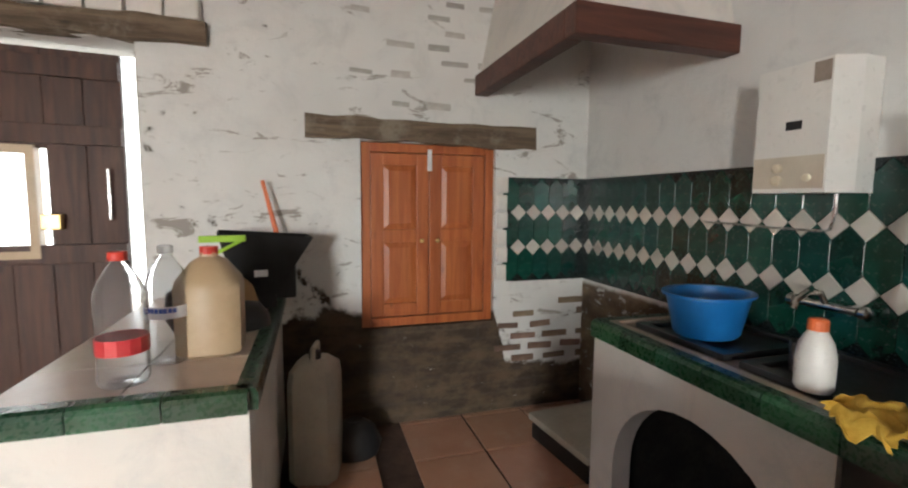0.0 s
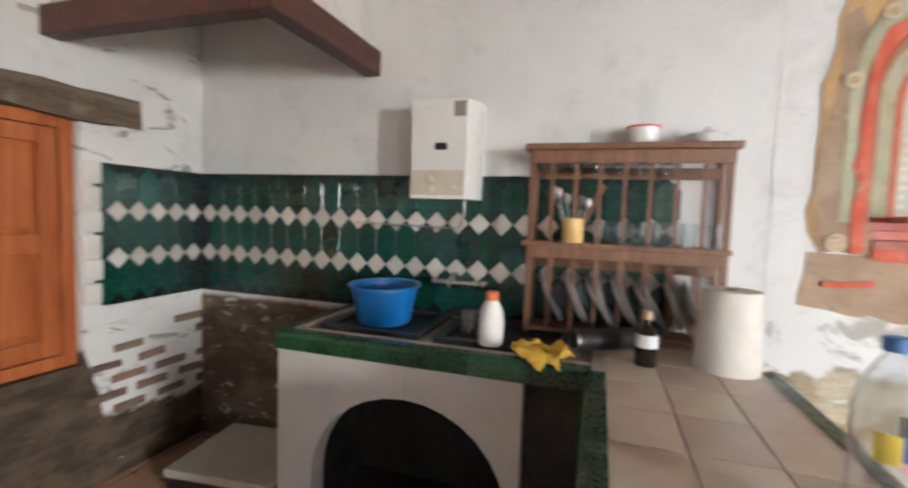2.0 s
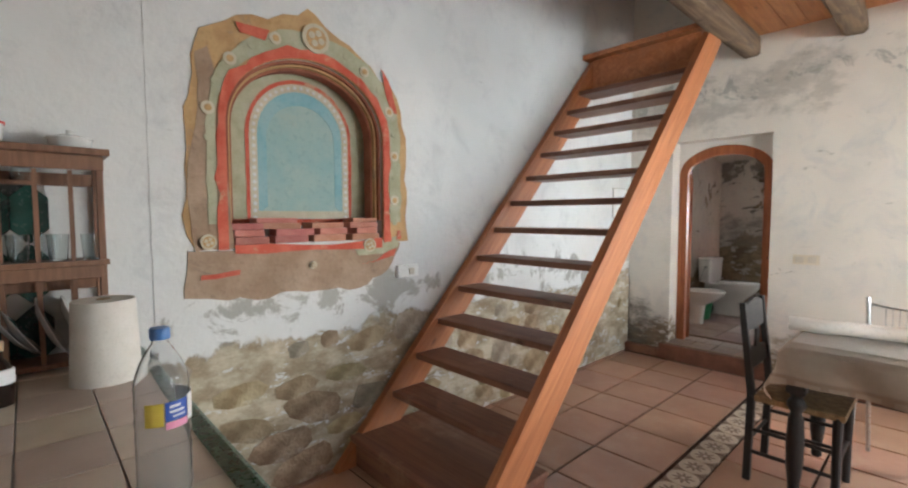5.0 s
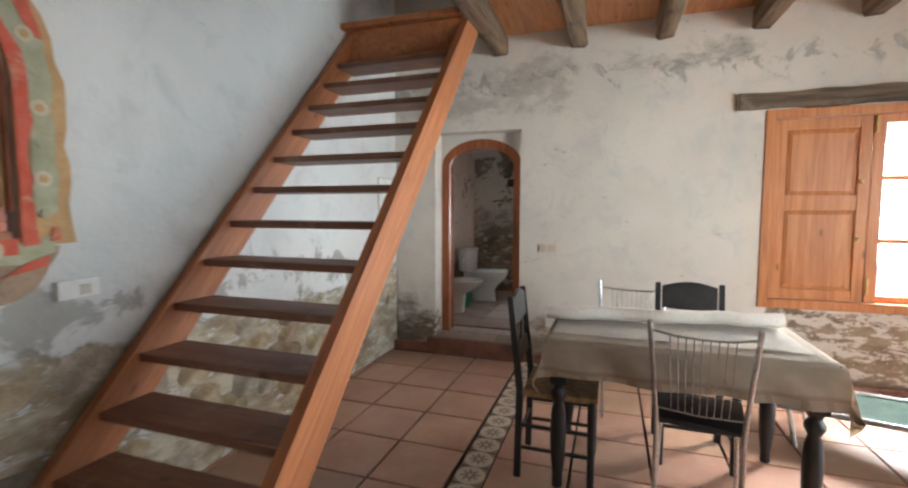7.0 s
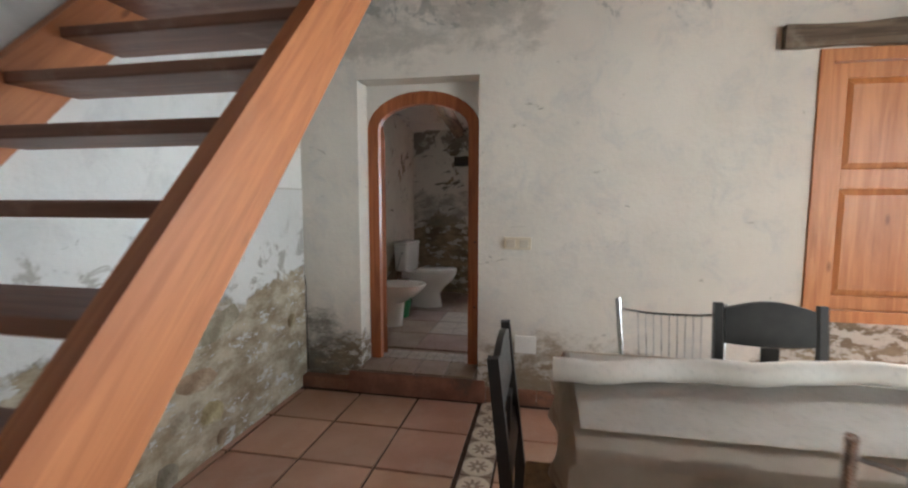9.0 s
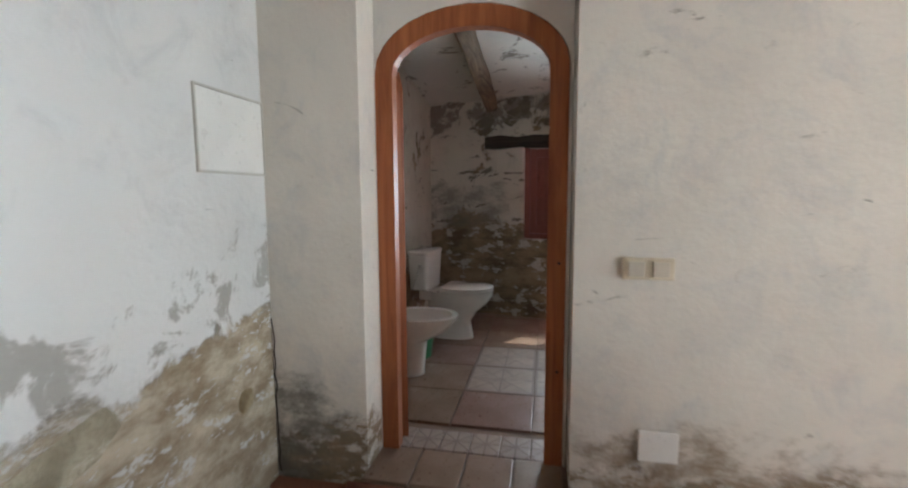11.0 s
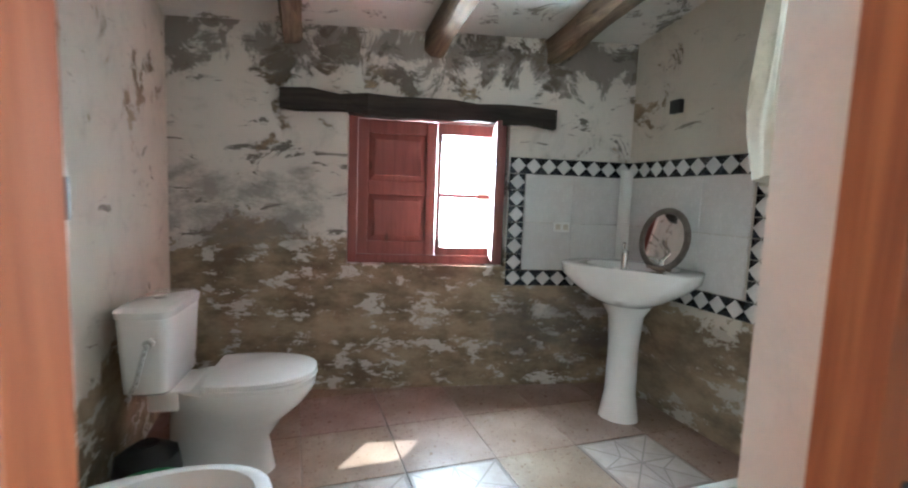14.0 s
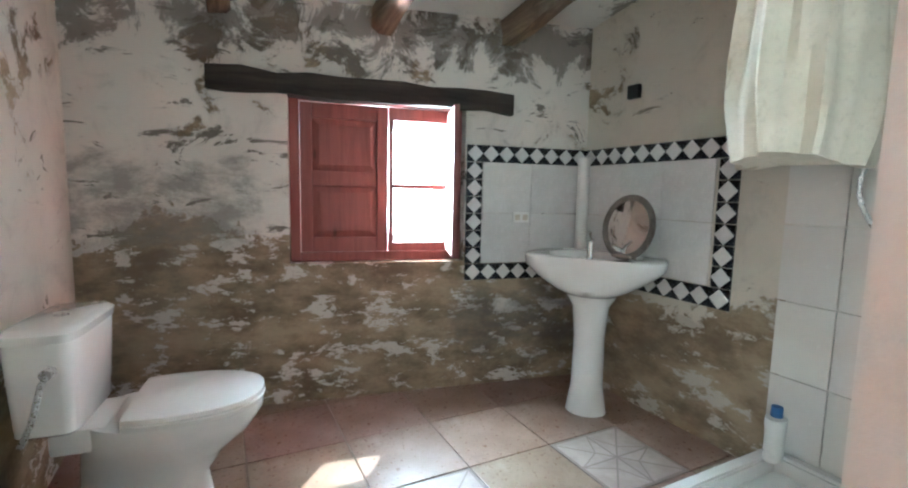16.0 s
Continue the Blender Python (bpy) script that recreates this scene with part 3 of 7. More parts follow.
def counter(name, x0, x1, y0, y1, label):
    ob = thing(name, ((x0 + x1) / 2, (y0 + y1) / 2, 0), label, "counter")
    hx, hy = (x1 - x0) / 2, (y1 - y0) / 2
    return ob, hx, hy


def edge_tiles(parent, a, c, side, h=0.062, gap=0.004, length=0.20):
    """Green bull-nose tiles along the edge from a to c; side is the way that they face."""
    a, c, side = Vector(a), Vector(c), Vector(side)
    d = c - a
    n = max(1, round(d.length / length))
    u = d.normalized()
    for i in range(n):
        p, q = a + d * (i / n) + u * gap / 2, a + d * ((i + 1) / n) - u * gap / 2
        prof = [(0.0, -h), (0.022, -h), (0.024, -0.016), (0.018, -0.003), (0.006, 0.004), (-0.035, 0.004), (-0.035, -0.01), (0.0, -0.01)]
        rings = [[r + side * s + Vector((0, 0, v)) for s, v in prof] for r in (p, q)]
        part("edge_tile", loft(bm_new(), rings), M["green_edge"], parent, smooth=False)


def top_tiles(parent, x0, x1, y0, y1, z, nx, ny, gap=0.004):
    sx, sy = (x1 - x0) / nx, (y1 - y0) / ny
    b = box(bm_new(), -sx / 2 + gap / 2, sx / 2 - gap / 2, -sy / 2 + gap / 2, sy / 2 - gap / 2, -0.01, 0, 0.0015)
    me = mesh_of("top_tile", b, M["cream_tile"])
    for i in range(nx):
        for j in range(ny):
            piece("top_tile", me, parent, (x0 + sx * (i + 0.5), y0 + sy * (j + 0.5), z + random.uniform(-0.0008, 0.0008)))


# bar counter on the west side, with the bottles
cw, hx, hy = counter("counter", -0.90, -0.255, 1.40, YN - 0.002, "whitewashed masonry counter with cream tiles and green edge")
part("body", box(bm_new(), -hx, hx - 0.02, -hy + 0.02, hy, 0, CT - 0.012, 0.004), M["whitewash"], cw)
top_tiles(cw, -hx, hx - 0.036, -hy + 0.036, hy, CT, 2, 5)
edge_tiles(cw, (-hx, -hy + 0.02, CT), (hx - 0.02, -hy + 0.02, CT), (0, -1, 0))
edge_tiles(cw, (hx - 0.02, -hy + 0.02, CT), (hx - 0.02, hy, CT), (1, 0, 0))

# sink counter: masonry with an arch below
cs = thing("sink_counter", (1.10, 0.60, 0), "whitewashed masonry sink counter with an arched recess", "counter")
L = 1.22
AC, AH, ASP, ATOP = 0.66, 0.40, 0.28, 0.66
b = bm_new()
rise = [(AC + AH * math.cos(math.pi * i / 16), ASP + (ATOP - ASP) * math.sin(math.pi * i / 16)) for i in range(17)]
prism(b, [(0.22, 0), (0.22, CT - 0.075), (L, CT - 0.075), (L, 0), (AC + AH, 0)] + rise + [(AC - AH, 0)], "x", 0, 0.09)
part("body", b, M["whitewash"], cs)
part("end_wall", box(bm_new(), 0.0905, 0.605, L - 0.09, L - 0.001, 0, CT - 0.075), M["whitewash"], cs)
# linings and slab painted as dark as the shaded recess
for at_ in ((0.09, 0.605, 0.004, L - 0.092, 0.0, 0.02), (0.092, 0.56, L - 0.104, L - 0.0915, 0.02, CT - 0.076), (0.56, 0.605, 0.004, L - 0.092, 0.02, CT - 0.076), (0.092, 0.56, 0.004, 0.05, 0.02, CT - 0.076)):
    part("recess_lining", box(bm_new(), *at_), M["recess_shade"], cs, "inside of the arch, coloured near-black for its shade")
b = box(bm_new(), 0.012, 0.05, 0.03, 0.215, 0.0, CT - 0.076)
part("panel", b, M["recess_shade"], cs, "near-black slab in place of the shaded opening beside the arch")
b = box(bm_new(), -0.004, 0.09, 0.002, 0.028, 0.0, CT - 0.077)
part("corner_tile", b, M["green_edge"], cs, "green tiled corner post")
b = box(bm_new(), -0.002, 0.605, 0.0, L, CT - 0.074, CT - 0.012)
part("slab", b, M["counter_top"], cs, "grey worktop slab")
b = bm_new()
box(b, 0.02, 0.075, 0.002, L - 0.002, CT - 0.0115, CT + 0.002)
box(b, 0.075, 0.605, L - 0.06, L - 0.002, CT - 0.0115, CT + 0.002)
part("kerb", b, M["cream_tile"], cs, "pale raised border")
edge_tiles(cs, (0, 0, CT), (0, L, CT), (-1, 0, 0), 0.07)
edge_tiles(cs, (0, L, CT), (0.605, L, CT), (0, 1, 0), 0.07)
M["sink_black"] = mottled("sink_black", (0.02, 0.022, 0.024), (0.04, 0.042, 0.045), 10, 0.35, 0.2)
b = bm_new()
for y0, y1 in ((0.12, 0.60), (0.66, 1.10)):
    o = [(0.12, y0), (0.56, y0), (0.56, y1), (0.12, y1), (0.12, y0)]
    i = [(0.16, y0 + 0.04), (0.52, y0 + 0.04), (0.52, y1 - 0.04), (0.16, y1 - 0.04), (0.16, y0 + 0.04)]
    ring_prism(b, o, i, "z", CT - 0.011, CT + 0.012)
    box(b, 0.16, 0.52, y0 + 0.04, y1 - 0.04, CT - 0.0115, CT - 0.006)
part("sink", b, M["sink_black"], cs, "dark stone double sink")

# peninsula
PXW = 0.16
cp = thing("counter", (0.9, 0.30, 0), "cream-tiled masonry counter with green edging", "counter")
part("body", box(bm_new(), PXW - 0.9 + 0.02, XK - 0.9, -0.28, 0.298, 0, CT - 0.012, 0.003), M["whitewash"], cp)
top_tiles(cp, PXW - 0.9 + 0.036, XK - 0.9, -0.262, 0.264, CT, 7, 3)
edge_tiles(cp, (PXW - 0.9 + 0.02, -0.28, CT), (XK - 0.9, -0.28, CT), (0, -1, 0))
edge_tiles(cp, (PXW - 0.9 + 0.02, 0.29, CT), (1.09 - 0.9, 0.29, CT), (0, 1, 0))
edge_tiles(cp, (PXW - 0.9 + 0.02, -0.28, CT), (PXW - 0.9 + 0.02, 0.29, CT), (-1, 0, 0))

# ---- wooden stairs ----
st = thing("staircase", (1.16, -1.1, 0), "open wooden stairs with reddish-brown treads", "stairs")


def nose(z):
    """How far along the room the front of a tread at that height lies."""
    return -1.055 - (z - 0.193) / 1.07


def stringer(x0, x1):
    lo, hi = 0.0, 2.80
    pts = [(nose(lo) + 0.03, lo), (nose(lo) - 0.245, lo), (nose(hi) - 0.21, hi - 0.03), (nose(hi) - 0.12, hi + 0.06), (nose(hi) + 0.035, hi)]
    return prism(bm_new(), [(y + 1.1, zz) for y, zz in pts], "x", x0 - 1.16, x1 - 1.16)


part("stringer", stringer(0.645, 0.695), M["stringer_wood"], st, "orange-brown pine stringer")
part("stringer", stringer(1.605, 1.655), M["stringer_wood"], st, "orange-brown pine stringer")
for i in range(12):
    z = 0.37 + 0.193 * i
    y = nose(z) + 1.1
    part("tread", box(bm_new(), 0.697 - 1.16, 1.603 - 1.16, y - 0.235, y, z - 0.036, z, 0.006), M["tread_wood"], st)
y = nose(2.70) + 1.1
part("tread", box(bm_new(), 0.64 - 1.16, 1.66 - 1.16, y - 0.22, y + 0.05, 2.802, 2.845, 0.005), M["stair_wood"], st)
part("riser", box(bm_new(), 0.697 - 1.16, 1.603 - 1.16, y - 0.05, y - 0.025, 2.53, 2.80, 0.004), M["stair_wood"], st)

# brown solid step under the stairs
sp_ = thing("step", (1.15, -1.17, 0), "solid brown bottom step of the stairs", "step")
part("riser", box(bm_new(), -0.48, 0.47, -0.30, 0.20, 0, 0.139, 0.006), M["tread_wood"], sp_)
part("tread", box(bm_new(), -0.50, 0.49, -0.30, 0.22, 0.14, 0.175, 0.010), M["tread_wood"], sp_)

# red skirting step along the south wall and the door sill
M["red_clay"] = mottled("red_clay", (0.16, 0.055, 0.04), (0.26, 0.10, 0.07), 6, 0.6, 0.3, 0.004, vary=0.2, spots=(0.10, 0.06, 0.05))
b = bm_new()
for i in range(14):
    x1 = XE - 0.002 - i * 0.33
    box(b, x1 - 0.326, x1, YS + 0.002, YS + 0.072, 0, 0.082, 0.004)
solid("plinth", b, M["red_clay"], "low red clay plinth along the wall", "trim", "structure")

# ---- more materials ----
M["white_enamel"] = mottled("white_enamel", (0.72, 0.71, 0.67), (0.78, 0.77, 0.73), 4, 0.3, 0.05)
M["beige_plastic"] = mottled("beige_plastic", (0.52, 0.46, 0.37), (0.60, 0.54, 0.44), 8, 0.4, 0.08)
M["ivory_plastic"] = mottled("ivory_plastic", (0.60, 0.52, 0.38), (0.66, 0.58, 0.44), 8, 0.4, 0.08)
M["porcelain"] = mottled("porcelain", (0.72, 0.71, 0.67), (0.76, 0.75, 0.72), 4, 0.12, 0.03, coat=0.6)
M["black_plastic"] = mottled("black_plastic", (0.010, 0.010, 0.011), (0.02, 0.02, 0.021), 9, 0.45, 0.15)
M["blue_plastic"] = mottled("blue_plastic", (0.012, 0.14, 0.42), (0.02, 0.19, 0.52), 6, 0.35, 0.08)
M["cap_blue"] = mottled("cap_blue", (0.05, 0.15, 0.38), (0.07, 0.19, 0.45), 6, 0.4, 0.08)
M["cap_red"] = mottled("cap_red", (0.50, 0.03, 0.02), (0.62, 0.05, 0.03), 6, 0.4, 0.08)
M["orange_plastic"] = mottled("orange_plastic", (0.60, 0.13, 0.04), (0.70, 0.18, 0.06), 6, 0.45, 0.08)
M["lime_plastic"] = mottled("lime_plastic", (0.28, 0.50, 0.03), (0.36, 0.60, 0.05), 6, 0.4, 0.08)
M["green_plastic"] = mottled("green_plastic", (0.015, 0.16, 0.05), (0.03, 0.24, 0.08), 6, 0.4, 0.08)
M["tan_plastic"] = mottled("tan_plastic", (0.40, 0.29, 0.17), (0.50, 0.37, 0.23), 5, 0.45, 0.1)
M["dingy_plastic"] = mottled("dingy_plastic", (0.46, 0.44, 0.36), (0.54, 0.52, 0.44), 4, 0.5, 0.15, spots=(0.30, 0.26, 0.17))
M["steel"] = mottled("steel", (0.45, 0.45, 0.44), (0.58, 0.58, 0.57), 20, 0.28, 0.1, metal=1.0)
M["chrome"] = mottled("chrome", (0.72, 0.72, 0.71), (0.8, 0.8, 0.79), 20, 0.14, 0.05, metal=1.0)
M["brass"] = mottled("brass", (0.50, 0.37, 0.15), (0.60, 0.46, 0.2), 20, 0.35, 0.1, metal=1.0)
M["yellow_cloth"] = mottled("yellow_cloth", (0.50, 0.30, 0.03), (0.62, 0.40, 0.06), 25, 0.95, 0.6, 0.003)
M["paper"] = mottled("paper", (0.66, 0.62, 0.55), (0.72, 0.68, 0.62), 14, 0.95, 0.3, 0.002)
M["label_red"] = mottled("label_red", (0.55, 0.03, 0.04), (0.62, 0.08, 0.07), 9, 0.5, 0.1)
M["label_blue"] = mottled("label_blue", (0.02, 0.06, 0.30), (0.03, 0.09, 0.38), 9, 0.4, 0.1)
M["label_yellow"] = mottled("label_yellow", (0.62, 0.48, 0.06), (0.7, 0.55, 0.1), 9, 0.4, 0.1)
M["label_white"] = mottled("label_white", (0.66, 0.66, 0.66), (0.74, 0.74, 0.74), 9, 0.5, 0.1)
M["label_pink"] = mottled("label_pink", (0.62, 0.22, 0.35), (0.66, 0.3, 0.42), 9, 0.5, 0.1)
M["sauce"] = mottled("sauce", (0.012, 0.006, 0.004), (0.02, 0.011, 0.008), 9, 0.12, 0.05)
M["mug_yellow"] = mottled("mug_yellow", (0.60, 0.40, 0.14), (0.66, 0.46, 0.18), 9, 0.4, 0.08)
M["plate"] = mottled("plate", (0.60, 0.59, 0.56), (0.68, 0.67, 0.64), 9, 0.2, 0.04)
M["glass"] = glass("glass")
M["pet"] = glass("pet", (0.96, 0.975, 0.99), 0.04, 1.28)
M["pet"].node_tree.nodes["Principled BSDF"].inputs["Transmission Weight"].default_value = 0.96
M["pane"] = glass("pane", (0.98, 0.99, 1.0), 0.0, 1.02)
M["linen"] = mottled("linen", (0.34, 0.27, 0.20), (0.44, 0.36, 0.28), 6, 0.95, 0.3, 0.003)
M["linen_white"] = mottled("linen_white", (0.74, 0.69, 0.61), (0.82, 0.77, 0.70), 6, 0.95, 0.3, 0.003)
M["rush"] = mottled("rush", (0.20, 0.12, 0.06), (0.34, 0.22, 0.11), 30, 0.9, 0.6, 0.004)
M["curtain"] = mottled("curtain", (0.62, 0.56, 0.44), (0.72, 0.66, 0.54), 5, 0.8, 0.3, spots=(0.40, 0.33, 0.22))
M["mirror"] = Nodes("mirror").done((0.9, 0.9, 0.9), 0.03, metal=1.0)
M["bath_tile"] = mottled("bath_tile", (0.62, 0.60, 0.55), (0.67, 0.65, 0.60), 3, 0.22, 0.05, vary=0.04)
M["ochre"] = mottled("ochre", (0.42, 0.25, 0.11), (0.55, 0.36, 0.17), 7, 0.9, 0.4, 0.006, spots=(0.34, 0.24, 0.15))
M["earth_pink"] = mottled("earth_pink", (0.30, 0.20, 0.13), (0.42, 0.30, 0.21), 6, 0.95, 0.5, 0.008, spots=(0.24, 0.17, 0.12))
M["fresco_red"] = mottled("fresco_red", (0.48, 0.075, 0.04), (0.60, 0.15, 0.09), 11, 0.85, 0.4, 0.005, spots=(0.52, 0.32, 0.20))
M["fresco_green"] = mottled("fresco_green", (0.33, 0.325, 0.205), (0.45, 0.43, 0.30), 9, 0.85, 0.3, 0.004, spots=(0.42, 0.40, 0.30))
M["fresco_blue"] = mottled("fresco_blue", (0.27, 0.42, 0.41), (0.38, 0.47, 0.42), 3.4, 0.85, 0.2, 0.004, spots=(0.40, 0.46, 0.38))
M["fresco_cream"] = mottled("fresco_cream", (0.50, 0.44, 0.31), (0.58, 0.52, 0.39), 9, 0.85, 0.3, 0.004)
M["fresco_sky"] = mottled("fresco_sky", (0.20, 0.40, 0.45), (0.30, 0.45, 0.46), 5, 0.85, 0.2, 0.004)
M["jamb_red"] = mottled("jamb_red", (0.20, 0.06, 0.03), (0.32, 0.11, 0.06), 6, 0.8, 0.3, 0.005)
M["brick"] = mottled("brick", (0.40, 0.16, 0.11), (0.52, 0.24, 0.18), 11, 0.9, 0.5, 0.005, vary=0.2, spots=(0.52, 0.40, 0.32))

M["lozenge"] = mottled("lozenge", (0.50, 0.47, 0.41), (0.58, 0.55, 0.49), 12, 0.35, 0.1, vary=0.15)

# ---- windows and doors ----
def panel_leaf(parent, name, x0, x1, z0, z1, y, panels, material, label="", thick=0.032, stile=0.075):
    """A framed leaf with sunk panels; panels are (from, to) shares of its height."""
    b = bm_new()
    box(b, x0, x0 + stile, y, y + thick, z0, z1, 0.004)
    box(b, x1 - stile, x1, y, y + thick, z0, z1, 0.004)
    edges = [z0] + [z0 + (z1 - z0) * p for pr in panels for p in pr] + [z1]
    for k in range(0, len(edges), 2):
        if edges[k + 1] - edges[k] > 0.002:
            box(b, x0 + stile, x1 - stile, y + 0.001, y + thick - 0.001, edges[k], edges[k + 1], 0.003)
    leaf = part(name, b, material, parent, label)
    for lo, hi in panels:
        pb = bm_new()
        a, c = z0 + (z1 - z0) * lo, z0 + (z1 - z0) * hi
        m = min(0.035, (x1 - x0 - 2 * stile) / 4)
        r0 = [(x0 + stile, y + 0.016, a), (x1 - stile, y + 0.016, a), (x1 - stile, y + 0.016, c), (x0 + stile, y + 0.016, c)]
        r1 = [(x0 + stile + m, y + 0.005, a + m), (x1 - stile - m, y + 0.005, a + m), (x1 - stile - m, y + 0.005, c - m), (x0 + stile + m, y + 0.005, c - m)]
        back = [(p[0], y + thick - 0.004, p[2]) for p in r0]
        loft(pb, [back, r0, r1])
        part("panel", pb, material, leaf)
    return leaf


def frame_rect(parent, x0, x1, z0, z1, y0, y1, w, material, label=""):
    b = bm_new()
    box(b, x0, x0 + w, y0, y1, z0, z1, 0.004)
    box(b, x1 - w, x1, y0, y1, z0, z1, 0.004)
    box(b, x0 + w, x1 - w, y0 + 0.001, y1 - 0.001, z1 - w, z1, 0.004)
    box(b, x0 + w, x1 - w, y0 + 0.001, y1 - 0.001, z0, z0 + w, 0.004)
    return part("window_frame", b, material, parent, label)


# small shuttered kitchen window
w1 = tagged(thing("window_1", (0.594, YN + 0.03, WZ0), "closed orange-brown panelled wooden shutters", "window"), kind="structure")
hw, hh = (WX1 - WX0) / 2 - 0.003, WZ1 - WZ0 - 0.003
frame_rect(w1, -hw, hw, 0.003, hh, 0, 0.08, 0.055, M["shutter_dark"])
for s in (-1, 1):
    x0, x1 = (-hw + 0.058, -0.002) if s < 0 else (0.002, hw - 0.058)
    lf = panel_leaf(w1, "shutter", x0, x1, 0.062, hh - 0.058, 0.012, ((0.08, 0.46), (0.54, 0.93)), M["shutter_dark"])
    part("knob", lathe(bm_new(), [(0.004, 0), (0.008, 0.012), (0.014, 0.02), (0.010, 0.032), (0.002, 0.034)], 12), M["brass"], lf).matrix_basis = pose(s * 0.05, 0.012, 0.53, 90, 0, 0)
b = box(bm_new(), -0.014, 0.014, -0.006, 0.012, hh - 0.16, hh - 0.03, 0.003)
part("latch", b, M["label_white"], w1, "white painted latch")
b = box(bm_new(), -hw, hw, 0.09, 0.30, 0.003, hh)
part("backing", b, M["black_plastic"], w1)

# dark entrance door, ajar, with a small glazed opening
d1 = tagged(thing("door_1", (DX1 - 0.135, YN + 0.20, 0.02), "dark brown plank entrance door, ajar, with a small pane", "door", turn=5.0), kind="structure")
for i in range(5):
    x1 = -i * 0.17
    b = bm_new()
    if i in (2, 3):
        box(b, x1 - 0.168, x1, 0, 0.045, 0, 1.06, 0.003)
        box(b, x1 - 0.168, x1, 0, 0.045, 1.62, 2.12, 0.003)
    else:
        box(b, x1 - 0.168, x1, 0, 0.045, 0, 2.12, 0.003)
    part("plank", b, M["door_wood"], d1)
for z in (0.12, 1.02, 1.64, 1.98):
    part("rail", box(bm_new(), -0.84, -0.004, -0.028, -0.001, z, z + 0.10, 0.004), M["door_wood"], d1)
b = bm_new()
ring_prism(b, [(-0.72, 1.05), (-0.38, 1.05), (-0.38, 1.63), (-0.72, 1.63), (-0.72, 1.05)], [(-0.68, 1.09), (-0.42, 1.09), (-0.42, 1.59), (-0.68, 1.59), (-0.68, 1.09)], "y", -0.03, 0.05)
part("pane_frame", b, M["tan_plastic"], d1, "pale wooden frame of the pane")
p = part("pane", box(bm_new(), -0.68, -0.42, 0.014, 0.018, 1.09, 1.59), M["pane"], d1, "bright glass pane")
p.visible_shadow = False
part("lock", box(bm_new(), -0.365, -0.28, -0.05, -0.001, 1.20, 1.28, 0.005), M["brass"], d1, "brass rim lock")
part("bolt", bar(bm_new(), (-0.07, -0.035, 1.25), (-0.07, -0.035, 1.52), 0.007), M["steel"], d1, "steel bolt")
b = box(bm_new(), DX1 - 0.055, DX1 - 0.002, YN + 0.17, YN + 0.27, 0, DZ - 0.003)
solid("door_frame", b, M["old_beam"], "dark weathered door post", "trim", "structure")

# added boards that glow by themselves, so the outside reads white
kb = Nodes("glowing_backdrop")
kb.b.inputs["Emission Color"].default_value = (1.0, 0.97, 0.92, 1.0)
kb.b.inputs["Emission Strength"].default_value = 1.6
M["glowing_backdrop"] = kb.done((0.8, 0.8, 0.78), 0.9)
solid("backdrop_north", box(bm_new(), -9.0, 3.0, 9.0, 9.1, -0.2, 6.0), M["glowing_backdrop"], "glowing board added to whiten the view past the entrance", "backdrop", "structure")
solid("backdrop_south", box(bm_new(), -14.0, -1.5, -9.1, -9.0, -0.21, 3.2), M["glowing_backdrop"], "glowing board added to whiten the view past the large window", "backdrop", "structure")

# large window of the dining end
w2 = tagged(thing("window_2", (-2.205, YS - 0.04, SZ0), "orange pine window, one shutter closed, the other open", "window"), kind="structure")
hw, hh = (SX1 - SX0) / 2 - 0.003, SZ1 - SZ0 - 0.003
frame_rect(w2, -hw, hw, 0.003, hh, -0.075, 0.05, 0.07, M["shutter"])
leaf = panel_leaf(w2, "shutter", 0.03, hw - 0.075, 0.075, hh - 0.075, -0.03, ((0.06, 0.50), (0.58, 0.94)), M["shutter"], thick=0.035)
leaf.matrix_basis = pose(0, 0, 0) @ Matrix.Diagonal((1, -1, 1, 1))
for z in (0.55, 0.98):
    part("knob", lathe(bm_new(), [(0.004, 0), (0.01, 0.012), (0.017, 0.022), (0.012, 0.036), (0.002, 0.038)], 12), M["brass"], w2).matrix_basis = pose(0.09, 0.028, z, -90, 0, 0)
b = bm_new()
box(b, -0.05, 0.026, -0.05, 0.03, 0.075, hh - 0.075, 0.004)
for z in (0.52, 0.99):
    box(b, -hw + 0.12, -0.05, -0.045, -0.015, z, z + 0.035, 0.003)
box(b, -hw + 0.072, -hw + 0.12, -0.045, -0.01, 0.075, hh - 0.075, 0.003)
box(b, -hw + 0.12, -0.05, -0.045, -0.01, 0.075, 0.125, 0.003)
box(b, -hw + 0.12, -0.05, -0.045, -0.01, hh - 0.125, hh - 0.075, 0.003)
part("sash", b, M["shutter"], w2)
for z0, z1 in ((0.125, 0.52), (0.555, 0.99), (1.025, hh - 0.125)):
    p = part("pane", box(bm_new(), -hw + 0.12, -0.05, -0.032, -0.028, z0, z1), M["pane"], w2)
    p.visible_shadow = False
for z in (0.14, hh - 0.2):
    part("hinge", bar(bm_new(), (0.015, 0.045, z), (0.015, 0.045, z + 0.12), 0.010), M["brass"], w2)

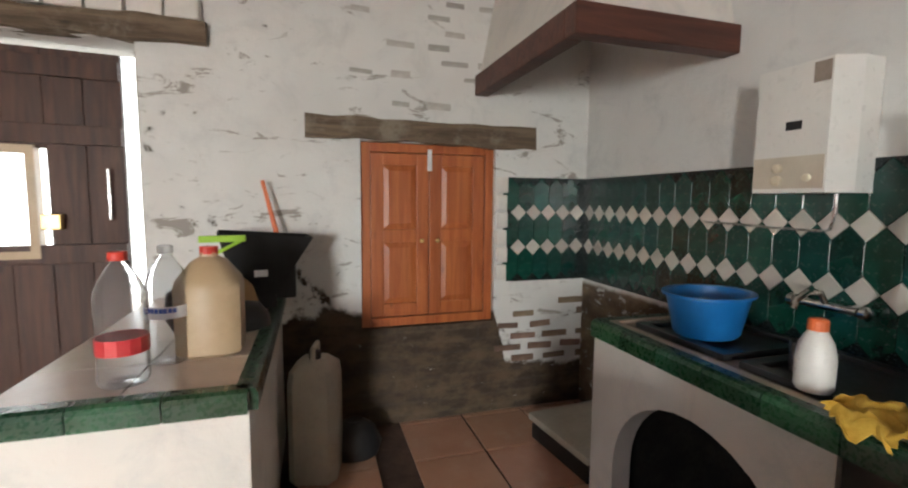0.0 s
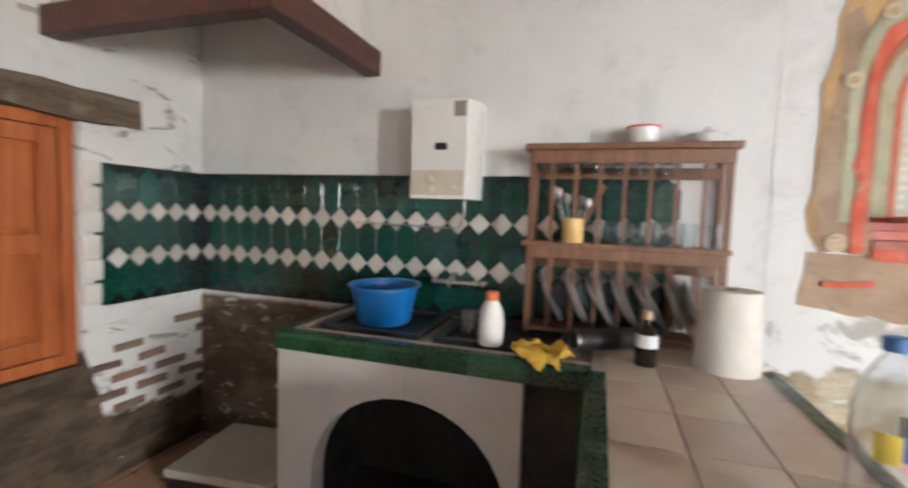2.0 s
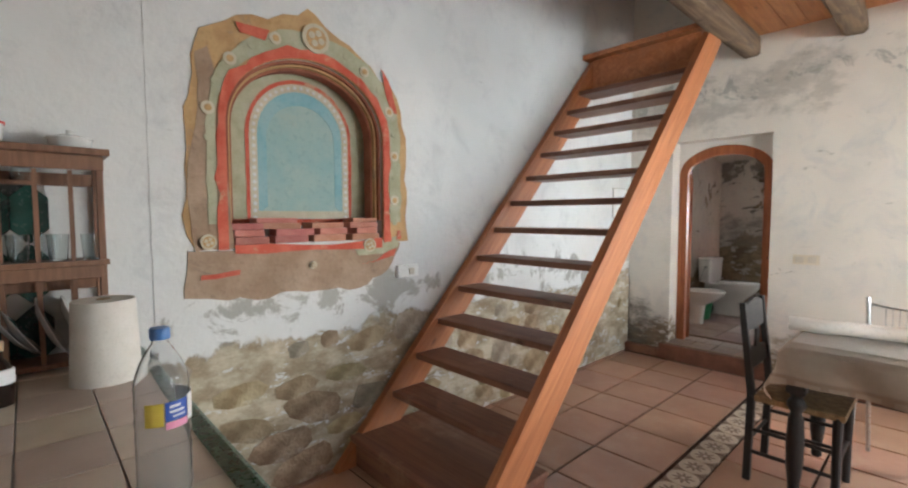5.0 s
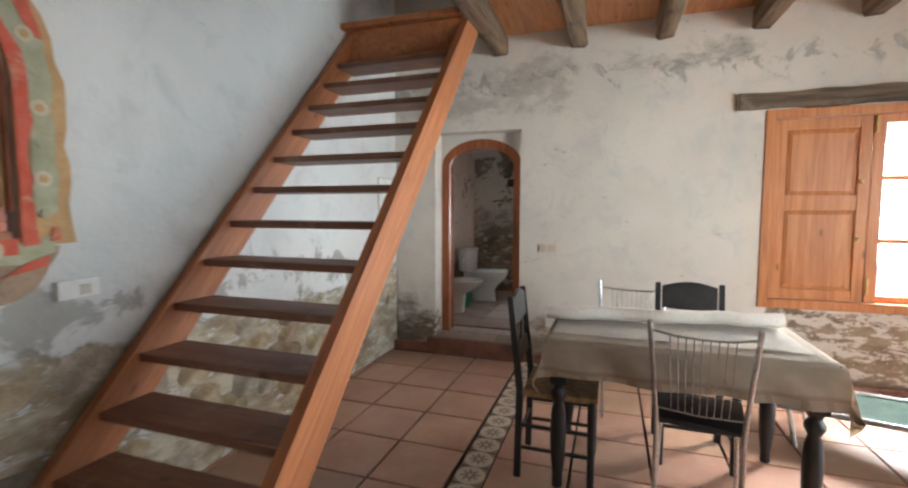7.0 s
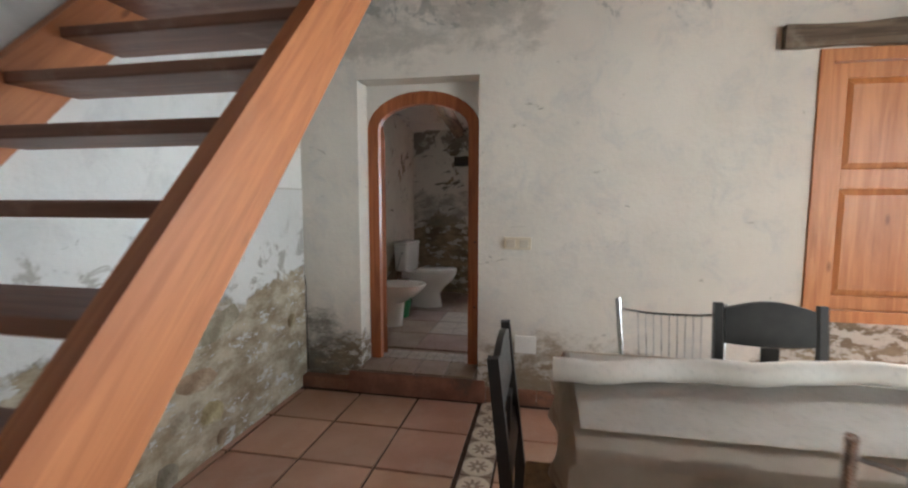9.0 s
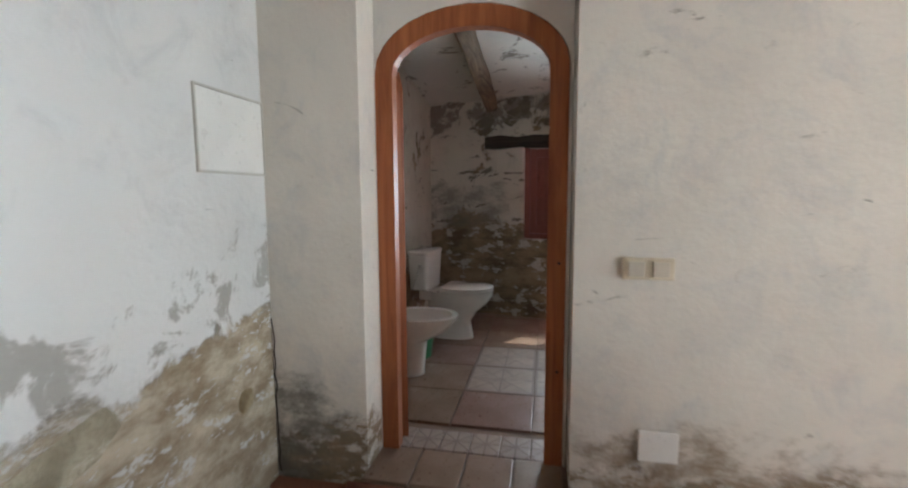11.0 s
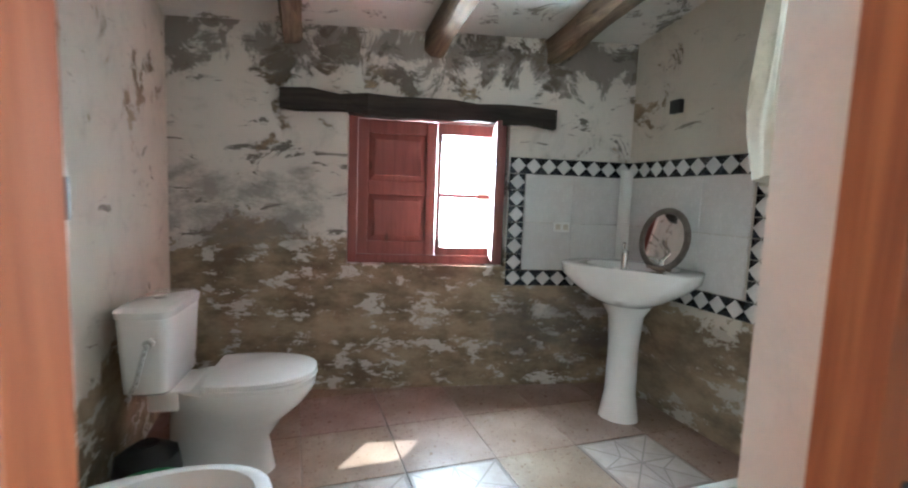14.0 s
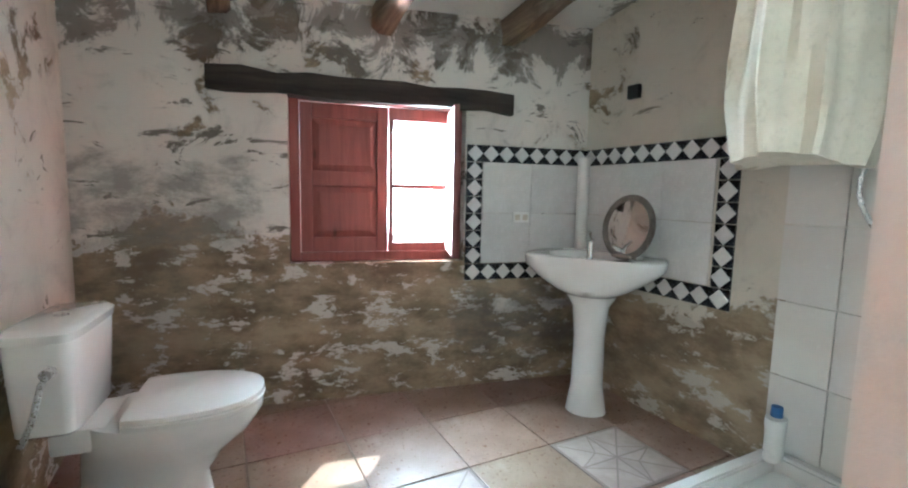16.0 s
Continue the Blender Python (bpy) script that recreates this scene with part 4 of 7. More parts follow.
# arched bathroom door frame and its open leaf
d2 = tagged(thing("door_2", (DC, YS - 0.182, FB), "arched reddish wooden door frame with its leaf open", "door"), kind="structure")
o, i_ = arch(0, DH - 0.002, 0.002, DSP - FB, DTOP - FB - 0.002), arch(0, DH - 0.078, 0.002, DSP - FB - 0.005, DTOP - FB - 0.088)
part("frame", ring_prism(bm_new(), o, i_, "y", -0.045, 0.012), M["frame_wood"], d2)
b = bm_new()
prism(b, [(0.0, 0.01), (0.66, 0.01), (0.66, 1.62), (0.58, 1.72), (0.33, 1.80), (0.08, 1.72), (0.0, 1.62)], "y", 0, 0.055)
lf = part("leaf", b, M["frame_wood"], d2, "reddish varnished leaf")
lf.matrix_basis = pose(0.312, -0.095, 0, 0, 0, -62)
b = bar(bm_new(), (0.25, 0.0, 1.14), (0.25, -0.028, 1.14), 0.005)
bar(b, (0.25, -0.028, 1.145), (0.25, -0.03, 1.10), 0.006, 0.004)
part("door_handle", b, M["black_plastic"], lf, "black iron lever handle")
b = bm_new()
for z in (0.42, 0.88):
    bar(b, (-DH + 0.03, -0.012, z), (-DH + 0.03, 0.0155, z), 0.007, n=8)
part("screw", b, M["black_plastic"], d2, "dark screw holes in the frame")
for z in (0.25, 0.85, 1.42):
    part("hinge", bar(bm_new(), (-0.006, 0.052, z), (-0.006, 0.052, z + 0.11), 0.010), M["brass"], lf)

# bathroom window
w3 = tagged(thing("window_3", (0, 0, 0), "dark red wooden bathroom window, one shutter open", "window"), kind="structure")
w3.matrix_world = pose(1.65, -7.08, 0, 0, 0, BT) @ pose((U0 + U1) / 2, 0.06, BZ0)
hw, hh = (U1 - U0) / 2 - 0.003, BZ1 - BZ0 - 0.003
frame_rect(w3, -hw, hw, 0.003, hh, 0, 0.07, 0.05, M["red_paint"])
panel_leaf(w3, "shutter", -hw + 0.052, 0.045, 0.055, hh - 0.055, 0.005, ((0.10, 0.45), (0.55, 0.90)), M["red_paint"], stile=0.06)
b = bm_new()
box(b, 0.05, 0.075, 0.012, 0.05, 0.055, hh - 0.055)
box(b, hw - 0.09, hw - 0.052, 0.012, 0.05, 0.055, hh - 0.055)
box(b, 0.075, hw - 0.09, 0.012, 0.05, 0.40, 0.425)
box(b, 0.075, hw - 0.09, 0.012, 0.05, 0.055, 0.10)
box(b, 0.075, hw - 0.09, 0.012, 0.05, hh - 0.12, hh - 0.055)
part("sash", b, M["red_paint"], w3)
for z0, z1 in ((0.10, 0.40), (0.425, hh - 0.12)):
    p = part("pane", box(bm_new(), 0.075, hw - 0.09, 0.028, 0.032, z0, z1), M["pane"], w3)
    p.visible_shadow = False
b = box(bm_new(), 0, 0.31, -0.028, 0, 0.06, hh - 0.07, 0.004)
lf = part("shutter", b, M["red_paint"], w3, "shutter folded inwards")
lf.matrix_basis = pose(hw - 0.06, 0.0, 0, 0, 0, -99)

# ---- things on the kitchen counters ----
def water_bottle(at, h, r, cap, label_mats, label, turn=0.0):
    ob = thing("water_bottle", at, label, "bottle", turn=turn)
    prof = [(0.0, 0.006), (r * 0.55, 0.0), (r * 0.9, 0.004), (r, 0.02)]
    n = 12
    for i in range(n + 1):
        z = 0.03 + (h * 0.66 - 0.03) * i / n
        prof.append((r * (0.965 if i % 2 else 1.0), z))
    prof += [(r * 0.93, h * 0.72), (r * 0.75, h * 0.80), (r * 0.45, h * 0.88), (r * 0.29, h * 0.915), (r * 0.29, h * 0.945), (r * 0.33, h * 0.95), (r * 0.29, h * 0.955), (r * 0.28, h * 0.96)]
    inner = [(max(q - 0.0016, 0.0), z + (0.0016 if k < 3 else 0)) for k, (q, z) in enumerate(prof)][::-1]
    part("bottle", lathe(bm_new(), prof + inner, 28, caps=False), M["pet"], ob, smooth=True)
    part("cap", lathe(bm_new(), [(r * 0.36, h * 0.935), (r * 0.37, h * 0.94), (r * 0.37, h * 0.99), (r * 0.33, h), (0.0, h)], 20), M[cap], ob, smooth=True)
    for z0, z1, a0, a1, m in label_mats:
        b = bm_new()
        k = 14
        rr = r + 0.0012
        lo = [(rr * math.cos(a0 + (a1 - a0) * i / k), rr * math.sin(a0 + (a1 - a0) * i / k), z0 * h) for i in range(k + 1)]
        up = [(x, y, z1 * h) for x, y, _ in lo]
        loft(b, [lo, up, [(x * 0.985, y * 0.985, z) for x, y, z in up], [(x * 0.985, y * 0.985, z) for x, y, z in lo]], caps=False, closed=False)
        part("label", b, M[m], ob)
    return ob


TAU = 2 * math.pi
water_bottle((0.40, 0.165, CT), 0.335, 0.048, "cap_blue", ((0.47, 0.60, 2.35, 3.0, "label_yellow"), (0.49, 0.60, 3.05, 3.9, "label_blue"), (0.445, 0.485, 3.05, 3.9, "label_pink"), (0.535, 0.55, 3.2, 3.75, "label_white"), (0.51, 0.52, 3.3, 3.8, "label_white"), (0.565, 0.58, 3.2, 3.6, "label_white"), (0.46, 0.61, 3.95, 5.6, "label_white")), "empty clear plastic water bottle with a blue cap")
water_bottle((-0.615, 1.56, CT), 0.375, 0.064, "cap_red", ((0.25, 0.37, 0, TAU, "label_red"),), "empty clear plastic bottle with a red cap and label", 20)
water_bottle((-0.545, 1.73, CT), 0.375, 0.060, "label_white", ((0.40, 0.50, 3.3, 6.2, "label_white"), (0.45, 0.49, 3.6, 5.4, "label_blue")), "empty clear plastic bottle with a white cap")

# tan plastic jug
jug = thing("plastic_jug", (-0.435, 1.80, CT), "dirty tan plastic jug with a screw cap", "jug")
rings = []
for z, w, d in ((0, 0.085, 0.075), (0.012, 0.098, 0.088), (0.23, 0.100, 0.09), (0.255, 0.094, 0.082), (0.315, 0.05, 0.05), (0.33, 0.026, 0.026), (0.345, 0.024, 0.024)):
    c = 0.35
    rings.append([(sx * w, sy * d, z) for sx, sy in ((1 - c, -1), (1, -1 + c), (1, 1 - c), (1 - c, 1), (-1 + c, 1), (-1, 1 - c), (-1, -1 + c), (-1 + c, -1))])
part("jug_body", loft(bm_new(), rings), M["tan_plastic"], jug, smooth=True)
part("cap", lathe(bm_new(), [(0.029, 0.338), (0.029, 0.362), (0.0, 0.365)], 16), M["cap_red"], jug)
part("handle", tube(bm_new(), [(-0.095, 0, 0.22), (-0.125, 0, 0.20), (-0.128, 0, 0.12), (-0.10, 0, 0.07)], 0.012), M["black_plastic"], jug, "black handle")

# dustpan and brush
dp = thing("dustpan", (-0.36, 2.50, CT), "black plastic dustpan box with a lime handle", "dustpan", turn=8)
rings = [[(-0.09, -0.10, 0.06), (0.07, -0.10, 0.06), (0.07, 0.10, 0.06), (-0.09, 0.10, 0.06)], [(-0.17, -0.12, 0.37), (0.25, -0.12, 0.34), (0.25, 0.12, 0.34), (-0.17, 0.12, 0.37)]]
b = loft(bm_new(), rings, caps=False)
b.faces.new(list(b.verts)[:4][::-1])
bmesh.ops.solidify(b, geom=b.faces[:], thickness=0.004)
part("pan", b, M["black_plastic"], dp)
part("foot", box(bm_new(), -0.10, 0.08, -0.09, 0.09, 0.0, 0.058, 0.005), M["black_plastic"], dp)
b = bm_new()
box(b, -0.24, -0.05, -0.16, -0.135, 0.33, 0.36, 0.006)
bar(b, (-0.06, -0.148, 0.34), (-0.23, -0.148, 0.25), 0.008)
part("handle", b, M["lime_plastic"], dp, "lime green handle")
part("label", box(bm_new(), -0.02, 0.04, -0.123, -0.112, 0.16, 0.19), M["label_white"], dp)
br = thing("hand_brush", (-0.30, 2.66, CT), "brush with an orange handle", "brush")
part("handle", bar(bm_new(), (0.05, 0.02, 0.20), (-0.05, 0.08, 0.62), 0.016, 0.010), M["orange_plastic"], br)
part("brush_head", box(bm_new(), -0.05, 0.11, -0.02, 0.05, 0.0, 0.20, 0.01), M["black_plastic"], br)
rg = solid("rag", lathe(bm_new(), [(0.0, 0.0), (0.11, 0.0), (0.10, 0.05), (0.07, 0.09), (0.03, 0.10), (0.0, 0.10)], 14), M["black_plastic"], "crumpled dark rag lying on the counter", "rag", at=(-0.38, 2.12, CT), smooth=True)
bg = solid("paper_bag", lathe(bm_new(), [(0.0, 0.0), (0.07, 0.0), (0.085, 0.06), (0.06, 0.14), (0.03, 0.17), (0.0, 0.165)], 9), M["ochre"], "crumpled brown paper bag", "bag", at=(-0.42, 2.29, CT))

# jerrycan and dark bag on the floor
jc = thing("jerrycan", (-0.10, 2.42, 0.0), "grubby white plastic jerrycan on the floor", "jerrycan", turn=-12)
rings = []
for z, k in ((0, 0.9), (0.015, 1.0), (0.50, 1.0), (0.56, 0.92), (0.60, 0.55)):
    w, d, c = 0.115 * k, 0.13 * k, 0.3
    rings.append([(sx * w, sy * d, z) for sx, sy in ((1 - c, -1), (1, -1 + c), (1, 1 - c), (1 - c, 1), (-1 + c, 1), (-1, 1 - c), (-1, -1 + c), (-1 + c, -1))])
part("can_body", loft(bm_new(), rings), M["dingy_plastic"], jc, smooth=True)
part("cap", lathe(bm_new(), [(0.03, 0.598), (0.03, 0.635), (0.0, 0.637)], 14), M["black_plastic"], jc)
part("handle", tube(bm_new(), [(0, -0.05, 0.60), (0, -0.045, 0.66), (0, 0.06, 0.66), (0, 0.07, 0.60)], 0.013), M["dingy_plastic"], jc)
solid("dark_bag", lathe(bm_new(), [(0.0, 0.0), (0.13, 0.0), (0.15, 0.06), (0.11, 0.15), (0.05, 0.19), (0.0, 0.18)], 11, sx=1.0, sy=0.8), M["black_plastic"], "crumpled black bag on the floor", "bag", at=(0.10, 2.55, 0), smooth=True)
bx = thing("box", (1.38, 2.22, 0), "flat pale cardboard box on the floor beside the sink", "box", turn=6)
part("base", box(bm_new(), -0.24, 0.22, -0.26, 0.24, 0.0, 0.11, 0.006), M["black_plastic"], bx, "dark lower half")
part("lid", box(bm_new(), -0.26, 0.23, -0.28, 0.25, 0.112, 0.15, 0.006), M["dingy_plastic"], bx, "pale lid")

# sink things
def tapered_tub(at, label):
    ob = thing("washing_up_bowl", at, label, "bowl", turn=10)
    prof = [(0.0, 0.004), (0.12, 0.0), (0.132, 0.012), (0.165, 0.155), (0.182, 0.158), (0.182, 0.168), (0.160, 0.166), (0.128, 0.018), (0.0, 0.012)]
    part("bowl", lathe(bm_new(), prof, 32, sx=1.0, sy=0.86, caps=False), M["blue_plastic"], ob, smooth=True)
    return ob


tapered_tub((1.37, 1.48, CT + 0.012), "bright blue oval plastic washing-up bowl")
so = thing("detergent_bottle", (1.215, 0.965, CT + 0.012), "white plastic detergent bottle with a red cap", "bottle")
part("bottle", lathe(bm_new(), [(0.0, 0.0), (0.04, 0.0), (0.047, 0.01), (0.048, 0.09), (0.040, 0.135), (0.024, 0.165), (0.022, 0.172), (0.0, 0.172)], 20), M["white_enamel"], so, smooth=True)
part("cap", lathe(bm_new(), [(0.025, 0.168), (0.025, 0.195), (0.020, 0.20), (0.0, 0.20)], 16), M["orange_plastic"], so)
mg = thing("cup", (1.33, 1.075, CT + 0.012), "steel cup in the sink", "cup")
part("cup_body", lathe(bm_new(), [(0.0, 0.0), (0.036, 0.0), (0.04, 0.09), (0.037, 0.09), (0.033, 0.004), (0.0, 0.004)], 20, caps=False), M["steel"], mg, smooth=True)

b = bm_new()
n = 18
grid = [[b.verts.new((0.21 * (i / n - 0.5) + 0.012 * math.sin(j * 0.9), 0.19 * (j / n - 0.5) + 0.012 * math.sin(i * 0.7), 0.012 + 0.03 * max(0, noise.noise((i * 0.33, j * 0.29, 1.7)) + 0.35) + 0.01 * noise.noise((i * 0.9, j * 0.8, 0)))) for j in range(n + 1)] for i in range(n + 1)]
for i in range(n):
    for j in range(n):
        if (i + j) > 4 and (2 * n - i - j) > 5 and abs(i - j) < n - 3:
            b.faces.new((grid[i][j], grid[i + 1][j], grid[i + 1][j + 1], grid[i][j + 1]))
for v in b.verts:
    if v.co.x < -0.085:
        v.co.z -= (-0.085 - v.co.x) * 1.2
bmesh.ops.delete(b, geom=[v for v in b.verts if not v.link_faces], context="VERTS")
bmesh.ops.solidify(b, geom=b.faces[:], thickness=0.003)
solid("cleaning_cloth", b, M["yellow_cloth"], "crumpled yellow cleaning cloth on the worktop edge", "cloth", at=(1.165, 0.765, CT + 0.008), smooth=True, turn=15)

tp = thing("tap", (XK - 0.004, 1.22, 1.03), "chrome wall-mounted mixer tap over the sink", "tap")
b = bm_new()
bar(b, (0, -0.075, 0), (-0.045, -0.075, 0), 0.018)
bar(b, (0, 0.075, 0), (-0.045, 0.075, 0), 0.018)
bar(b, (-0.045, -0.10, 0), (-0.045, 0.10, 0), 0.016)
part("tap_body", b, M["chrome"], tp, smooth=True)
for s in (-1, 1):
    part("handle", lathe(bm_new(), [(0.008, 0), (0.022, 0.01), (0.024, 0.03), (0.012, 0.038), (0.0, 0.038)], 10), M["chrome"], tp, smooth=True).matrix_basis = pose(-0.045, s * 0.10, 0, -s * 90, 0, 0)
part("spout", tube(bm_new(), [(-0.05, 0, 0.01), (-0.08, 0, 0.05), (-0.14, 0, 0.055), (-0.19, 0, 0.03), (-0.20, 0, 0.0)], 0.011), M["chrome"], tp, smooth=True)

# gas water heater
wh = thing("water_heater", (XK - 0.003, 1.283, 1.425), "white enamelled gas water heater on the wall", "water heater")
W = 0.148
rings = []
for z, k in ((0, 0.0), (0.435, 0.0)):
    rings.append([(0, -W, z), (-0.09, -W, z), (-0.176, -W + 0.035, z), (-0.176, W - 0.004, z), (-0.165, W, z), (0, W, z)])
part("cover", loft(bm_new(), rings), M["white_enamel"], wh)
part("control_panel", box(bm_new(), -0.180, -0.177, -W + 0.04, W - 0.006, 0.015, 0.125, 0.001), M["beige_plastic"], wh, "beige control panel")
for y, z, r in ((0.045, 0.085, 0.016), (0.045, 0.042, 0.018), (-0.06, 0.05, 0.012)):
    part("knob", lathe(bm_new(), [(r, 0), (r, 0.012), (r * 0.6, 0.016), (0, 0.016)], 16), M["ivory_plastic"], wh).matrix_basis = pose(-0.181, y, z, 0, -90, 0)
part("sight_glass", box(bm_new(), -0.1795, -0.1762, -0.025, 0.03, 0.215, 0.245, 0.001), M["black_plastic"], wh, "black flame window")
part("label", box(bm_new(), -0.1795, -0.1762, -0.108, -0.055, 0.36, 0.425), M["counter_top"], wh, "dark grey maker's plate")
pp = thing("gas_pipe", (XK - 0.012, 1.20, 1.36), "bent copper-grey pipe under the heater", "pipe")
part("pipe", tube(bm_new(), [(-0.06, 0, 0.064), (-0.06, 0, 0.0), (-0.05, 0.02, -0.06), (-0.01, 0.08, -0.07), (0.0, 0.16, -0.07), (0.0, 0.6, -0.06)], 0.005), M["steel"], pp, smooth=True)

# dish rack with plates, glasses and mug
RX0, RX1, RY0, RY1 = 1.505, XK - 0.003, 0.11, 0.91
rk = thing("dish_rack", ((RX0 + RX1) / 2, (RY0 + RY1) / 2, CT), "brown wooden wall dish rack", "rack")
hx, hy = (RX1 - RX0) / 2, (RY1 - RY0) / 2
part("top_board", box(bm_new(), -hx - 0.02, hx, -hy, hy, 0.772, 0.797, 0.004), M["rack_wood"], rk)
part("cornice", box(bm_new(), -hx - 0.004, -hx + 0.014, -hy + 0.018, hy - 0.018, 0.718, 0.771, 0.003), M["rack_wood"], rk)
part("shelf", box(bm_new(), -hx - 0.01, hx, -hy + 0.012, hy, 0.372, 0.392, 0.003), M["rack_wood"], rk)
part("rail", box(bm_new(), -hx, -hx + 0.016, -hy + 0.03, hy - 0.018, 0.325, 0.371, 0.003), M["rack_wood"], rk)
part("bottom_board", box(bm_new(), -hx, hx, -hy + 0.03, hy - 0.018, 0.012, 0.03, 0.003), M["rack_wood"], rk)
for y0 in (-hy + 0.02, hy - 0.042):
    part("side_post", box(bm_new(), -hx + 0.001, -hx + 0.03, y0, y0 + 0.022, 0.0, 0.77, 0.003), M["rack_wood"], rk)
    part("side_post", box(bm_new(), hx - 0.032, hx - 0.002, y0, y0 + 0.022, 0.0, 0.77, 0.003), M["rack_wood"], rk)
for z0, z1, xs in ((0.393, 0.716, (-hx + 0.014,)), (0.03, 0.324, (-hx + 0.014, 0.03))):
    for xx in xs:
        for i in range(1, 8):
            y = -hy + 0.02 + i * (2 * hy - 0.04) / 8
            part("slat", box(bm_new(), xx - 0.006, xx + 0.006, y - 0.007, y + 0.007, z0, z1), M["rack_wood"], rk)
    part("rail", box(bm_new(), hx - 0.03, hx - 0.004, -hy + 0.043, hy - 0.043, z1 - 0.05, z1 - 0.004), M["rack_wood"], rk)

pl = thing("plate", (1.585, 0.80, CT + 0.145), "white dinner plate standing in the rack", "plate", "plates in the rack")
pb = lathe(bm_new(), [(0.0, 0.0), (0.07, 0.0), (0.085, 0.006), (0.115, 0.018), (0.116, 0.021), (0.083, 0.010), (0.0, 0.005)], 24, caps=False)
part("plate_body", pb, M["plate"], pl, smooth=True)
rnd = random.Random(5)
ys = [0.80, 0.70, 0.685, 0.60, 0.588, 0.576, 0.505, 0.49, 0.41, 0.395, 0.31, 0.24]
for i, y in enumerate(ys):
    m = pose(1.585, y, CT + 0.146, 62 + rnd.uniform(-6, 10), 0, rnd.uniform(-4, 4))
    if i == 0:
        pl.matrix_world = m
    else:
        copy_thing(pl, m)

gl = thing("drinking_glass", (1.55, 0.50, CT + 0.392), "clear drinking glass on the rack shelf", "glass", "glasses on the rack")
part("glass_body", lathe(bm_new(), [(0.0, 0.0), (0.026, 0.0), (0.033, 0.095), (0.031, 0.095), (0.0245, 0.006), (0.0, 0.006)], 18, caps=False), M["glass"], gl, smooth=True)
first = True
for y, x in ((0.60, 1.545), (0.515, 1.55), (0.445, 1.545), (0.37, 1.55), (0.265, 1.55), (0.17, 1.545), (0.56, 1.62), (0.41, 1.62), (0.30, 1.62)):
    if first:
        gl.matrix_world, first = pose(x, y, CT + 0.392), False
    else:
        copy_thing(gl, pose(x, y, CT + 0.392))
hg = thing("hanging_glass", (1.59, 0.62, CT + 0.63), "upturned glass hung under the rack top", "glass", "hung glasses")
part("glass_body", lathe(bm_new(), [(0.033, 0.05), (0.034, 0.051), (0.028, 0.095), (0.0, 0.098), (0.0, 0.094), (0.026, 0.092), (0.032, 0.051)], 18, caps=False), M["glass"], hg, smooth=True)
part("stem", bar(bm_new(), (0, 0, 0.096), (0, 0, 0.141), 0.006), M["glass"], hg)
for y in (0.80, 0.70, 0.53, 0.44, 0.35):
    copy_thing(hg, pose(1.59, y, CT + 0.63))

um = thing("utensil_mug", (1.54, 0.705, CT + 0.392), "yellow mug full of cutlery and a wooden spoon", "mug")
part("mug", lathe(bm_new(), [(0.0, 0.0), (0.042, 0.0), (0.044, 0.005), (0.044, 0.10), (0.040, 0.10), (0.040, 0.006), (0.0, 0.006)], 22, caps=False), M["mug_yellow"], um, smooth=True)
for k, (dx, dy, l, m) in enumerate(((-0.02, 0.06, 0.19, "steel"), (0.02, 0.03, 0.17, "steel"), (0.0, -0.03, 0.16, "steel"), (-0.02, -0.055, 0.15, "steel"), (0.02, 0.085, 0.2, "steel"))):
    b = bar(bm_new(), (dx * 0.2, dy * 0.2, 0.012), (dx, dy, l), 0.003)
    lathe(b, [(0.0, l - 0.012), (0.013, l), (0.015, l + 0.018), (0.009, l + 0.034), (0.0, l + 0.037)], 10, dx, dy, 0.5, 1.0)
    part("spoon", b, M[m], um, smooth=True)
b = bar(bm_new(), (0.0, -0.01, 0.012), (0.0, -0.115, 0.24), 0.010, 0.013)
part("wooden_spoon", b, M["rack_wood"], um, "brown wooden handle")

for y, r, h, m, lab in ((0.45, 0.062, 0.07, "porcelain", "white enamel bowl with a red rim on the rack"), (0.215, 0.065, 0.035, "plate", "small lidded dish on the rack")):
    bo = thing("bowl", (1.58, y, CT + 0.797), lab, "bowl")
    part("bowl_body", lathe(bm_new(), [(0.0, 0.0), (r * 0.8, 0.0), (r * 0.95, h * 0.3), (r, h), (r * 0.95, h), (r * 0.88, h * 0.35), (0.0, 0.006)], 24, caps=False), M[m], bo, smooth=True)
    if r < 0.063:
        part("rim", lathe(bm_new(), [(r - 0.004, h - 0.001), (r + 0.003, h - 0.004), (r + 0.004, h + 0.004), (r - 0.003, h + 0.005)], 24, caps=False), M["cap_red"], bo, "red rim", smooth=True)
    else:
        part("lid", lathe(bm_new(), [(r + 0.004, h), (r + 0.003, h + 0.006), (r * 0.4, h + 0.016), (0.012, h + 0.017), (0.012, h + 0.032), (0.0, h + 0.034)], 24), M[m], bo, smooth=True)

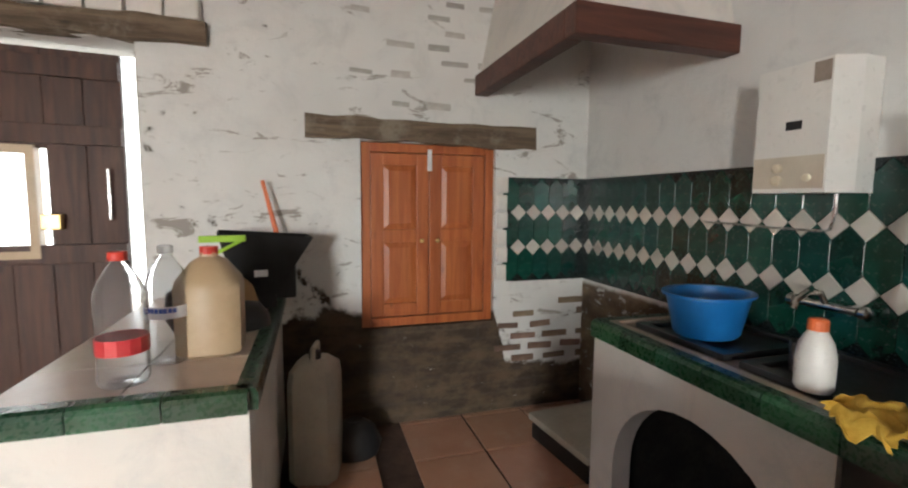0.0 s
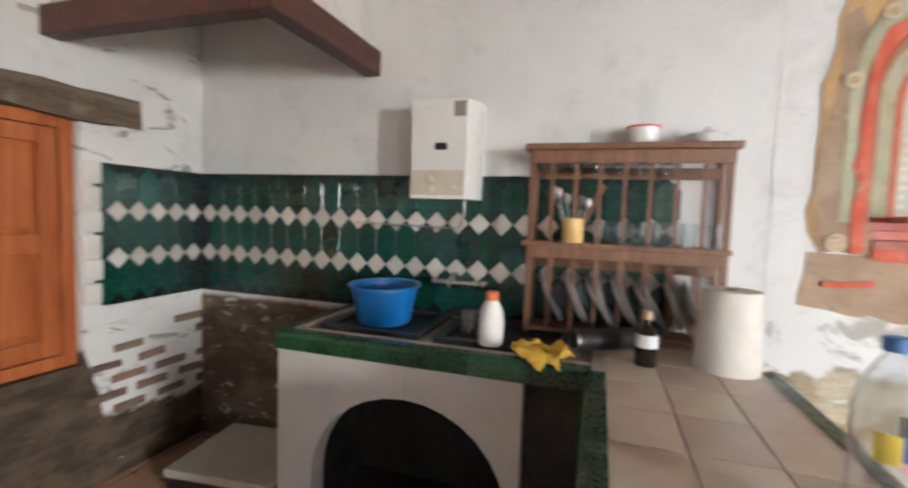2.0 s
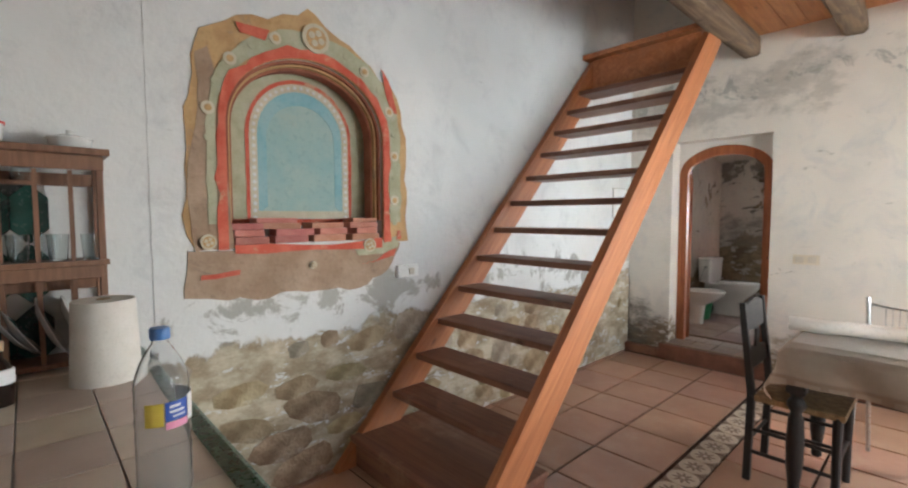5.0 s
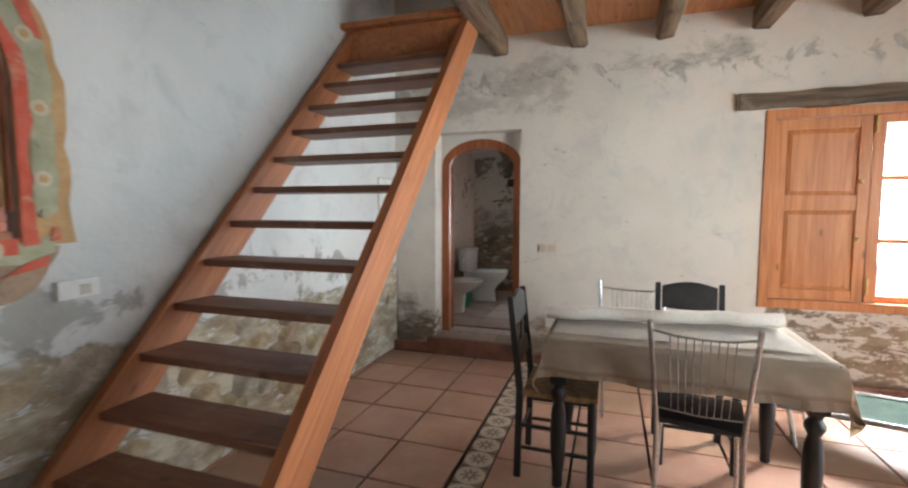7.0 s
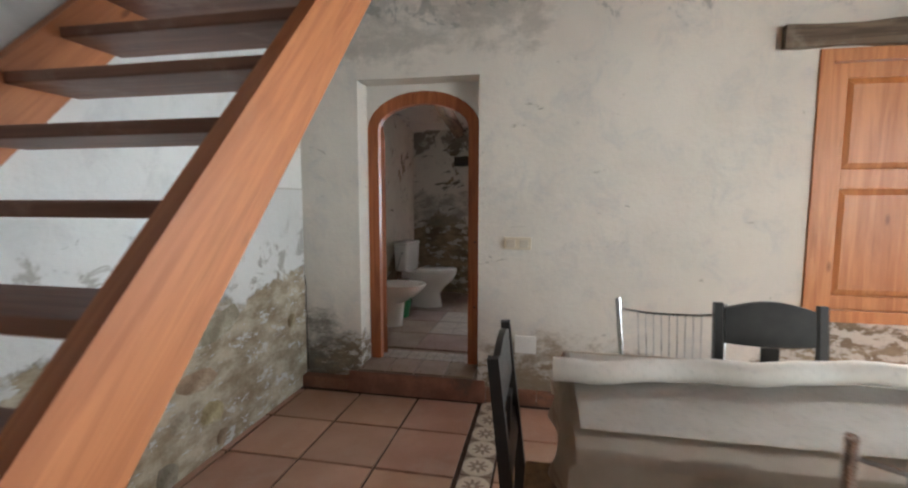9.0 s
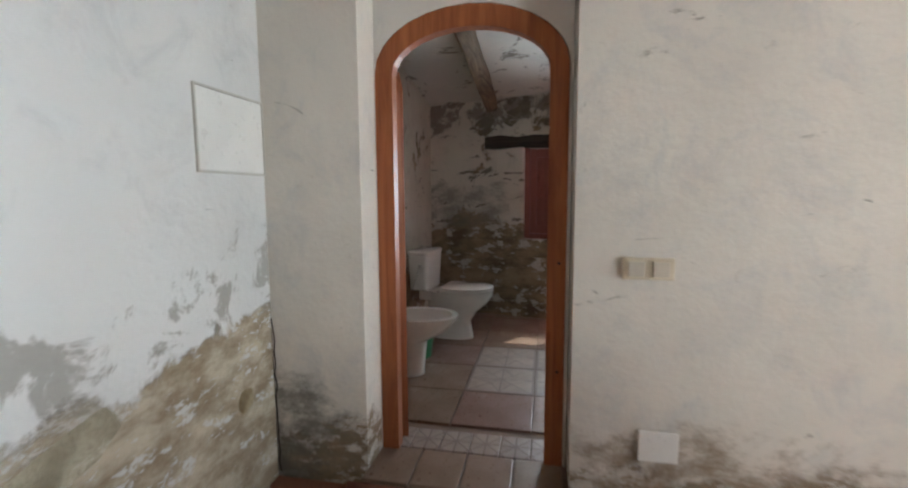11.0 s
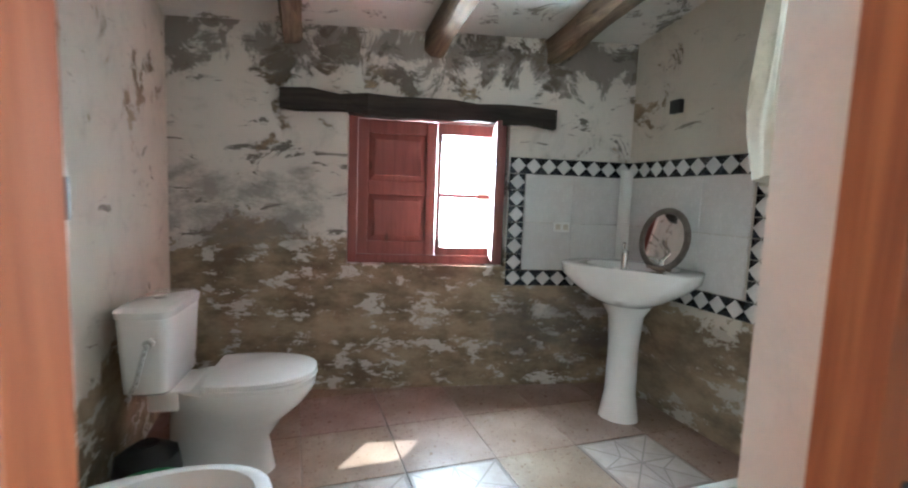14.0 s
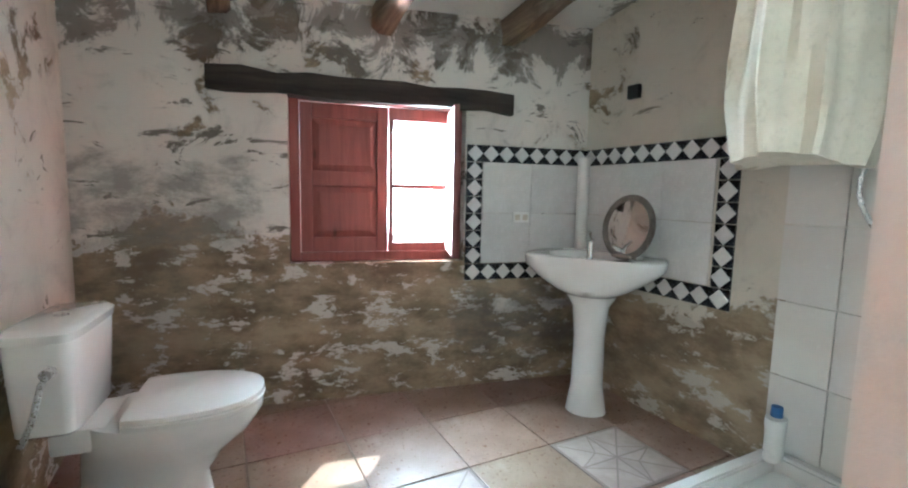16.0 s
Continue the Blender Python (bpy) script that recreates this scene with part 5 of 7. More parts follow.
gr = thing("thermos_flask", (1.40, 0.62, CT + 0.042), "dark grey cylindrical flask lying on the counter", "flask")
gr.matrix_world = pose(1.285, 0.665, CT + 0.046, 0, 90, -60)
part("flask_body", lathe(bm_new(), [(0.0, 0.0), (0.03, 0.002), (0.036, 0.0), (0.043, 0.004), (0.043, 0.03), (0.040, 0.036), (0.038, 0.27), (0.030, 0.29), (0.0, 0.292)], 24), M["black_plastic"], gr, smooth=True)
part("rim", lathe(bm_new(), [(0.030, -0.002), (0.041, -0.003), (0.042, 0.004), (0.030, 0.004)], 24, caps=False), M["steel"], gr, "worn grey rim")
sb = thing("sauce_bottle", (1.235, 0.425, CT), "small bottle of dark sauce with a white label", "bottle")
part("bottle", lathe(bm_new(), [(0.0, 0.0), (0.034, 0.0), (0.037, 0.006), (0.037, 0.09), (0.028, 0.12), (0.014, 0.14), (0.0135, 0.165), (0.0, 0.165)], 22), M["sauce"], sb, smooth=True)
part("label", lathe(bm_new(), [(0.0375, 0.065), (0.0378, 0.066), (0.0378, 0.105), (0.0335, 0.108)], 22, caps=False), M["label_white"], sb)
part("cap", lathe(bm_new(), [(0.0165, 0.16), (0.0165, 0.188), (0.0, 0.19)], 16), M["tan_plastic"], sb)
pr = thing("paper_towel_roll", (1.30, 0.165, CT), "big roll of off-white paper towel", "paper towel")
part("roll", lathe(bm_new(), [(0.022, 0.002), (0.102, 0.0), (0.100, 0.02), (0.090, 0.268), (0.088, 0.272), (0.024, 0.272), (0.022, 0.262), (0.022, 0.002)], 32, caps=False), M["paper"], pr, smooth=True)
part("core", lathe(bm_new(), [(0.021, 0.003), (0.021, 0.275), (0.018, 0.275), (0.018, 0.003)], 20, caps=False), M["tan_plastic"], pr, "cardboard core", smooth=True)
b = bm_new()
pts = []
for i in range(9):
    pts.append([(-0.02 + 0.015 * i, -0.085 - 0.006 * i, 0.004 + 0.016 * math.sin(i * 1.3) ** 2), (0.0 + 0.016 * i, -0.16 + 0.004 * i, 0.004 + 0.02 * math.sin(i * 1.1 + 1) ** 2)])
loft(b, pts, caps=False, closed=False)
part("loose_sheet", b, M["paper"], pr)

# ---- dining end ----
TX0, TX1, TY0, TY1, TZ = -1.28, -0.09, -3.08, -2.36, 0.765
tb = thing("dining_table", ((TX0 + TX1) / 2, (TY0 + TY1) / 2, 0), "dark wooden dining table with turned legs", "table")
hx, hy = (TX1 - TX0) / 2, (TY1 - TY0) / 2
part("tabletop", box(bm_new(), -hx, hx, -hy, hy, TZ - 0.035, TZ, 0.006), M["black_wood"], tb)
for s in (-1, 1):
    part("apron", box(bm_new(), -hx + 0.09, hx - 0.09, s * (hy - 0.065) - 0.011, s * (hy - 0.065) + 0.011, TZ - 0.13, TZ - 0.037), M["black_wood"], tb)
    part("apron", box(bm_new(), s * (hx - 0.065) - 0.011, s * (hx - 0.065) + 0.011, -hy + 0.09, hy - 0.09, TZ - 0.13, TZ - 0.037), M["black_wood"], tb)
for sx in (-1, 1):
    for sy in (-1, 1):
        x, y = sx * (hx - 0.06), sy * (hy - 0.06)
        b = lathe(bm_new(), [(0.020, 0.0), (0.026, 0.01), (0.024, 0.06), (0.036, 0.16), (0.040, 0.30), (0.034, 0.40), (0.024, 0.44), (0.040, 0.47), (0.040, 0.49), (0.024, 0.515), (0.038, 0.54)], 16, x, y)
        box(b, x - 0.04, x + 0.04, y - 0.04, y + 0.04, 0.54, TZ - 0.037, 0.004)
        part("leg", b, M["black_wood"], tb, smooth=True)


def draped(name, x0, x1, y0, y1, z, over, material, label, seed, at, band=None, hem=0.0):
    """A cloth over a table edge: over is how far it hangs down at -x, +x, -y, +y."""
    b = bm_new()
    nx, ny = 56, 40
    X0, X1, Y0, Y1 = x0 - over[0], x1 + over[1], y0 - over[2], y1 + over[3]
    rows = []
    for i in range(nx + 1):
        row = []
        for j in range(ny + 1):
            x, y = X0 + (X1 - X0) * i / nx, Y0 + (Y1 - Y0) * j / ny
            dx = max(x0 - x, 0, x - x1)
            dy = max(y0 - y, 0, y - y1)
            drop = math.hypot(dx, dy) if dx and dy else dx + dy
            fold = 0.5 + 0.5 * math.sin(22 * (x + y) + 3 * noise.noise((x * 3, y * 3, seed)))
            out = 0.010 + min(drop, 0.25) * (0.06 + 0.16 * fold)
            px = min(max(x, x0), x1) + (out if x > x1 else -out if x < x0 else 0)
            py = min(max(y, y0), y1) + (out if y > y1 else -out if y < y0 else 0)
            pz = z - drop * 0.97 + 0.0025 * noise.noise((x * 9, y * 9, seed)) + (0.003 if drop == 0 else 0)
            if drop > 0 and hem:
                pz -= hem * drop * noise.noise((x * 2.2, y * 2.2, seed + 4))
            row.append(b.verts.new((px - at[0], py - at[1], pz - at[2])))
        rows.append(row)
    for i in range(nx):
        for j in range(ny):
            b.faces.new((rows[i][j], rows[i + 1][j], rows[i + 1][j + 1], rows[i][j + 1]))
    bmesh.ops.solidify(b, geom=b.faces[:], thickness=0.002)
    return solid(name, b, material, label, "tablecloth", at=at, smooth=True)


kc = Nodes("checked_linen")
wx = kc.math("PINGPONG", kc.math("ADD", kc.axis(0), kc.axis(1)), 0.055)
wz = kc.math("PINGPONG", kc.axis(2), 0.045)
hem = kc.math("SUBTRACT", 1.0, kc.step(kc.axis(2), -0.135, -0.115))
lines = kc.math("MULTIPLY", kc.math("MAXIMUM", kc.math("MAXIMUM", kc.step(wx, 0.036, 0.042), kc.step(wz, 0.032, 0.038)), 0.3), hem)
base = kc.mix(kc.step(kc.noise(6, 4), 0.3, 0.7), (0.58, 0.49, 0.38), (0.68, 0.59, 0.48))
M["checked_linen"] = kc.done(kc.mix(kc.math("MULTIPLY", lines, 0.4), base, (0.30, 0.15, 0.07)), 0.95, kc.noise(300, 2), 0.3, 0.002)
draped("tablecloth", TX0, TX1, TY0, TY1, TZ + 0.004, (0.24, 0.20, 0.04, 0.18), M["checked_linen"], "beige tablecloth with a checked hem hanging over the table", 3, (-0.6, -2.7, TZ), hem=0.25)
draped("table_runner", TX0 + 0.06, TX1 - 0.02, TY0 + 0.05, TY1 - 0.10, TZ + 0.012, (0.0, 0.0, 0.0, 0.0), M["linen_white"], "creased off-white cloth laid over the tablecloth", 8, (-0.6, -2.7, TZ + 0.008))
rl = thing("rolled_cloth", (-0.64, -2.83, TZ + 0.02), "rolled-up white cloth lying on the table", "cloth roll", turn=9)
pts = [(-0.60 + 1.2 * i / 20, 0.012 * math.sin(i * 0.8), 0.036 + 0.003 * math.sin(i * 1.7)) for i in range(21)]
part("roll", tube(bm_new(), pts, 0.036, 14), M["linen_white"], rl, smooth=True)


def wooden_chair(at, turn, label):
    ob = thing("dining_chair", at, label, "chair", "black wooden chairs", turn)
    for s in (-1, 1):
        part("leg", bar(bm_new(), (s * 0.18, -0.18, 0), (s * 0.18, -0.18, 0.455), 0.018, 0.022), M["black_wood"], ob)
        b = bar(bm_new(), (s * 0.175, 0.19, 0), (s * 0.175, 0.18, 0.46), 0.024, square=True)
        bar(b, (s * 0.175, 0.18, 0.461), (s * 0.175, 0.235, 0.95), 0.024, 0.02, square=True)
        part("back_post", b, M["black_wood"], ob)
        for z in (0.16, 0.28):
            part("stretcher", bar(bm_new(), (s * 0.18, -0.17, z), (s * 0.176, 0.175, z), 0.010), M["black_wood"], ob)
    for y, z in ((-0.18, 0.22), (0.185, 0.22)):
        part("stretcher", bar(bm_new(), (-0.17, y, z), (0.17, y, z), 0.010), M["black_wood"], ob)
    part("seat", box(bm_new(), -0.20, 0.20, -0.21, 0.165, 0.44, 0.475, 0.012), M["rush"], ob, "woven rush seat", smooth=True)
    for z0, z1, k in ((0.80, 0.93, 0.03), (0.60, 0.68, 0.015)):
        rings = []
        for i in range(9):
            x = -0.152 + 0.304 * i / 8
            y = 0.18 + (z0 - 0.46) * 0.112
            up = k * math.sin(math.pi * i / 8)
            rings.append([(x, y - 0.008, z0 - up * 0.3), (x, y + 0.010, z0 - up * 0.3), (x, y + 0.022, z1 + up), (x, y + 0.004, z1 + up)])
        part("back_rail", loft(bm_new(), rings), M["black_wood"], ob, smooth=True)
    part("splat", box(bm_new(), -0.03, 0.03, 0.20, 0.212, 0.685, 0.79), M["black_wood"], ob)
    return ob


wooden_chair((-0.13, -2.62, 0), -90, "black wooden chair with a rush seat at the table end")
wooden_chair((-0.84, -2.99, 0), 180, "black wooden chair behind the table")


def metal_chair(at, turn, label):
    ob = thing("metal_chair", at, label, "chair", "metal chairs", turn)
    for s in (-1, 1):
        part("back_tube", tube(bm_new(), [(s * 0.165, 0.24, 0), (s * 0.165, 0.16, 0.42), (s * 0.17, 0.17, 0.5), (s * 0.20, 0.25, 0.93)], 0.011), M["steel"], ob, smooth=True)
        part("leg", tube(bm_new(), [(s * 0.18, -0.24, 0), (s * 0.165, -0.19, 0.43), (s * 0.155, 0.10, 0.445)], 0.010), M["steel"], ob, smooth=True)
    part("seat", box(bm_new(), -0.185, 0.185, -0.205, 0.16, 0.452, 0.478, 0.010), M["black_plastic"], ob, "dark padded seat", smooth=True)
    part("top_wire", tube(bm_new(), [(-0.195, 0.243, 0.89), (-0.1, 0.255, 0.875), (0, 0.258, 0.872), (0.1, 0.255, 0.875), (0.195, 0.243, 0.89)], 0.005), M["steel"], ob, smooth=True)
    part("low_wire", tube(bm_new(), [(-0.17, 0.178, 0.53), (0, 0.19, 0.525), (0.17, 0.178, 0.53)], 0.004), M["steel"], ob, smooth=True)
    for i in range(9):
        x = -0.12 + 0.03 * i
        part("back_wire", bar(bm_new(), (x * 0.9, 0.187, 0.527), (x, 0.257, 0.874), 0.0022, n=6), M["steel"], ob)
    return ob


metal_chair((-0.78, -2.44, 0), -9, "steel tube chair with a wire back pulled up to the table")
metal_chair((-0.50, -3.06, 0), 176, "steel tube chair with a wire back behind the table")

# folded green lounger by the window
ln = thing("sun_lounger", (-1.95, -3.30, 0), "folded green canvas lounger on the floor", "lounger", turn=-24)
for s in (-1, 1):
    part("rail", bar(bm_new(), (-0.7, s * 0.24, 0.30), (0.7, s * 0.24, 0.22), 0.016), M["steel"], ln)
    for x in (-0.5, 0.45):
        part("leg", bar(bm_new(), (x, s * 0.24, 0.0), (x + 0.05, s * 0.24, 0.27), 0.014), M["steel"], ln)
rings = [[(-0.66 + 1.32 * i / 12, -0.225, 0.30 - 0.075 * i / 12), (-0.66 + 1.32 * i / 12, 0.0, 0.262 - 0.075 * i / 12 + 0.01 * math.sin(i)), (-0.66 + 1.32 * i / 12, 0.225, 0.30 - 0.075 * i / 12)] for i in range(13)]
b = loft(bm_new(), rings, caps=False, closed=False)
bmesh.ops.solidify(b, geom=b.faces[:], thickness=0.006)
M["green_canvas"] = mottled("green_canvas", (0.02, 0.05, 0.035), (0.05, 0.09, 0.06), 7, 0.9, 0.4)
part("canvas", b, M["green_canvas"], ln, smooth=True)

# wall fittings
def wall_switch(at, label):
    ob = thing("light_switch", at, label, "switch")
    part("plate", box(bm_new(), -0.088, 0.088, 0, 0.018, -0.04, 0.04, 0.006), M["ivory_plastic"], ob)
    for s in (-1, 1):
        part("rocker", box(bm_new(), s * 0.042 - 0.028, s * 0.042 + 0.028, 0.0185, 0.027, -0.026, 0.026, 0.004), M["beige_plastic"], ob)
    return ob


wall_switch((0.158, YS, 1.055), "ivory plastic double light switch on the wall")
sk = thing("blank_socket", (0.098, YS, 0.387), "white blank cover plate low on the wall", "socket")
part("cover", box(bm_new(), -0.07, 0.07, 0, 0.012, -0.058, 0.058, 0.003), M["white_enamel"], sk)
sk = thing("wall_socket", (XE, -1.37, 1.085), "white double wall socket beside the painted niche", "socket")
part("cover", box(bm_new(), -0.03, 0, -0.085, 0.07, -0.045, 0.03, 0.004), M["white_enamel"], sk)
part("insert", box(bm_new(), -0.036, -0.031, -0.05, -0.01, -0.03, 0.012, 0.002), M["beige_plastic"], sk)
ht = thing("fuse_box_hatch", (XE, -4.145, 1.55), "white painted metal hatch set in the wall", "hatch")
part("door", box(bm_new(), -0.006, 0, -0.176, 0.184, -0.138, 0.138, 0.002), M["white_enamel"], ht)
b = bm_new()
ring_prism(b, [(-0.186, -0.148), (0.194, -0.148), (0.194, 0.148), (-0.186, 0.148), (-0.186, -0.148)], [(-0.179, -0.141), (0.187, -0.141), (0.187, 0.141), (-0.179, 0.141), (-0.179, -0.141)], "x", -0.008, 0)
part("rim", b, M["lozenge"], ht, "dark worn rim")

# ---- painted niche ----
nc = thing("wall_niche", (XE, NC, NZ0), "arched wall niche with a painted blue and red surround", "niche")


def ragged(points, amp, seed, sub=4):
    """Roughen an outline."""
    out = []
    for k, (a, c) in enumerate(zip(points, points[1:] + points[:1])):
        for i in range(sub):
            t = i / sub
            u, v = a[0] + (c[0] - a[0]) * t, a[1] + (c[1] - a[1]) * t
            out.append((u + amp * noise.noise((u * 9, v * 9, seed)), v + amp * noise.noise((u * 9 + 7, v * 9, seed))))
    return out


def plate_round(outer, hole, x0, x1):
    """A thin layer of plaster between a ragged outline and an arch, both running over the top from one foot to the other."""
    return ring_prism(bm_new(), outer, hole, "x", x0, x1)


N = 40


def along(points, n):
    """n + 1 points evenly spread along a line of points."""
    ln_ = [0.0]
    for a, c in zip(points, points[1:]):
        ln_.append(ln_[-1] + math.dist(a, c))
    out = []
    for i in range(n + 1):
        s = ln_[-1] * i / n
        k = min(max(j for j in range(len(ln_)) if ln_[j] <= s + 1e-9), len(points) - 2)
        t = (s - ln_[k]) / max(ln_[k + 1] - ln_[k], 1e-9)
        out.append((points[k][0] + (points[k + 1][0] - points[k][0]) * t, points[k][1] + (points[k + 1][1] - points[k][1]) * t))
    return out


def rough_line(points, amp, seed):
    return [(u + amp * noise.noise((u * 11, v * 11, seed)), v + amp * noise.noise((u * 11 + 5, v * 11, seed))) for u, v in points]


R0 = -NZ0
hole = along(arch(0, NH, -0.02, NSP + R0, NZ1 + R0, 20), N)
outer = along([(-0.60, -0.02), (-0.605, 0.62), (-0.54, 0.86), (-0.30, 1.03), (-0.08, 1.13), (0.0, 1.225), (0.09, 1.13), (0.32, 1.08), (0.53, 0.97), (0.575, 0.75), (0.61, 0.40), (0.59, -0.02)], N)
part("ochre_plaster", plate_round(rough_line(outer, 0.035, 2), hole, -0.007, -0.0005), M["ochre"], nc, "bare ochre plaster round the painting")
lower = ragged([(-0.56, -0.022), (0.62, -0.022), (0.61, -0.24), (0.30, -0.26), (0.05, -0.25), (-0.2, -0.27), (-0.42, -0.22), (-0.50, -0.13)], 0.03, 4)
part("bare_plaster", prism(bm_new(), lower, "x", -0.006, -0.0005), M["earth_pink"], nc, "bare brown plaster below the niche")
left = ragged([(0.50, 0.90), (0.44, 0.55), (0.42, 0.1), (0.41, -0.02), (0.58, -0.02), (0.60, 0.3), (0.54, 0.62), (0.55, 0.86)], 0.02, 6)
part("bare_plaster", prism(bm_new(), left, "x", -0.0105, -0.0075), M["earth_pink"], nc)
band_o = along(arch(-0.02, NH + 0.105, 0.10, NSP + R0 + 0.02, NZ1 + R0 + 0.14, 20), N)
part("green_band", plate_round(rough_line(band_o, 0.02, 8), along(arch(0, NH + 0.045, 0.10, NSP + R0, NZ1 + R0 + 0.045, 20), N), -0.015, -0.011), M["fresco_green"], nc, "faded green painted band")
band_r = along(arch(0, NH + 0.042, -0.02, NSP + R0, NZ1 + R0 + 0.055, 20), N)
part("red_band", plate_round(rough_line(band_r, 0.032, 9), along(arch(0, NH + 0.002, -0.02, NSP + R0, NZ1 + R0 + 0.002, 20), N), -0.019, -0.0155), M["fresco_red"], nc, "red painted border")
for k, pts in enumerate(([(-0.53, 0.75), (-0.49, 0.90), (-0.42, 0.99), (-0.44, 0.90), (-0.49, 0.76)], [(0.22, 1.03), (0.37, 1.04), (0.36, 0.99), (0.24, 0.985)], [(0.40, -0.04), (0.40, 0.015), (-0.1, -0.02), (-0.42, 0.01), (-0.42, -0.05), (0.0, -0.045)], [(-0.28, -0.14), (-0.50, -0.10), (-0.52, -0.06), (-0.44, -0.085), (-0.36, -0.13)], [(0.55, -0.13), (0.38, -0.12), (0.38, -0.145), (0.55, -0.15)], [(-0.52, 0.0), (-0.555, 0.0), (-0.555, 0.05), (-0.53, 0.05)])):
    part("red_patch", prism(bm_new(), ragged(pts, 0.012, 20 + k, 3), "x", -0.0195, -0.0165), M["fresco_red"], nc)
part("green_band", prism(bm_new(), ragged([(-0.24, -0.04), (-0.54, 0.02), (-0.54, -0.05), (-0.42, -0.09), (-0.26, -0.085)], 0.012, 31, 3), "x", -0.0155, -0.012), M["fresco_green"], nc)


def disc(r, x0, x1, u, v, n=18):
    return prism(bm_new(), [(u + r * math.cos(TAU * i / n), v + r * math.sin(TAU * i / n)) for i in range(n)], "x", x0, x1)


mid = along(arch(0, NH + 0.078, 0.10, NSP + R0 + 0.01, NZ1 + R0 + 0.10, 20), 19)
for i, (u, v) in enumerate(mid):
    if i in (9, 10) or u > 0.3 and v < 0.4:
        continue
    r = 0.030 if i % 2 else 0.018
    part("rosette", disc(r, -0.023, -0.019, u, v), M["fresco_cream" if i % 2 else "fresco_green"], nc)
    if i % 2:
        part("rosette_eye", disc(r * 0.5, -0.026, -0.0232, u, v), M["ochre"], nc)
for u, v, r in ((-0.02, 1.055, 0.075), (-0.33, -0.03, 0.04), (0.52, 0.02, 0.035), (0.02, -0.12, 0.02)):
    ro = part("medallion", disc(r, -0.026, -0.0195, u, v, 24), M["fresco_cream"], nc)
    part("medallion_ring", disc(r * 0.72, -0.029, -0.0262, u, v, 24), M["ochre"], ro)
    for k in range(4):
        a = TAU * k / 4 + 0.4
        part("petal", disc(r * 0.24, -0.032, -0.0292, u + r * 0.38 * math.cos(a), v + r * 0.38 * math.sin(a), 10), M["fresco_cream"], ro)
# moulded jamb and painted back
for k, (d0, d1, x0, x1, m) in enumerate(((0.0, 0.016, 0.01, 0.05, "jamb_red"), (0.016, 0.028, 0.03, 0.085, "ochre"), (0.028, 0.042, 0.055, 0.125, "jamb_red"))):
    o = along(arch(0, NH - d0 - 0.001, 0.11, NSP + R0, NZ1 + R0 - d0 - 0.001, 20), N)
    i_ = along(arch(0, NH - d1, 0.11, NSP + R0, NZ1 + R0 - d1, 20), N)
    part("moulding", ring_prism(bm_new(), o, i_, "x", x0, x1), M[m], nc, "rounded painted moulding")
BX = 0.158
o, i_ = along(arch(0, NH - 0.002, 0.10, NSP + R0, NZ1 + R0 - 0.002, 20), N), along(arch(-0.012, 0.295, 0.10, 0.57, 0.868, 20), N)
part("green_back", ring_prism(bm_new(), o, i_, "x", BX - 0.004, BX), M["fresco_green"], nc, "faded green niche back")
o, i2 = along(arch(-0.012, 0.302, 0.10, 0.57, 0.875, 20), N), along(arch(-0.012, 0.284, 0.10, 0.57, 0.855, 20), N)
part("red_line", ring_prism(bm_new(), rough_line(o, 0.006, 3), i2, "x", BX - 0.007, BX - 0.0045), M["fresco_red"], nc)
o, i3 = along(arch(-0.012, 0.283, 0.10, 0.57, 0.854, 20), N), along(arch(-0.012, 0.243, 0.15, 0.57, 0.812, 20), N)
part("cream_border", ring_prism(bm_new(), o, i3, "x", BX - 0.008, BX - 0.0045), M["fresco_cream"], nc, "cream beaded border")
for u, v in along(arch(-0.012, 0.262, 0.13, 0.57, 0.833, 20), 46):
    part("bead", disc(0.010, BX - 0.012, BX - 0.0085, u, v, 8), M["plate"], nc)
o, i4 = along(arch(-0.012, 0.244, 0.15, 0.57, 0.813, 20), N), along(arch(-0.012, 0.195, 0.19, 0.55, 0.74, 20), N)
part("sky_border", ring_prism(bm_new(), o, i4, "x", BX - 0.0065, BX - 0.0042), M["fresco_sky"], nc, "blue painted edge")
part("blue_field", prism(bm_new(), arch(-0.012, 0.25, 0.10, 0.57, 0.81, 20), "x", BX - 0.0045, BX), M["fresco_blue"], nc, "pale blue painted field")
part("cream_border", box(bm_new(), BX - 0.0085, BX - 0.0045, -0.28, 0.26, 0.125, 0.165), M["fresco_cream"], nc)
part("sill_line", box(bm_new(), BX - 0.02, BX, -0.40, 0.40, 0.085, 0.122, 0.004), M["fresco_red"], nc)
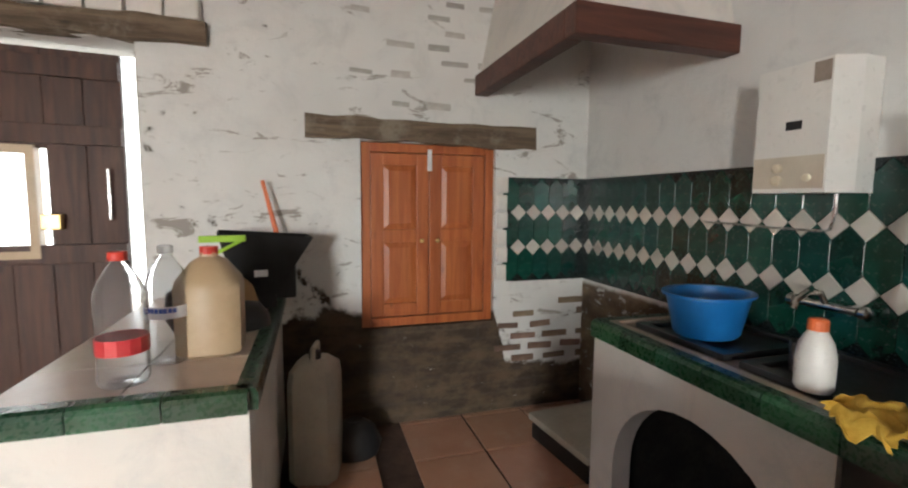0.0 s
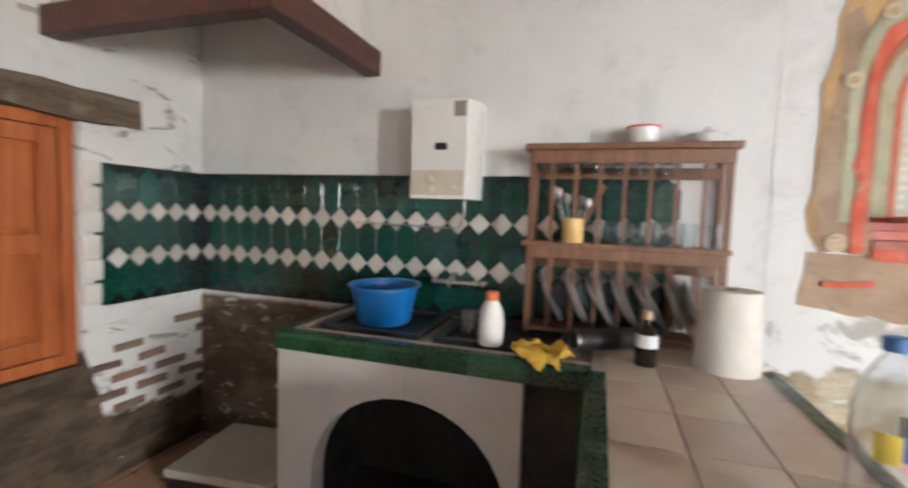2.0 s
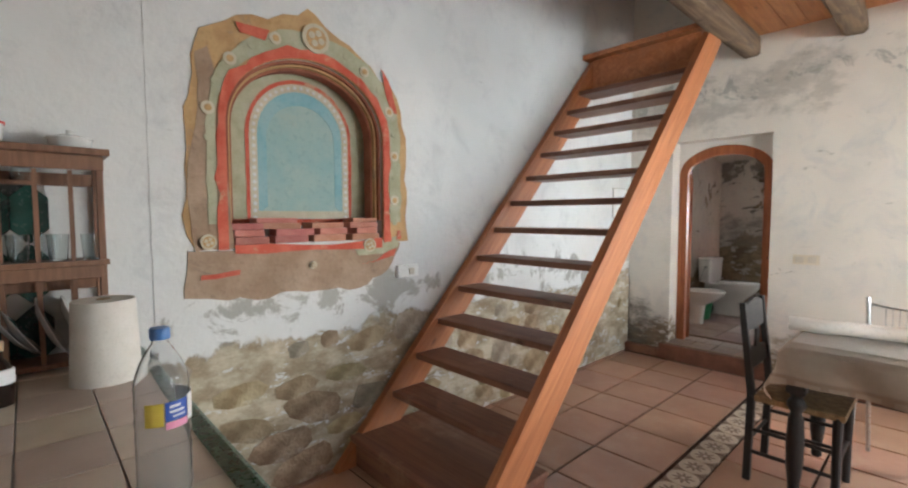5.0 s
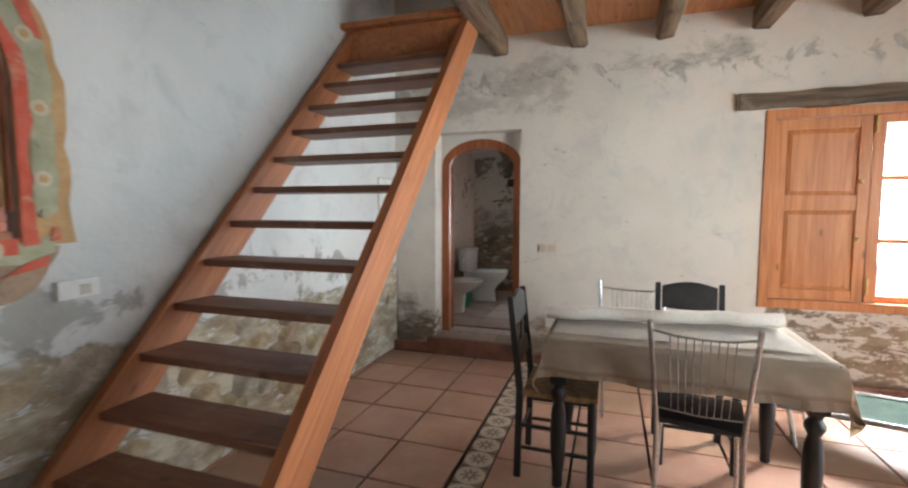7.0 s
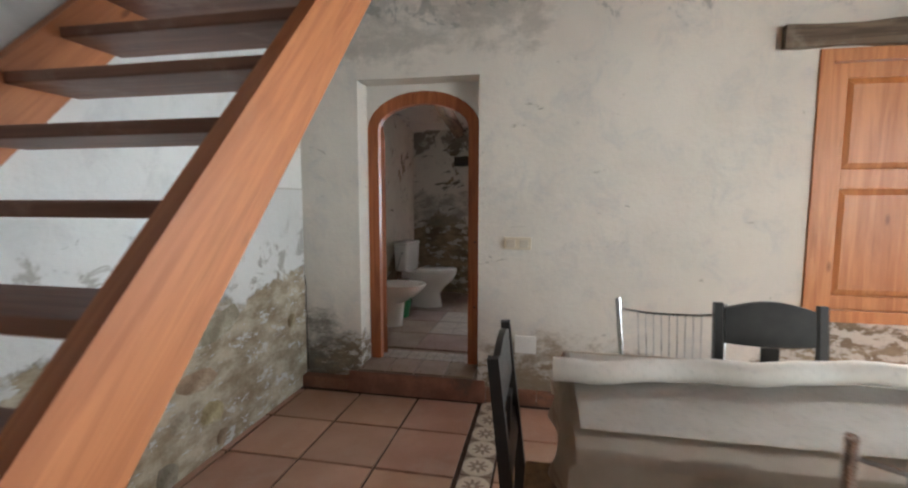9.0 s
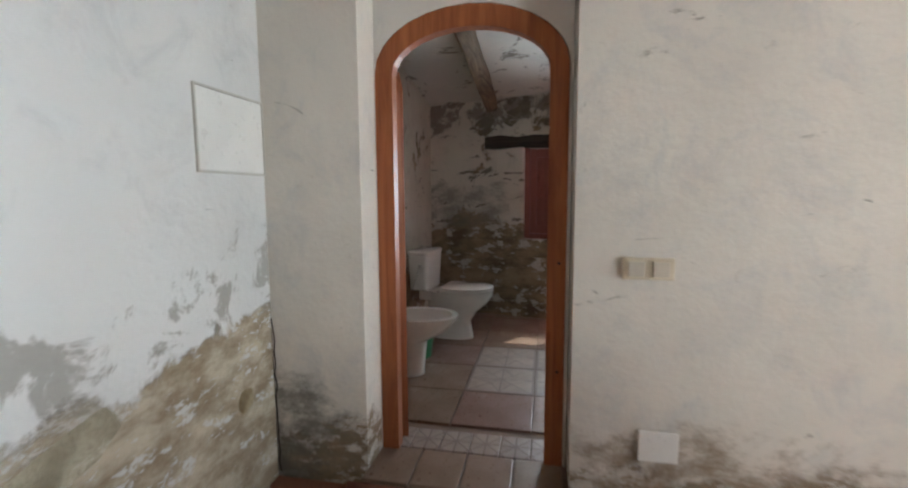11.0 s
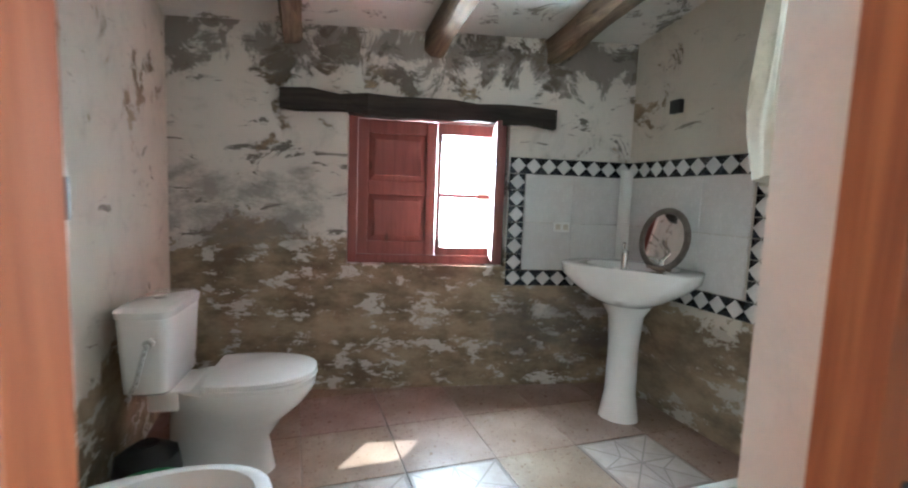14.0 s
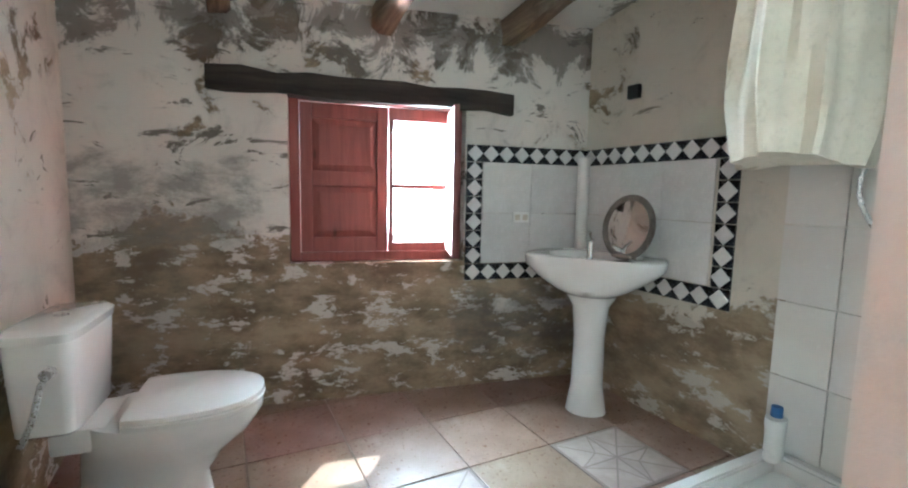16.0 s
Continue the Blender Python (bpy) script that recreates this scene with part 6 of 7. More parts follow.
# loose bricks on the sill
rnd = random.Random(11)
for z, h, ys in ((0.0, 0.036, (-0.315, -0.09, 0.125, 0.325)), (0.037, 0.034, (-0.33, -0.12, 0.10, 0.33)), (0.072, 0.030, (-0.30, -0.075, 0.17, 0.345)), (0.103, 0.024, (-0.32, 0.20))):
    for k, y in enumerate(ys):
        w = rnd.uniform(0.085, 0.108) if abs(y) < 0.32 else rnd.uniform(0.07, 0.082)
        ob = new("brick", mesh_of("brick", box(bm_new(), -0.055, 0.055, -w, w, 0, h, 0.005), M["brick"]))
        ob.matrix_world = pose(XE + 0.055 + rnd.uniform(-0.03, 0.012), NC + y, NZ0 + z + 0.0005, 0, 0, rnd.uniform(-4, 4))
        tagged(ob, "loose flat red brick laid on the niche sill", "brick", "bricks on the niche sill")

# ---- bathroom ----
def superellipse(a, c, n=24, p=2.4, cx=0.0, cy=0.0, back=None):
    out = []
    for i in range(n):
        t = TAU * i / n
        x, y = a * abs(math.cos(t)) ** (2 / p) * (1 if math.cos(t) >= 0 else -1), c * abs(math.sin(t)) ** (2 / p) * (1 if math.sin(t) >= 0 else -1)
        if back is not None and y > back:
            y = back
        out.append((cx + x, cy + y))
    return out


# toilet: its tank is against the east wall, the bowl points west
to = thing("toilet", (1.262, -6.22, FB), "white porcelain close-coupled toilet, lid down", "toilet", turn=-97)
rings = []
for z, a, c, cy in ((0.0, 0.105, 0.20, 0.02), (0.02, 0.10, 0.195, 0.02), (0.14, 0.092, 0.185, 0.03), (0.22, 0.115, 0.21, 0.0), (0.30, 0.165, 0.25, -0.05), (0.365, 0.182, 0.265, -0.075), (0.385, 0.182, 0.265, -0.075)):
    rings.append([(x, y, z) for x, y in superellipse(a, c, 28, 2.3, 0, cy)])
part("bowl", loft(bm_new(), rings), M["porcelain"], to, smooth=True)
part("bridge", box(bm_new(), -0.12, 0.12, 0.10, 0.25, 0.31, 0.392, 0.02), M["porcelain"], to, smooth=True)
rings = [[(x, y, z) for x, y in superellipse(a, c, 32, 2.3, 0, -0.07, 0.12)] for z, a, c in ((0.387, 0.186, 0.27), (0.404, 0.19, 0.275), (0.408, 0.186, 0.27))]
part("seat", loft(bm_new(), rings), M["porcelain"], to, "off-white plastic seat", smooth=True)
rings = [[(x, y, z) for x, y in superellipse(a, c, 32, 2.3, 0, -0.07, 0.12)] for z, a, c in ((0.411, 0.188, 0.272), (0.426, 0.188, 0.272), (0.434, 0.165, 0.25))]
part("lid", loft(bm_new(), rings), M["porcelain"], to, "closed lid", smooth=True)
rings = []
for z, a, c in ((0.392, 0.15, 0.07), (0.405, 0.168, 0.08), (0.67, 0.188, 0.09), (0.678, 0.184, 0.087)):
    rings.append([(x, y, z) for x, y in superellipse(a, c, 28, 6, 0, 0.235)])
part("tank", loft(bm_new(), rings), M["porcelain"], to, smooth=True)
rings = []
for z, a, c in ((0.680, 0.192, 0.094), (0.705, 0.195, 0.097), (0.718, 0.175, 0.08)):
    rings.append([(x, y, z) for x, y in superellipse(a, c, 28, 6, 0, 0.235)])
part("tank_lid", loft(bm_new(), rings), M["porcelain"], to, smooth=True)
part("flush_button", lathe(bm_new(), [(0.022, 0.717), (0.022, 0.725), (0.0, 0.726)], 16, 0, 0.235), M["steel"], to, "steel flush button")
b = tube(bm_new(), [(-0.20, 0.20, 0.60), (-0.24, 0.20, 0.58), (-0.26, 0.22, 0.48), (-0.25, 0.25, 0.42)], 0.008)
bar(b, (-0.18, 0.20, 0.60), (-0.215, 0.20, 0.60), 0.016)
part("water_hose", b, M["steel"], to, "braided steel hose", smooth=True)

bd = thing("bidet", (1.40, -5.40, FB), "white porcelain bidet beside the door", "bidet", turn=-84)
rings = []
for z, a, c, cy in ((0.0, 0.10, 0.17, 0.05), (0.02, 0.095, 0.165, 0.05), (0.22, 0.095, 0.175, 0.04), (0.30, 0.15, 0.24, -0.03), (0.37, 0.178, 0.275, -0.06), (0.39, 0.18, 0.278, -0.06), (0.395, 0.172, 0.27, -0.06)):
    rings.append([(x, y, z) for x, y in superellipse(a, c, 28, 2.3, 0, cy)])
for z, a, c, cy in ((0.392, 0.152, 0.20, -0.10), (0.33, 0.135, 0.18, -0.10), (0.28, 0.07, 0.10, -0.10)):
    rings.append([(x, y, z) for x, y in superellipse(a, c, 28, 2.2, 0, cy)])
part("bidet_bowl", loft(bm_new(), rings), M["porcelain"], bd, smooth=True)
b = tube(bm_new(), [(0, 0.15, 0.39), (0, 0.15, 0.46), (0, 0.10, 0.485), (0, 0.05, 0.465)], 0.012)
part("tap", b, M["chrome"], bd, "chrome tap", smooth=True)
bu = thing("bucket", (1.42, -5.72, FB), "green plastic bucket between bidet and toilet", "bucket")
part("bucket_body", lathe(bm_new(), [(0.0, 0.0), (0.10, 0.0), (0.13, 0.24), (0.136, 0.24), (0.136, 0.25), (0.125, 0.25), (0.096, 0.006), (0.0, 0.006)], 24, caps=False), M["green_plastic"], bu, smooth=True)
bk = solid("bin_bag", lathe(bm_new(), [(0.0, 0.0), (0.10, 0.0), (0.12, 0.08), (0.10, 0.2), (0.04, 0.24), (0.0, 0.23)], 10), M["black_plastic"], "dark rubbish bag beside the toilet", "bag", at=(1.50, -6.05, FB), smooth=True)

# wash-basin
wb = thing("washbasin", (-0.66, -6.215, FB), "white porcelain pedestal washbasin", "washbasin", turn=-52)
part("pedestal", lathe(bm_new(), [(0.105, 0.0), (0.10, 0.03), (0.082, 0.14), (0.078, 0.40), (0.092, 0.56), (0.13, 0.62)], 24, 0, 0.02, 1.0, 0.9), M["porcelain"], wb, smooth=True)
rings = []
for z, a, c, cy in ((0.62, 0.12, 0.10, 0.03), (0.66, 0.20, 0.17, 0.02), (0.715, 0.29, 0.225, 0.0), (0.765, 0.345, 0.245, 0.0), (0.812, 0.352, 0.25, 0.0), (0.82, 0.342, 0.24, 0.0)):
    rings.append([(x, y, z) for x, y in superellipse(a, c, 36, 2.5, 0, cy, 0.20)])
for z, a, c, cy in ((0.815, 0.24, 0.15, -0.04), (0.76, 0.21, 0.13, -0.04), (0.70, 0.12, 0.08, -0.04)):
    rings.append([(x, y, z) for x, y in superellipse(a, c, 36, 2.3, 0, cy)])
part("basin", loft(bm_new(), rings), M["porcelain"], wb, smooth=True)
b = bar(bm_new(), (0, 0.14, 0.818), (0, 0.14, 0.90), 0.016)
tube(b, [(0, 0.14, 0.88), (0, 0.09, 0.90), (0, 0.04, 0.88)], 0.010)
bar(b, (0, 0.14, 0.90), (0.0, 0.17, 0.95), 0.008)
part("tap", b, M["chrome"], wb, "chrome mixer tap", smooth=True)
mr = thing("mirror", (-0.76, -6.235, FB + 0.822), "small round mirror with a dark frame leaning on the basin", "mirror")
mr.matrix_world = pose(-0.70, -6.06, FB + 0.825, -10, 0, 100)
k = 32
b = bm_new()
loft(b, [[((0.125 + 0.017 * math.cos(q)) * math.cos(TAU * i / k), 0.014 * math.sin(q), 0.150 + (0.146 + 0.017 * math.cos(q)) * math.sin(TAU * i / k)) for q in (TAU * m / 8 for m in range(8))] for i in range(k + 1)], caps=False)
M["mirror_rim"] = mottled("mirror_rim", (0.10, 0.085, 0.07), (0.18, 0.155, 0.13), 12, 0.5, 0.15)
part("mirror_frame", b, M["mirror_rim"], mr, "dark grey plastic frame", smooth=True)
part("mirror_glass", prism(bm_new(), [(0.124 * math.cos(TAU * i / k), 0.150 + 0.145 * math.sin(TAU * i / k)) for i in range(k)], "y", -0.003, 0.003), M["mirror"], mr)
part("stand", box(bm_new(), -0.05, 0.05, -0.03, 0.035, -0.003, 0.012, 0.004), M["counter_top"], mr)

# shower tray, bottle, tiled wall, hose, curtain
tr = thing("shower_tray", (-0.49, -5.075, FB), "white shower tray with a raised rim", "shower tray")
o = [(-0.42, -0.372), (0.38, -0.372), (0.38, 0.372), (-0.42, 0.372), (-0.42, -0.372)]
i_ = [(-0.36, -0.31), (0.32, -0.31), (0.32, 0.31), (-0.36, 0.31), (-0.36, -0.31)]
b = ring_prism(bm_new(), o, i_, "z", 0, 0.135)
bmesh.ops.bevel(b, geom=[e for e in b.edges if abs(e.verts[0].co.z - 0.135) < 1e-4 and abs(e.verts[1].co.z - 0.135) < 1e-4], offset=0.012, segments=2, affect="EDGES")
part("rim", b, M["porcelain"], tr, smooth=True)
part("tray", box(bm_new(), -0.36, 0.32, -0.31, 0.31, 0, 0.07), M["porcelain"], tr)
sp = thing("soap_bottle", (-0.80, -5.37, FB + 0.137), "white plastic bottle with a blue cap on the tray", "bottle")
part("bottle", lathe(bm_new(), [(0.0, 0.0), (0.038, 0.0), (0.042, 0.008), (0.040, 0.10), (0.046, 0.15), (0.044, 0.165), (0.016, 0.17), (0.015, 0.178), (0.0, 0.178)], 16, 0, 0, 1, 0.75), M["white_enamel"], sp, smooth=True)
part("cap", lathe(bm_new(), [(0.021, 0.172), (0.019, 0.21), (0.0, 0.212)], 14), M["cap_blue"], sp, smooth=True)
sh = thing("shower_hose", (-0.86, -5.18, 1.0), "grey shower hose hanging in a loop from the wall", "hose")
pts = [(0.03, 0.10 - 0.13 * math.sin(math.pi * i / 16), 0.56 - 0.46 * i / 16) for i in range(17)]
part("hose", tube(bm_new(), pts, 0.009), M["steel"], sh, smooth=True)
part("bracket", bar(bm_new(), (0.002, 0.09, 0.56), (0.06, 0.09, 0.56), 0.018), M["black_plastic"], sh)
part("bracket", box(bm_new(), -0.005, 0.03, -0.05, 0.05, 0.60, 0.66, 0.004), M["black_plastic"], sh)

cu = thing("shower_curtain", (-0.655, -5.30, 1.40), "yellowed shower curtain bunched up over its rail", "curtain")
b = bm_new()
rings = []
for i in range(13):
    z = 1.0 * i / 12
    ring = []
    for k in range(80):
        a = TAU * k / 80
        fl = 1 + 0.09 * math.sin(9 * a + 0.25 * i) + 0.05 * math.sin(17 * a)
        sq = (0.90, 0.98)[i] if i < 2 else 1.0 + 0.04 * math.sin(i * 0.6)
        ring.append((0.26 * math.cos(a) * fl * sq + (0.0 if i else 0.01), 0.17 * math.sin(a) * fl * sq, z + (0.02 * math.sin(2 * a + 1) if i < 3 else 0)))
    rings.append(ring)
loft(b, rings)
part("fabric", b, M["curtain"], cu, smooth=True)
part("rail", bar(bm_new(), (-0.245, 0, 0.72), (0.55, 0, 0.72), 0.012), M["steel"], cu, "steel rail")
bp = solid("drain_pipe", lathe(bm_new(), [(0.035, 0.0), (0.035, 0.70)], 16), M["white_enamel"], "white plastic pipe in the tiled corner", "pipe", at=(-0.875, -6.555, 0.80), smooth=True)
b = box(bm_new(), -0.05, 0.05, 0.0, 0.012, -0.03, 0.03, 0.003)
sk = thing("wall_socket", (0, 0, 0), "white double socket on the bathroom tiles", "socket")
sk.matrix_world = pose(1.65, -7.08, 0, 0, 0, BT) @ pose(2.20, -0.024, 1.15)
part("cover", b, M["white_enamel"], sk)
for s in (-1, 1):
    part("insert", box(bm_new(), s * 0.024 - 0.015, s * 0.024 + 0.015, -0.004, -0.0005, -0.016, 0.016), M["beige_plastic"], sk)
ab = box(bm_new(), 0, 0.03, -0.035, 0.035, -0.035, 0.035, 0.003)
solid("junction_box", ab, M["black_plastic"], "open black junction box in the wall", "junction box", at=(-0.93, -6.25, 1.83))

# ---- tiles, stones and bricks ----
# glazed kitchen tiles: pointed green tiles between rows of pale lozenges
P, RZ1, RZ2 = 0.1075, 1.315, 1.090
half = 0.225 / 2
hexa = [(0, -half), (P / 2, -half + P / 2), (P / 2, half - P / 2), (0, half), (-P / 2, half - P / 2), (-P / 2, -half + P / 2)]
dia = [(0, -P / 2), (P / 2, 0), (0, P / 2), (-P / 2, 0)]
tri = [(-P / 2, 0), (P / 2, 0), (0, -P / 2)]
tri_up = [(-P / 2, 0), (0, P / 2), (P / 2, 0)]


def tile_mesh(name, outline, material, t=0.009, shrink=0.0013):
    b = bm_new()
    cx, cz = sum(p[0] for p in outline) / len(outline), sum(p[1] for p in outline) / len(outline)
    def ins(k, d):
        out = []
        for u, v in outline:
            l = math.hypot(u - cx, v - cz)
            out.append((cx + (u - cx) * (1 - k / l), d, cz + (v - cz) * (1 - k / l)))
        return out
    loft(b, [ins(shrink, 0), ins(shrink, -t + 0.002), ins(shrink + 0.003, -t)])
    return mesh_of(name, b, material)


M["dark_glaze"] = mottled("dark_glaze", (0.006, 0.012, 0.012), (0.012, 0.02, 0.02), 12, 0.25, 0.1)
me_h, me_d = tile_mesh("green_tile", hexa, M["green_glaze"]), tile_mesh("pale_tile", dia, M["lozenge"])
me_t, me_u = tile_mesh("dark_tile", tri, M["dark_glaze"]), tile_mesh("dark_tile", tri_up, M["dark_glaze"])


def glazed(parent, n, place):
    for i in range(n):
        u = P * (i + 0.5)
        for z in (RZ1, RZ2):
            m = place(u, z)
            piece("pale_tile", me_d, parent, m.translation, m.to_euler())
        for z in (RZ1 + half, (RZ1 + RZ2) / 2, RZ2 - half):
            m = place(u + P / 2, z)
            piece("green_tile", me_h, parent, m.translation, m.to_euler())
        m = place(u, RZ1 + 2 * half)
        piece("dark_tile", me_t, parent, m.translation, m.to_euler())
        m = place(u, RZ2 - 2 * half)
        piece("dark_tile", me_u, parent, m.translation, m.to_euler())


glazed(wall_east_k, 23, lambda u, z: pose(XK - 0.0005, YN - 0.012 - u, z, 0, 0, -90))
glazed(wall_north, 5, lambda u, z: pose(XK - 0.012 - u, YN - 0.0005, z, 0, 0, 0))

b = box(bm_new(), XK - 0.004, XK - 0.001, 0.34, YN - 0.002, CT + 0.003, RZ1 + 2 * half)
solid("tile_bed_east", b, M["dark_glaze"], "dark grout behind the kitchen tiles", "trim", "structure")
b = box(bm_new(), 1.10, XK - 0.005, YN - 0.004, YN - 0.001, CT + 0.003, RZ1 + 2 * half)
solid("tile_bed_north", b, M["dark_glaze"], "dark grout behind the kitchen tiles", "trim", "structure")

# black and white border in the bathroom
M["white_glaze"] = mottled("white_glaze", (0.62, 0.61, 0.58), (0.68, 0.67, 0.64), 8, 0.25, 0.05, vary=0.05)
M["navy_glaze"] = mottled("navy_glaze", (0.008, 0.010, 0.014), (0.016, 0.018, 0.024), 8, 0.25, 0.05)
Q = 0.094
me_n = tile_mesh("dark_tile", [(-Q / 2, -Q / 2), (Q / 2, -Q / 2), (Q / 2, Q / 2), (-Q / 2, Q / 2)], M["navy_glaze"], 0.010)
me_w = tile_mesh("white_tile", [(0, -Q / 2), (Q / 2, 0), (0, Q / 2), (-Q / 2, 0)], M["white_glaze"], 0.004)


def border(parent, pts, place):
    for u, z in pts:
        m = place(u, z, 0.012)
        piece("dark_tile", me_n, parent, m.translation, m.to_euler())
        m = place(u, z, 0.0225)
        piece("white_tile", me_w, parent, m.translation, m.to_euler())


ZL, ZT = 0.835, 1.505
nz = 7
bb_place = lambda u, z, d: pose(u, -d + 0.012, z, 0, 0, 0)
back_pts = [(1.915, ZL + i * (ZT - ZL) / nz) for i in range(nz + 1)] + [(1.915 + Q * (i + 1), z) for i in range(7) for z in (ZL, ZT)]
border(wall_bb, back_pts, bb_place)
side_pts = [(Q * (i + 0.5), z) for i in range(9) for z in (ZL, ZT)] + [(Q * 9.5, ZL + i * (ZT - ZL) / nz) for i in range(nz + 1)]
border(wall_bw, side_pts, lambda u, z, d: pose(-0.93 - 0.012 + d, -6.60 + u, z, 0, 0, 90))
me_p = mesh_of("panel_tile", box(bm_new(), -0.149, 0.149, -0.010, 0.0, -0.142, 0.142, 0.002), M["white_glaze"])
for i in range(2):
    for j in range(2):
        piece("panel_tile", me_p, wall_bb, (1.965 + 0.15 + 0.30 * i, 0, 0.885 + 0.143 + 0.287 * j))
for i in range(3):
    for j in range(2):
        piece("panel_tile", me_p, wall_bw, (-0.93, -6.60 + 0.139 + 0.277 * i, 0.885 + 0.143 + 0.287 * j), (0, 0, radians(90)), (0.92, 1, 1))
# large white shower tiles
b = box(bm_new(), -0.93, -0.905, YB - 0.74, YB - 0.0, FB, 2.3)
tw = solid("shower_wall", b, M["bath_ceiling"], "white tiled shower wall with grey joints", "wall", "structure")
me_s = mesh_of("shower_tile", box(bm_new(), -0.098, 0.098, -0.008, 0.0, -0.146, 0.146, 0.0015), M["bath_tile"])
for i in range(4):
    for j in range(7):
        piece("shower_tile", me_s, tw, (-0.905, YB - 0.74 + 0.1 + 0.2 * i - 0.03, FB + 0.15 + 0.297 * j + 0.135), (0, 0, radians(90)))

# floor tiles
kf = Nodes("terracotta")
shift = kf.t.nodes.new("ShaderNodeVectorMath")
shift.operation = "MULTIPLY_ADD"
kf.link(kf.t.nodes.new("ShaderNodeObjectInfo").outputs["Random"], shift.inputs[0])
shift.inputs[1].default_value = (17.0, 29.0, 11.0)
kf.link(kf.co, shift.inputs[2])
kf.co = shift.outputs[0]
big, fine = kf.noise(3.5, 5), kf.noise(40, 4)
c = kf.mix(kf.step(big, 0.3, 0.7), (0.42, 0.23, 0.15), (0.49, 0.285, 0.195))
c = kf.mix(kf.math("MULTIPLY", kf.step(kf.noise(4, 7, 0.7), 0.5, 0.72), 0.35), c, (0.56, 0.42, 0.33))
c = kf.mix(kf.math("MULTIPLY", kf.step(fine, 0.6, 0.8), 0.12), c, (0.2, 0.10, 0.07))
M["terracotta"] = kf.done(kf.vary(c, 0.14, 0.008), kf.math("ADD", kf.math("MULTIPLY", big, 0.1), 0.27), kf.math("ADD", big, kf.math("MULTIPLY", fine, 0.2)), 0.25, 0.006)
G = 0.4125


def floor_tile(w, d, material, t=0.014, gap=0.005):
    return mesh_of("floor_tile", box(bm_new(), -w / 2 + gap, w / 2 - gap, -d / 2 + gap, d / 2 - gap, -t, 0, 0.0025), material)


me_f = floor_tile(G, G, M["terracotta"], gap=0.008)
kp = Nodes("patterned_tile")
ax_, ay_ = kp.axis(0), kp.axis(1)
rad = kp.math("SQRT", kp.math("ADD", kp.math("MULTIPLY", ax_, ax_), kp.math("MULTIPLY", ay_, ay_)))
ang = kp.math("ARCTAN2", ay_, ax_)
flower = kp.math("ADD", 0.042, kp.math("MULTIPLY", kp.math("SINE", kp.math("MULTIPLY", ang, 8.0)), 0.016))
pet = kp.math("MULTIPLY", kp.step(kp.math("SUBTRACT", flower, rad), 0.0, 0.004), kp.step(rad, 0.010, 0.014))
corner = kp.step(rad, 0.078, 0.084)
c = kp.mix(kp.step(kp.noise(30, 4), 0.3, 0.7), (0.56, 0.47, 0.36), (0.66, 0.57, 0.46))
c = kp.mix(kp.math("MULTIPLY", kp.math("MAXIMUM", pet, corner), 0.8), c, (0.17, 0.10, 0.065))
M["patterned_tile"] = kp.done(c, 0.4, kp.noise(30, 4), 0.15, 0.003)
me_b = floor_tile(0.165, 0.165, M["patterned_tile"])
rnd = random.Random(3)
BX0, BX1 = 0.212, 0.377
xs = [0.40 + G * (i + 0.5) - 0.008 for i in range(4)] + [BX0 - G * (i + 0.5) for i in range(11)]
ys = [-2.993 + G * (j + 0.5) for j in range(-4, 15)]
for x in xs:
    for y in ys:
        if y < YS + 0.0 or x > 1.9 or y > 3.0:
            continue
        if -0.87 < x < -0.30 and 1.5 < y or 1.2 < x and 0.0 < y < 1.7 or 0.3 < x < 1.6 and 0.1 < y < 0.5:
            continue
        piece("floor_tile", me_f, floor, (x, y, rnd.uniform(-0.001, 0.001)), (rnd.uniform(-0.002, 0.002), rnd.uniform(-0.002, 0.002), rnd.uniform(-0.004, 0.004)))
for j in range(26):
    piece("patterned_tile", me_b, floor, ((BX0 + BX1) / 2, -4.18 + 0.165 * j, 0.0))

# bathroom floor: pink tiles and white star tiles
ks = Nodes("star_tile")
ax_, ay_ = ks.math("ABSOLUTE", ks.axis(0)), ks.math("ABSOLUTE", ks.axis(1))
dg = ks.math("ABSOLUTE", ks.math("SUBTRACT", ax_, ay_))
mn, mx = ks.math("MINIMUM", ax_, ay_), ks.math("MAXIMUM", ax_, ay_)
edge = ks.step(mx, 0.186, 0.189)
ln1 = ks.math("SUBTRACT", 1.0, ks.step(dg, 0.004, 0.007))
ln2 = ks.math("SUBTRACT", 1.0, ks.step(mn, 0.003, 0.006))
ln3 = ks.math("SUBTRACT", 1.0, ks.step(ks.math("ABSOLUTE", ks.math("SUBTRACT", ks.math("ADD", ks.math("MULTIPLY", mn, 2.0), mx), 0.19)), 0.005, 0.009))
ink = ks.math("MAXIMUM", ks.math("MAXIMUM", ln1, ln2), ks.math("MAXIMUM", ln3, edge))
c = ks.mix(ks.step(ks.noise(9, 5), 0.3, 0.7), (0.34, 0.275, 0.235), (0.45, 0.38, 0.335))
M["star_tile"] = ks.done(ks.mix(ks.math("MULTIPLY", ink, 0.75), c, (0.20, 0.16, 0.135)), 0.3, ks.noise(20, 4), 0.12, 0.003)
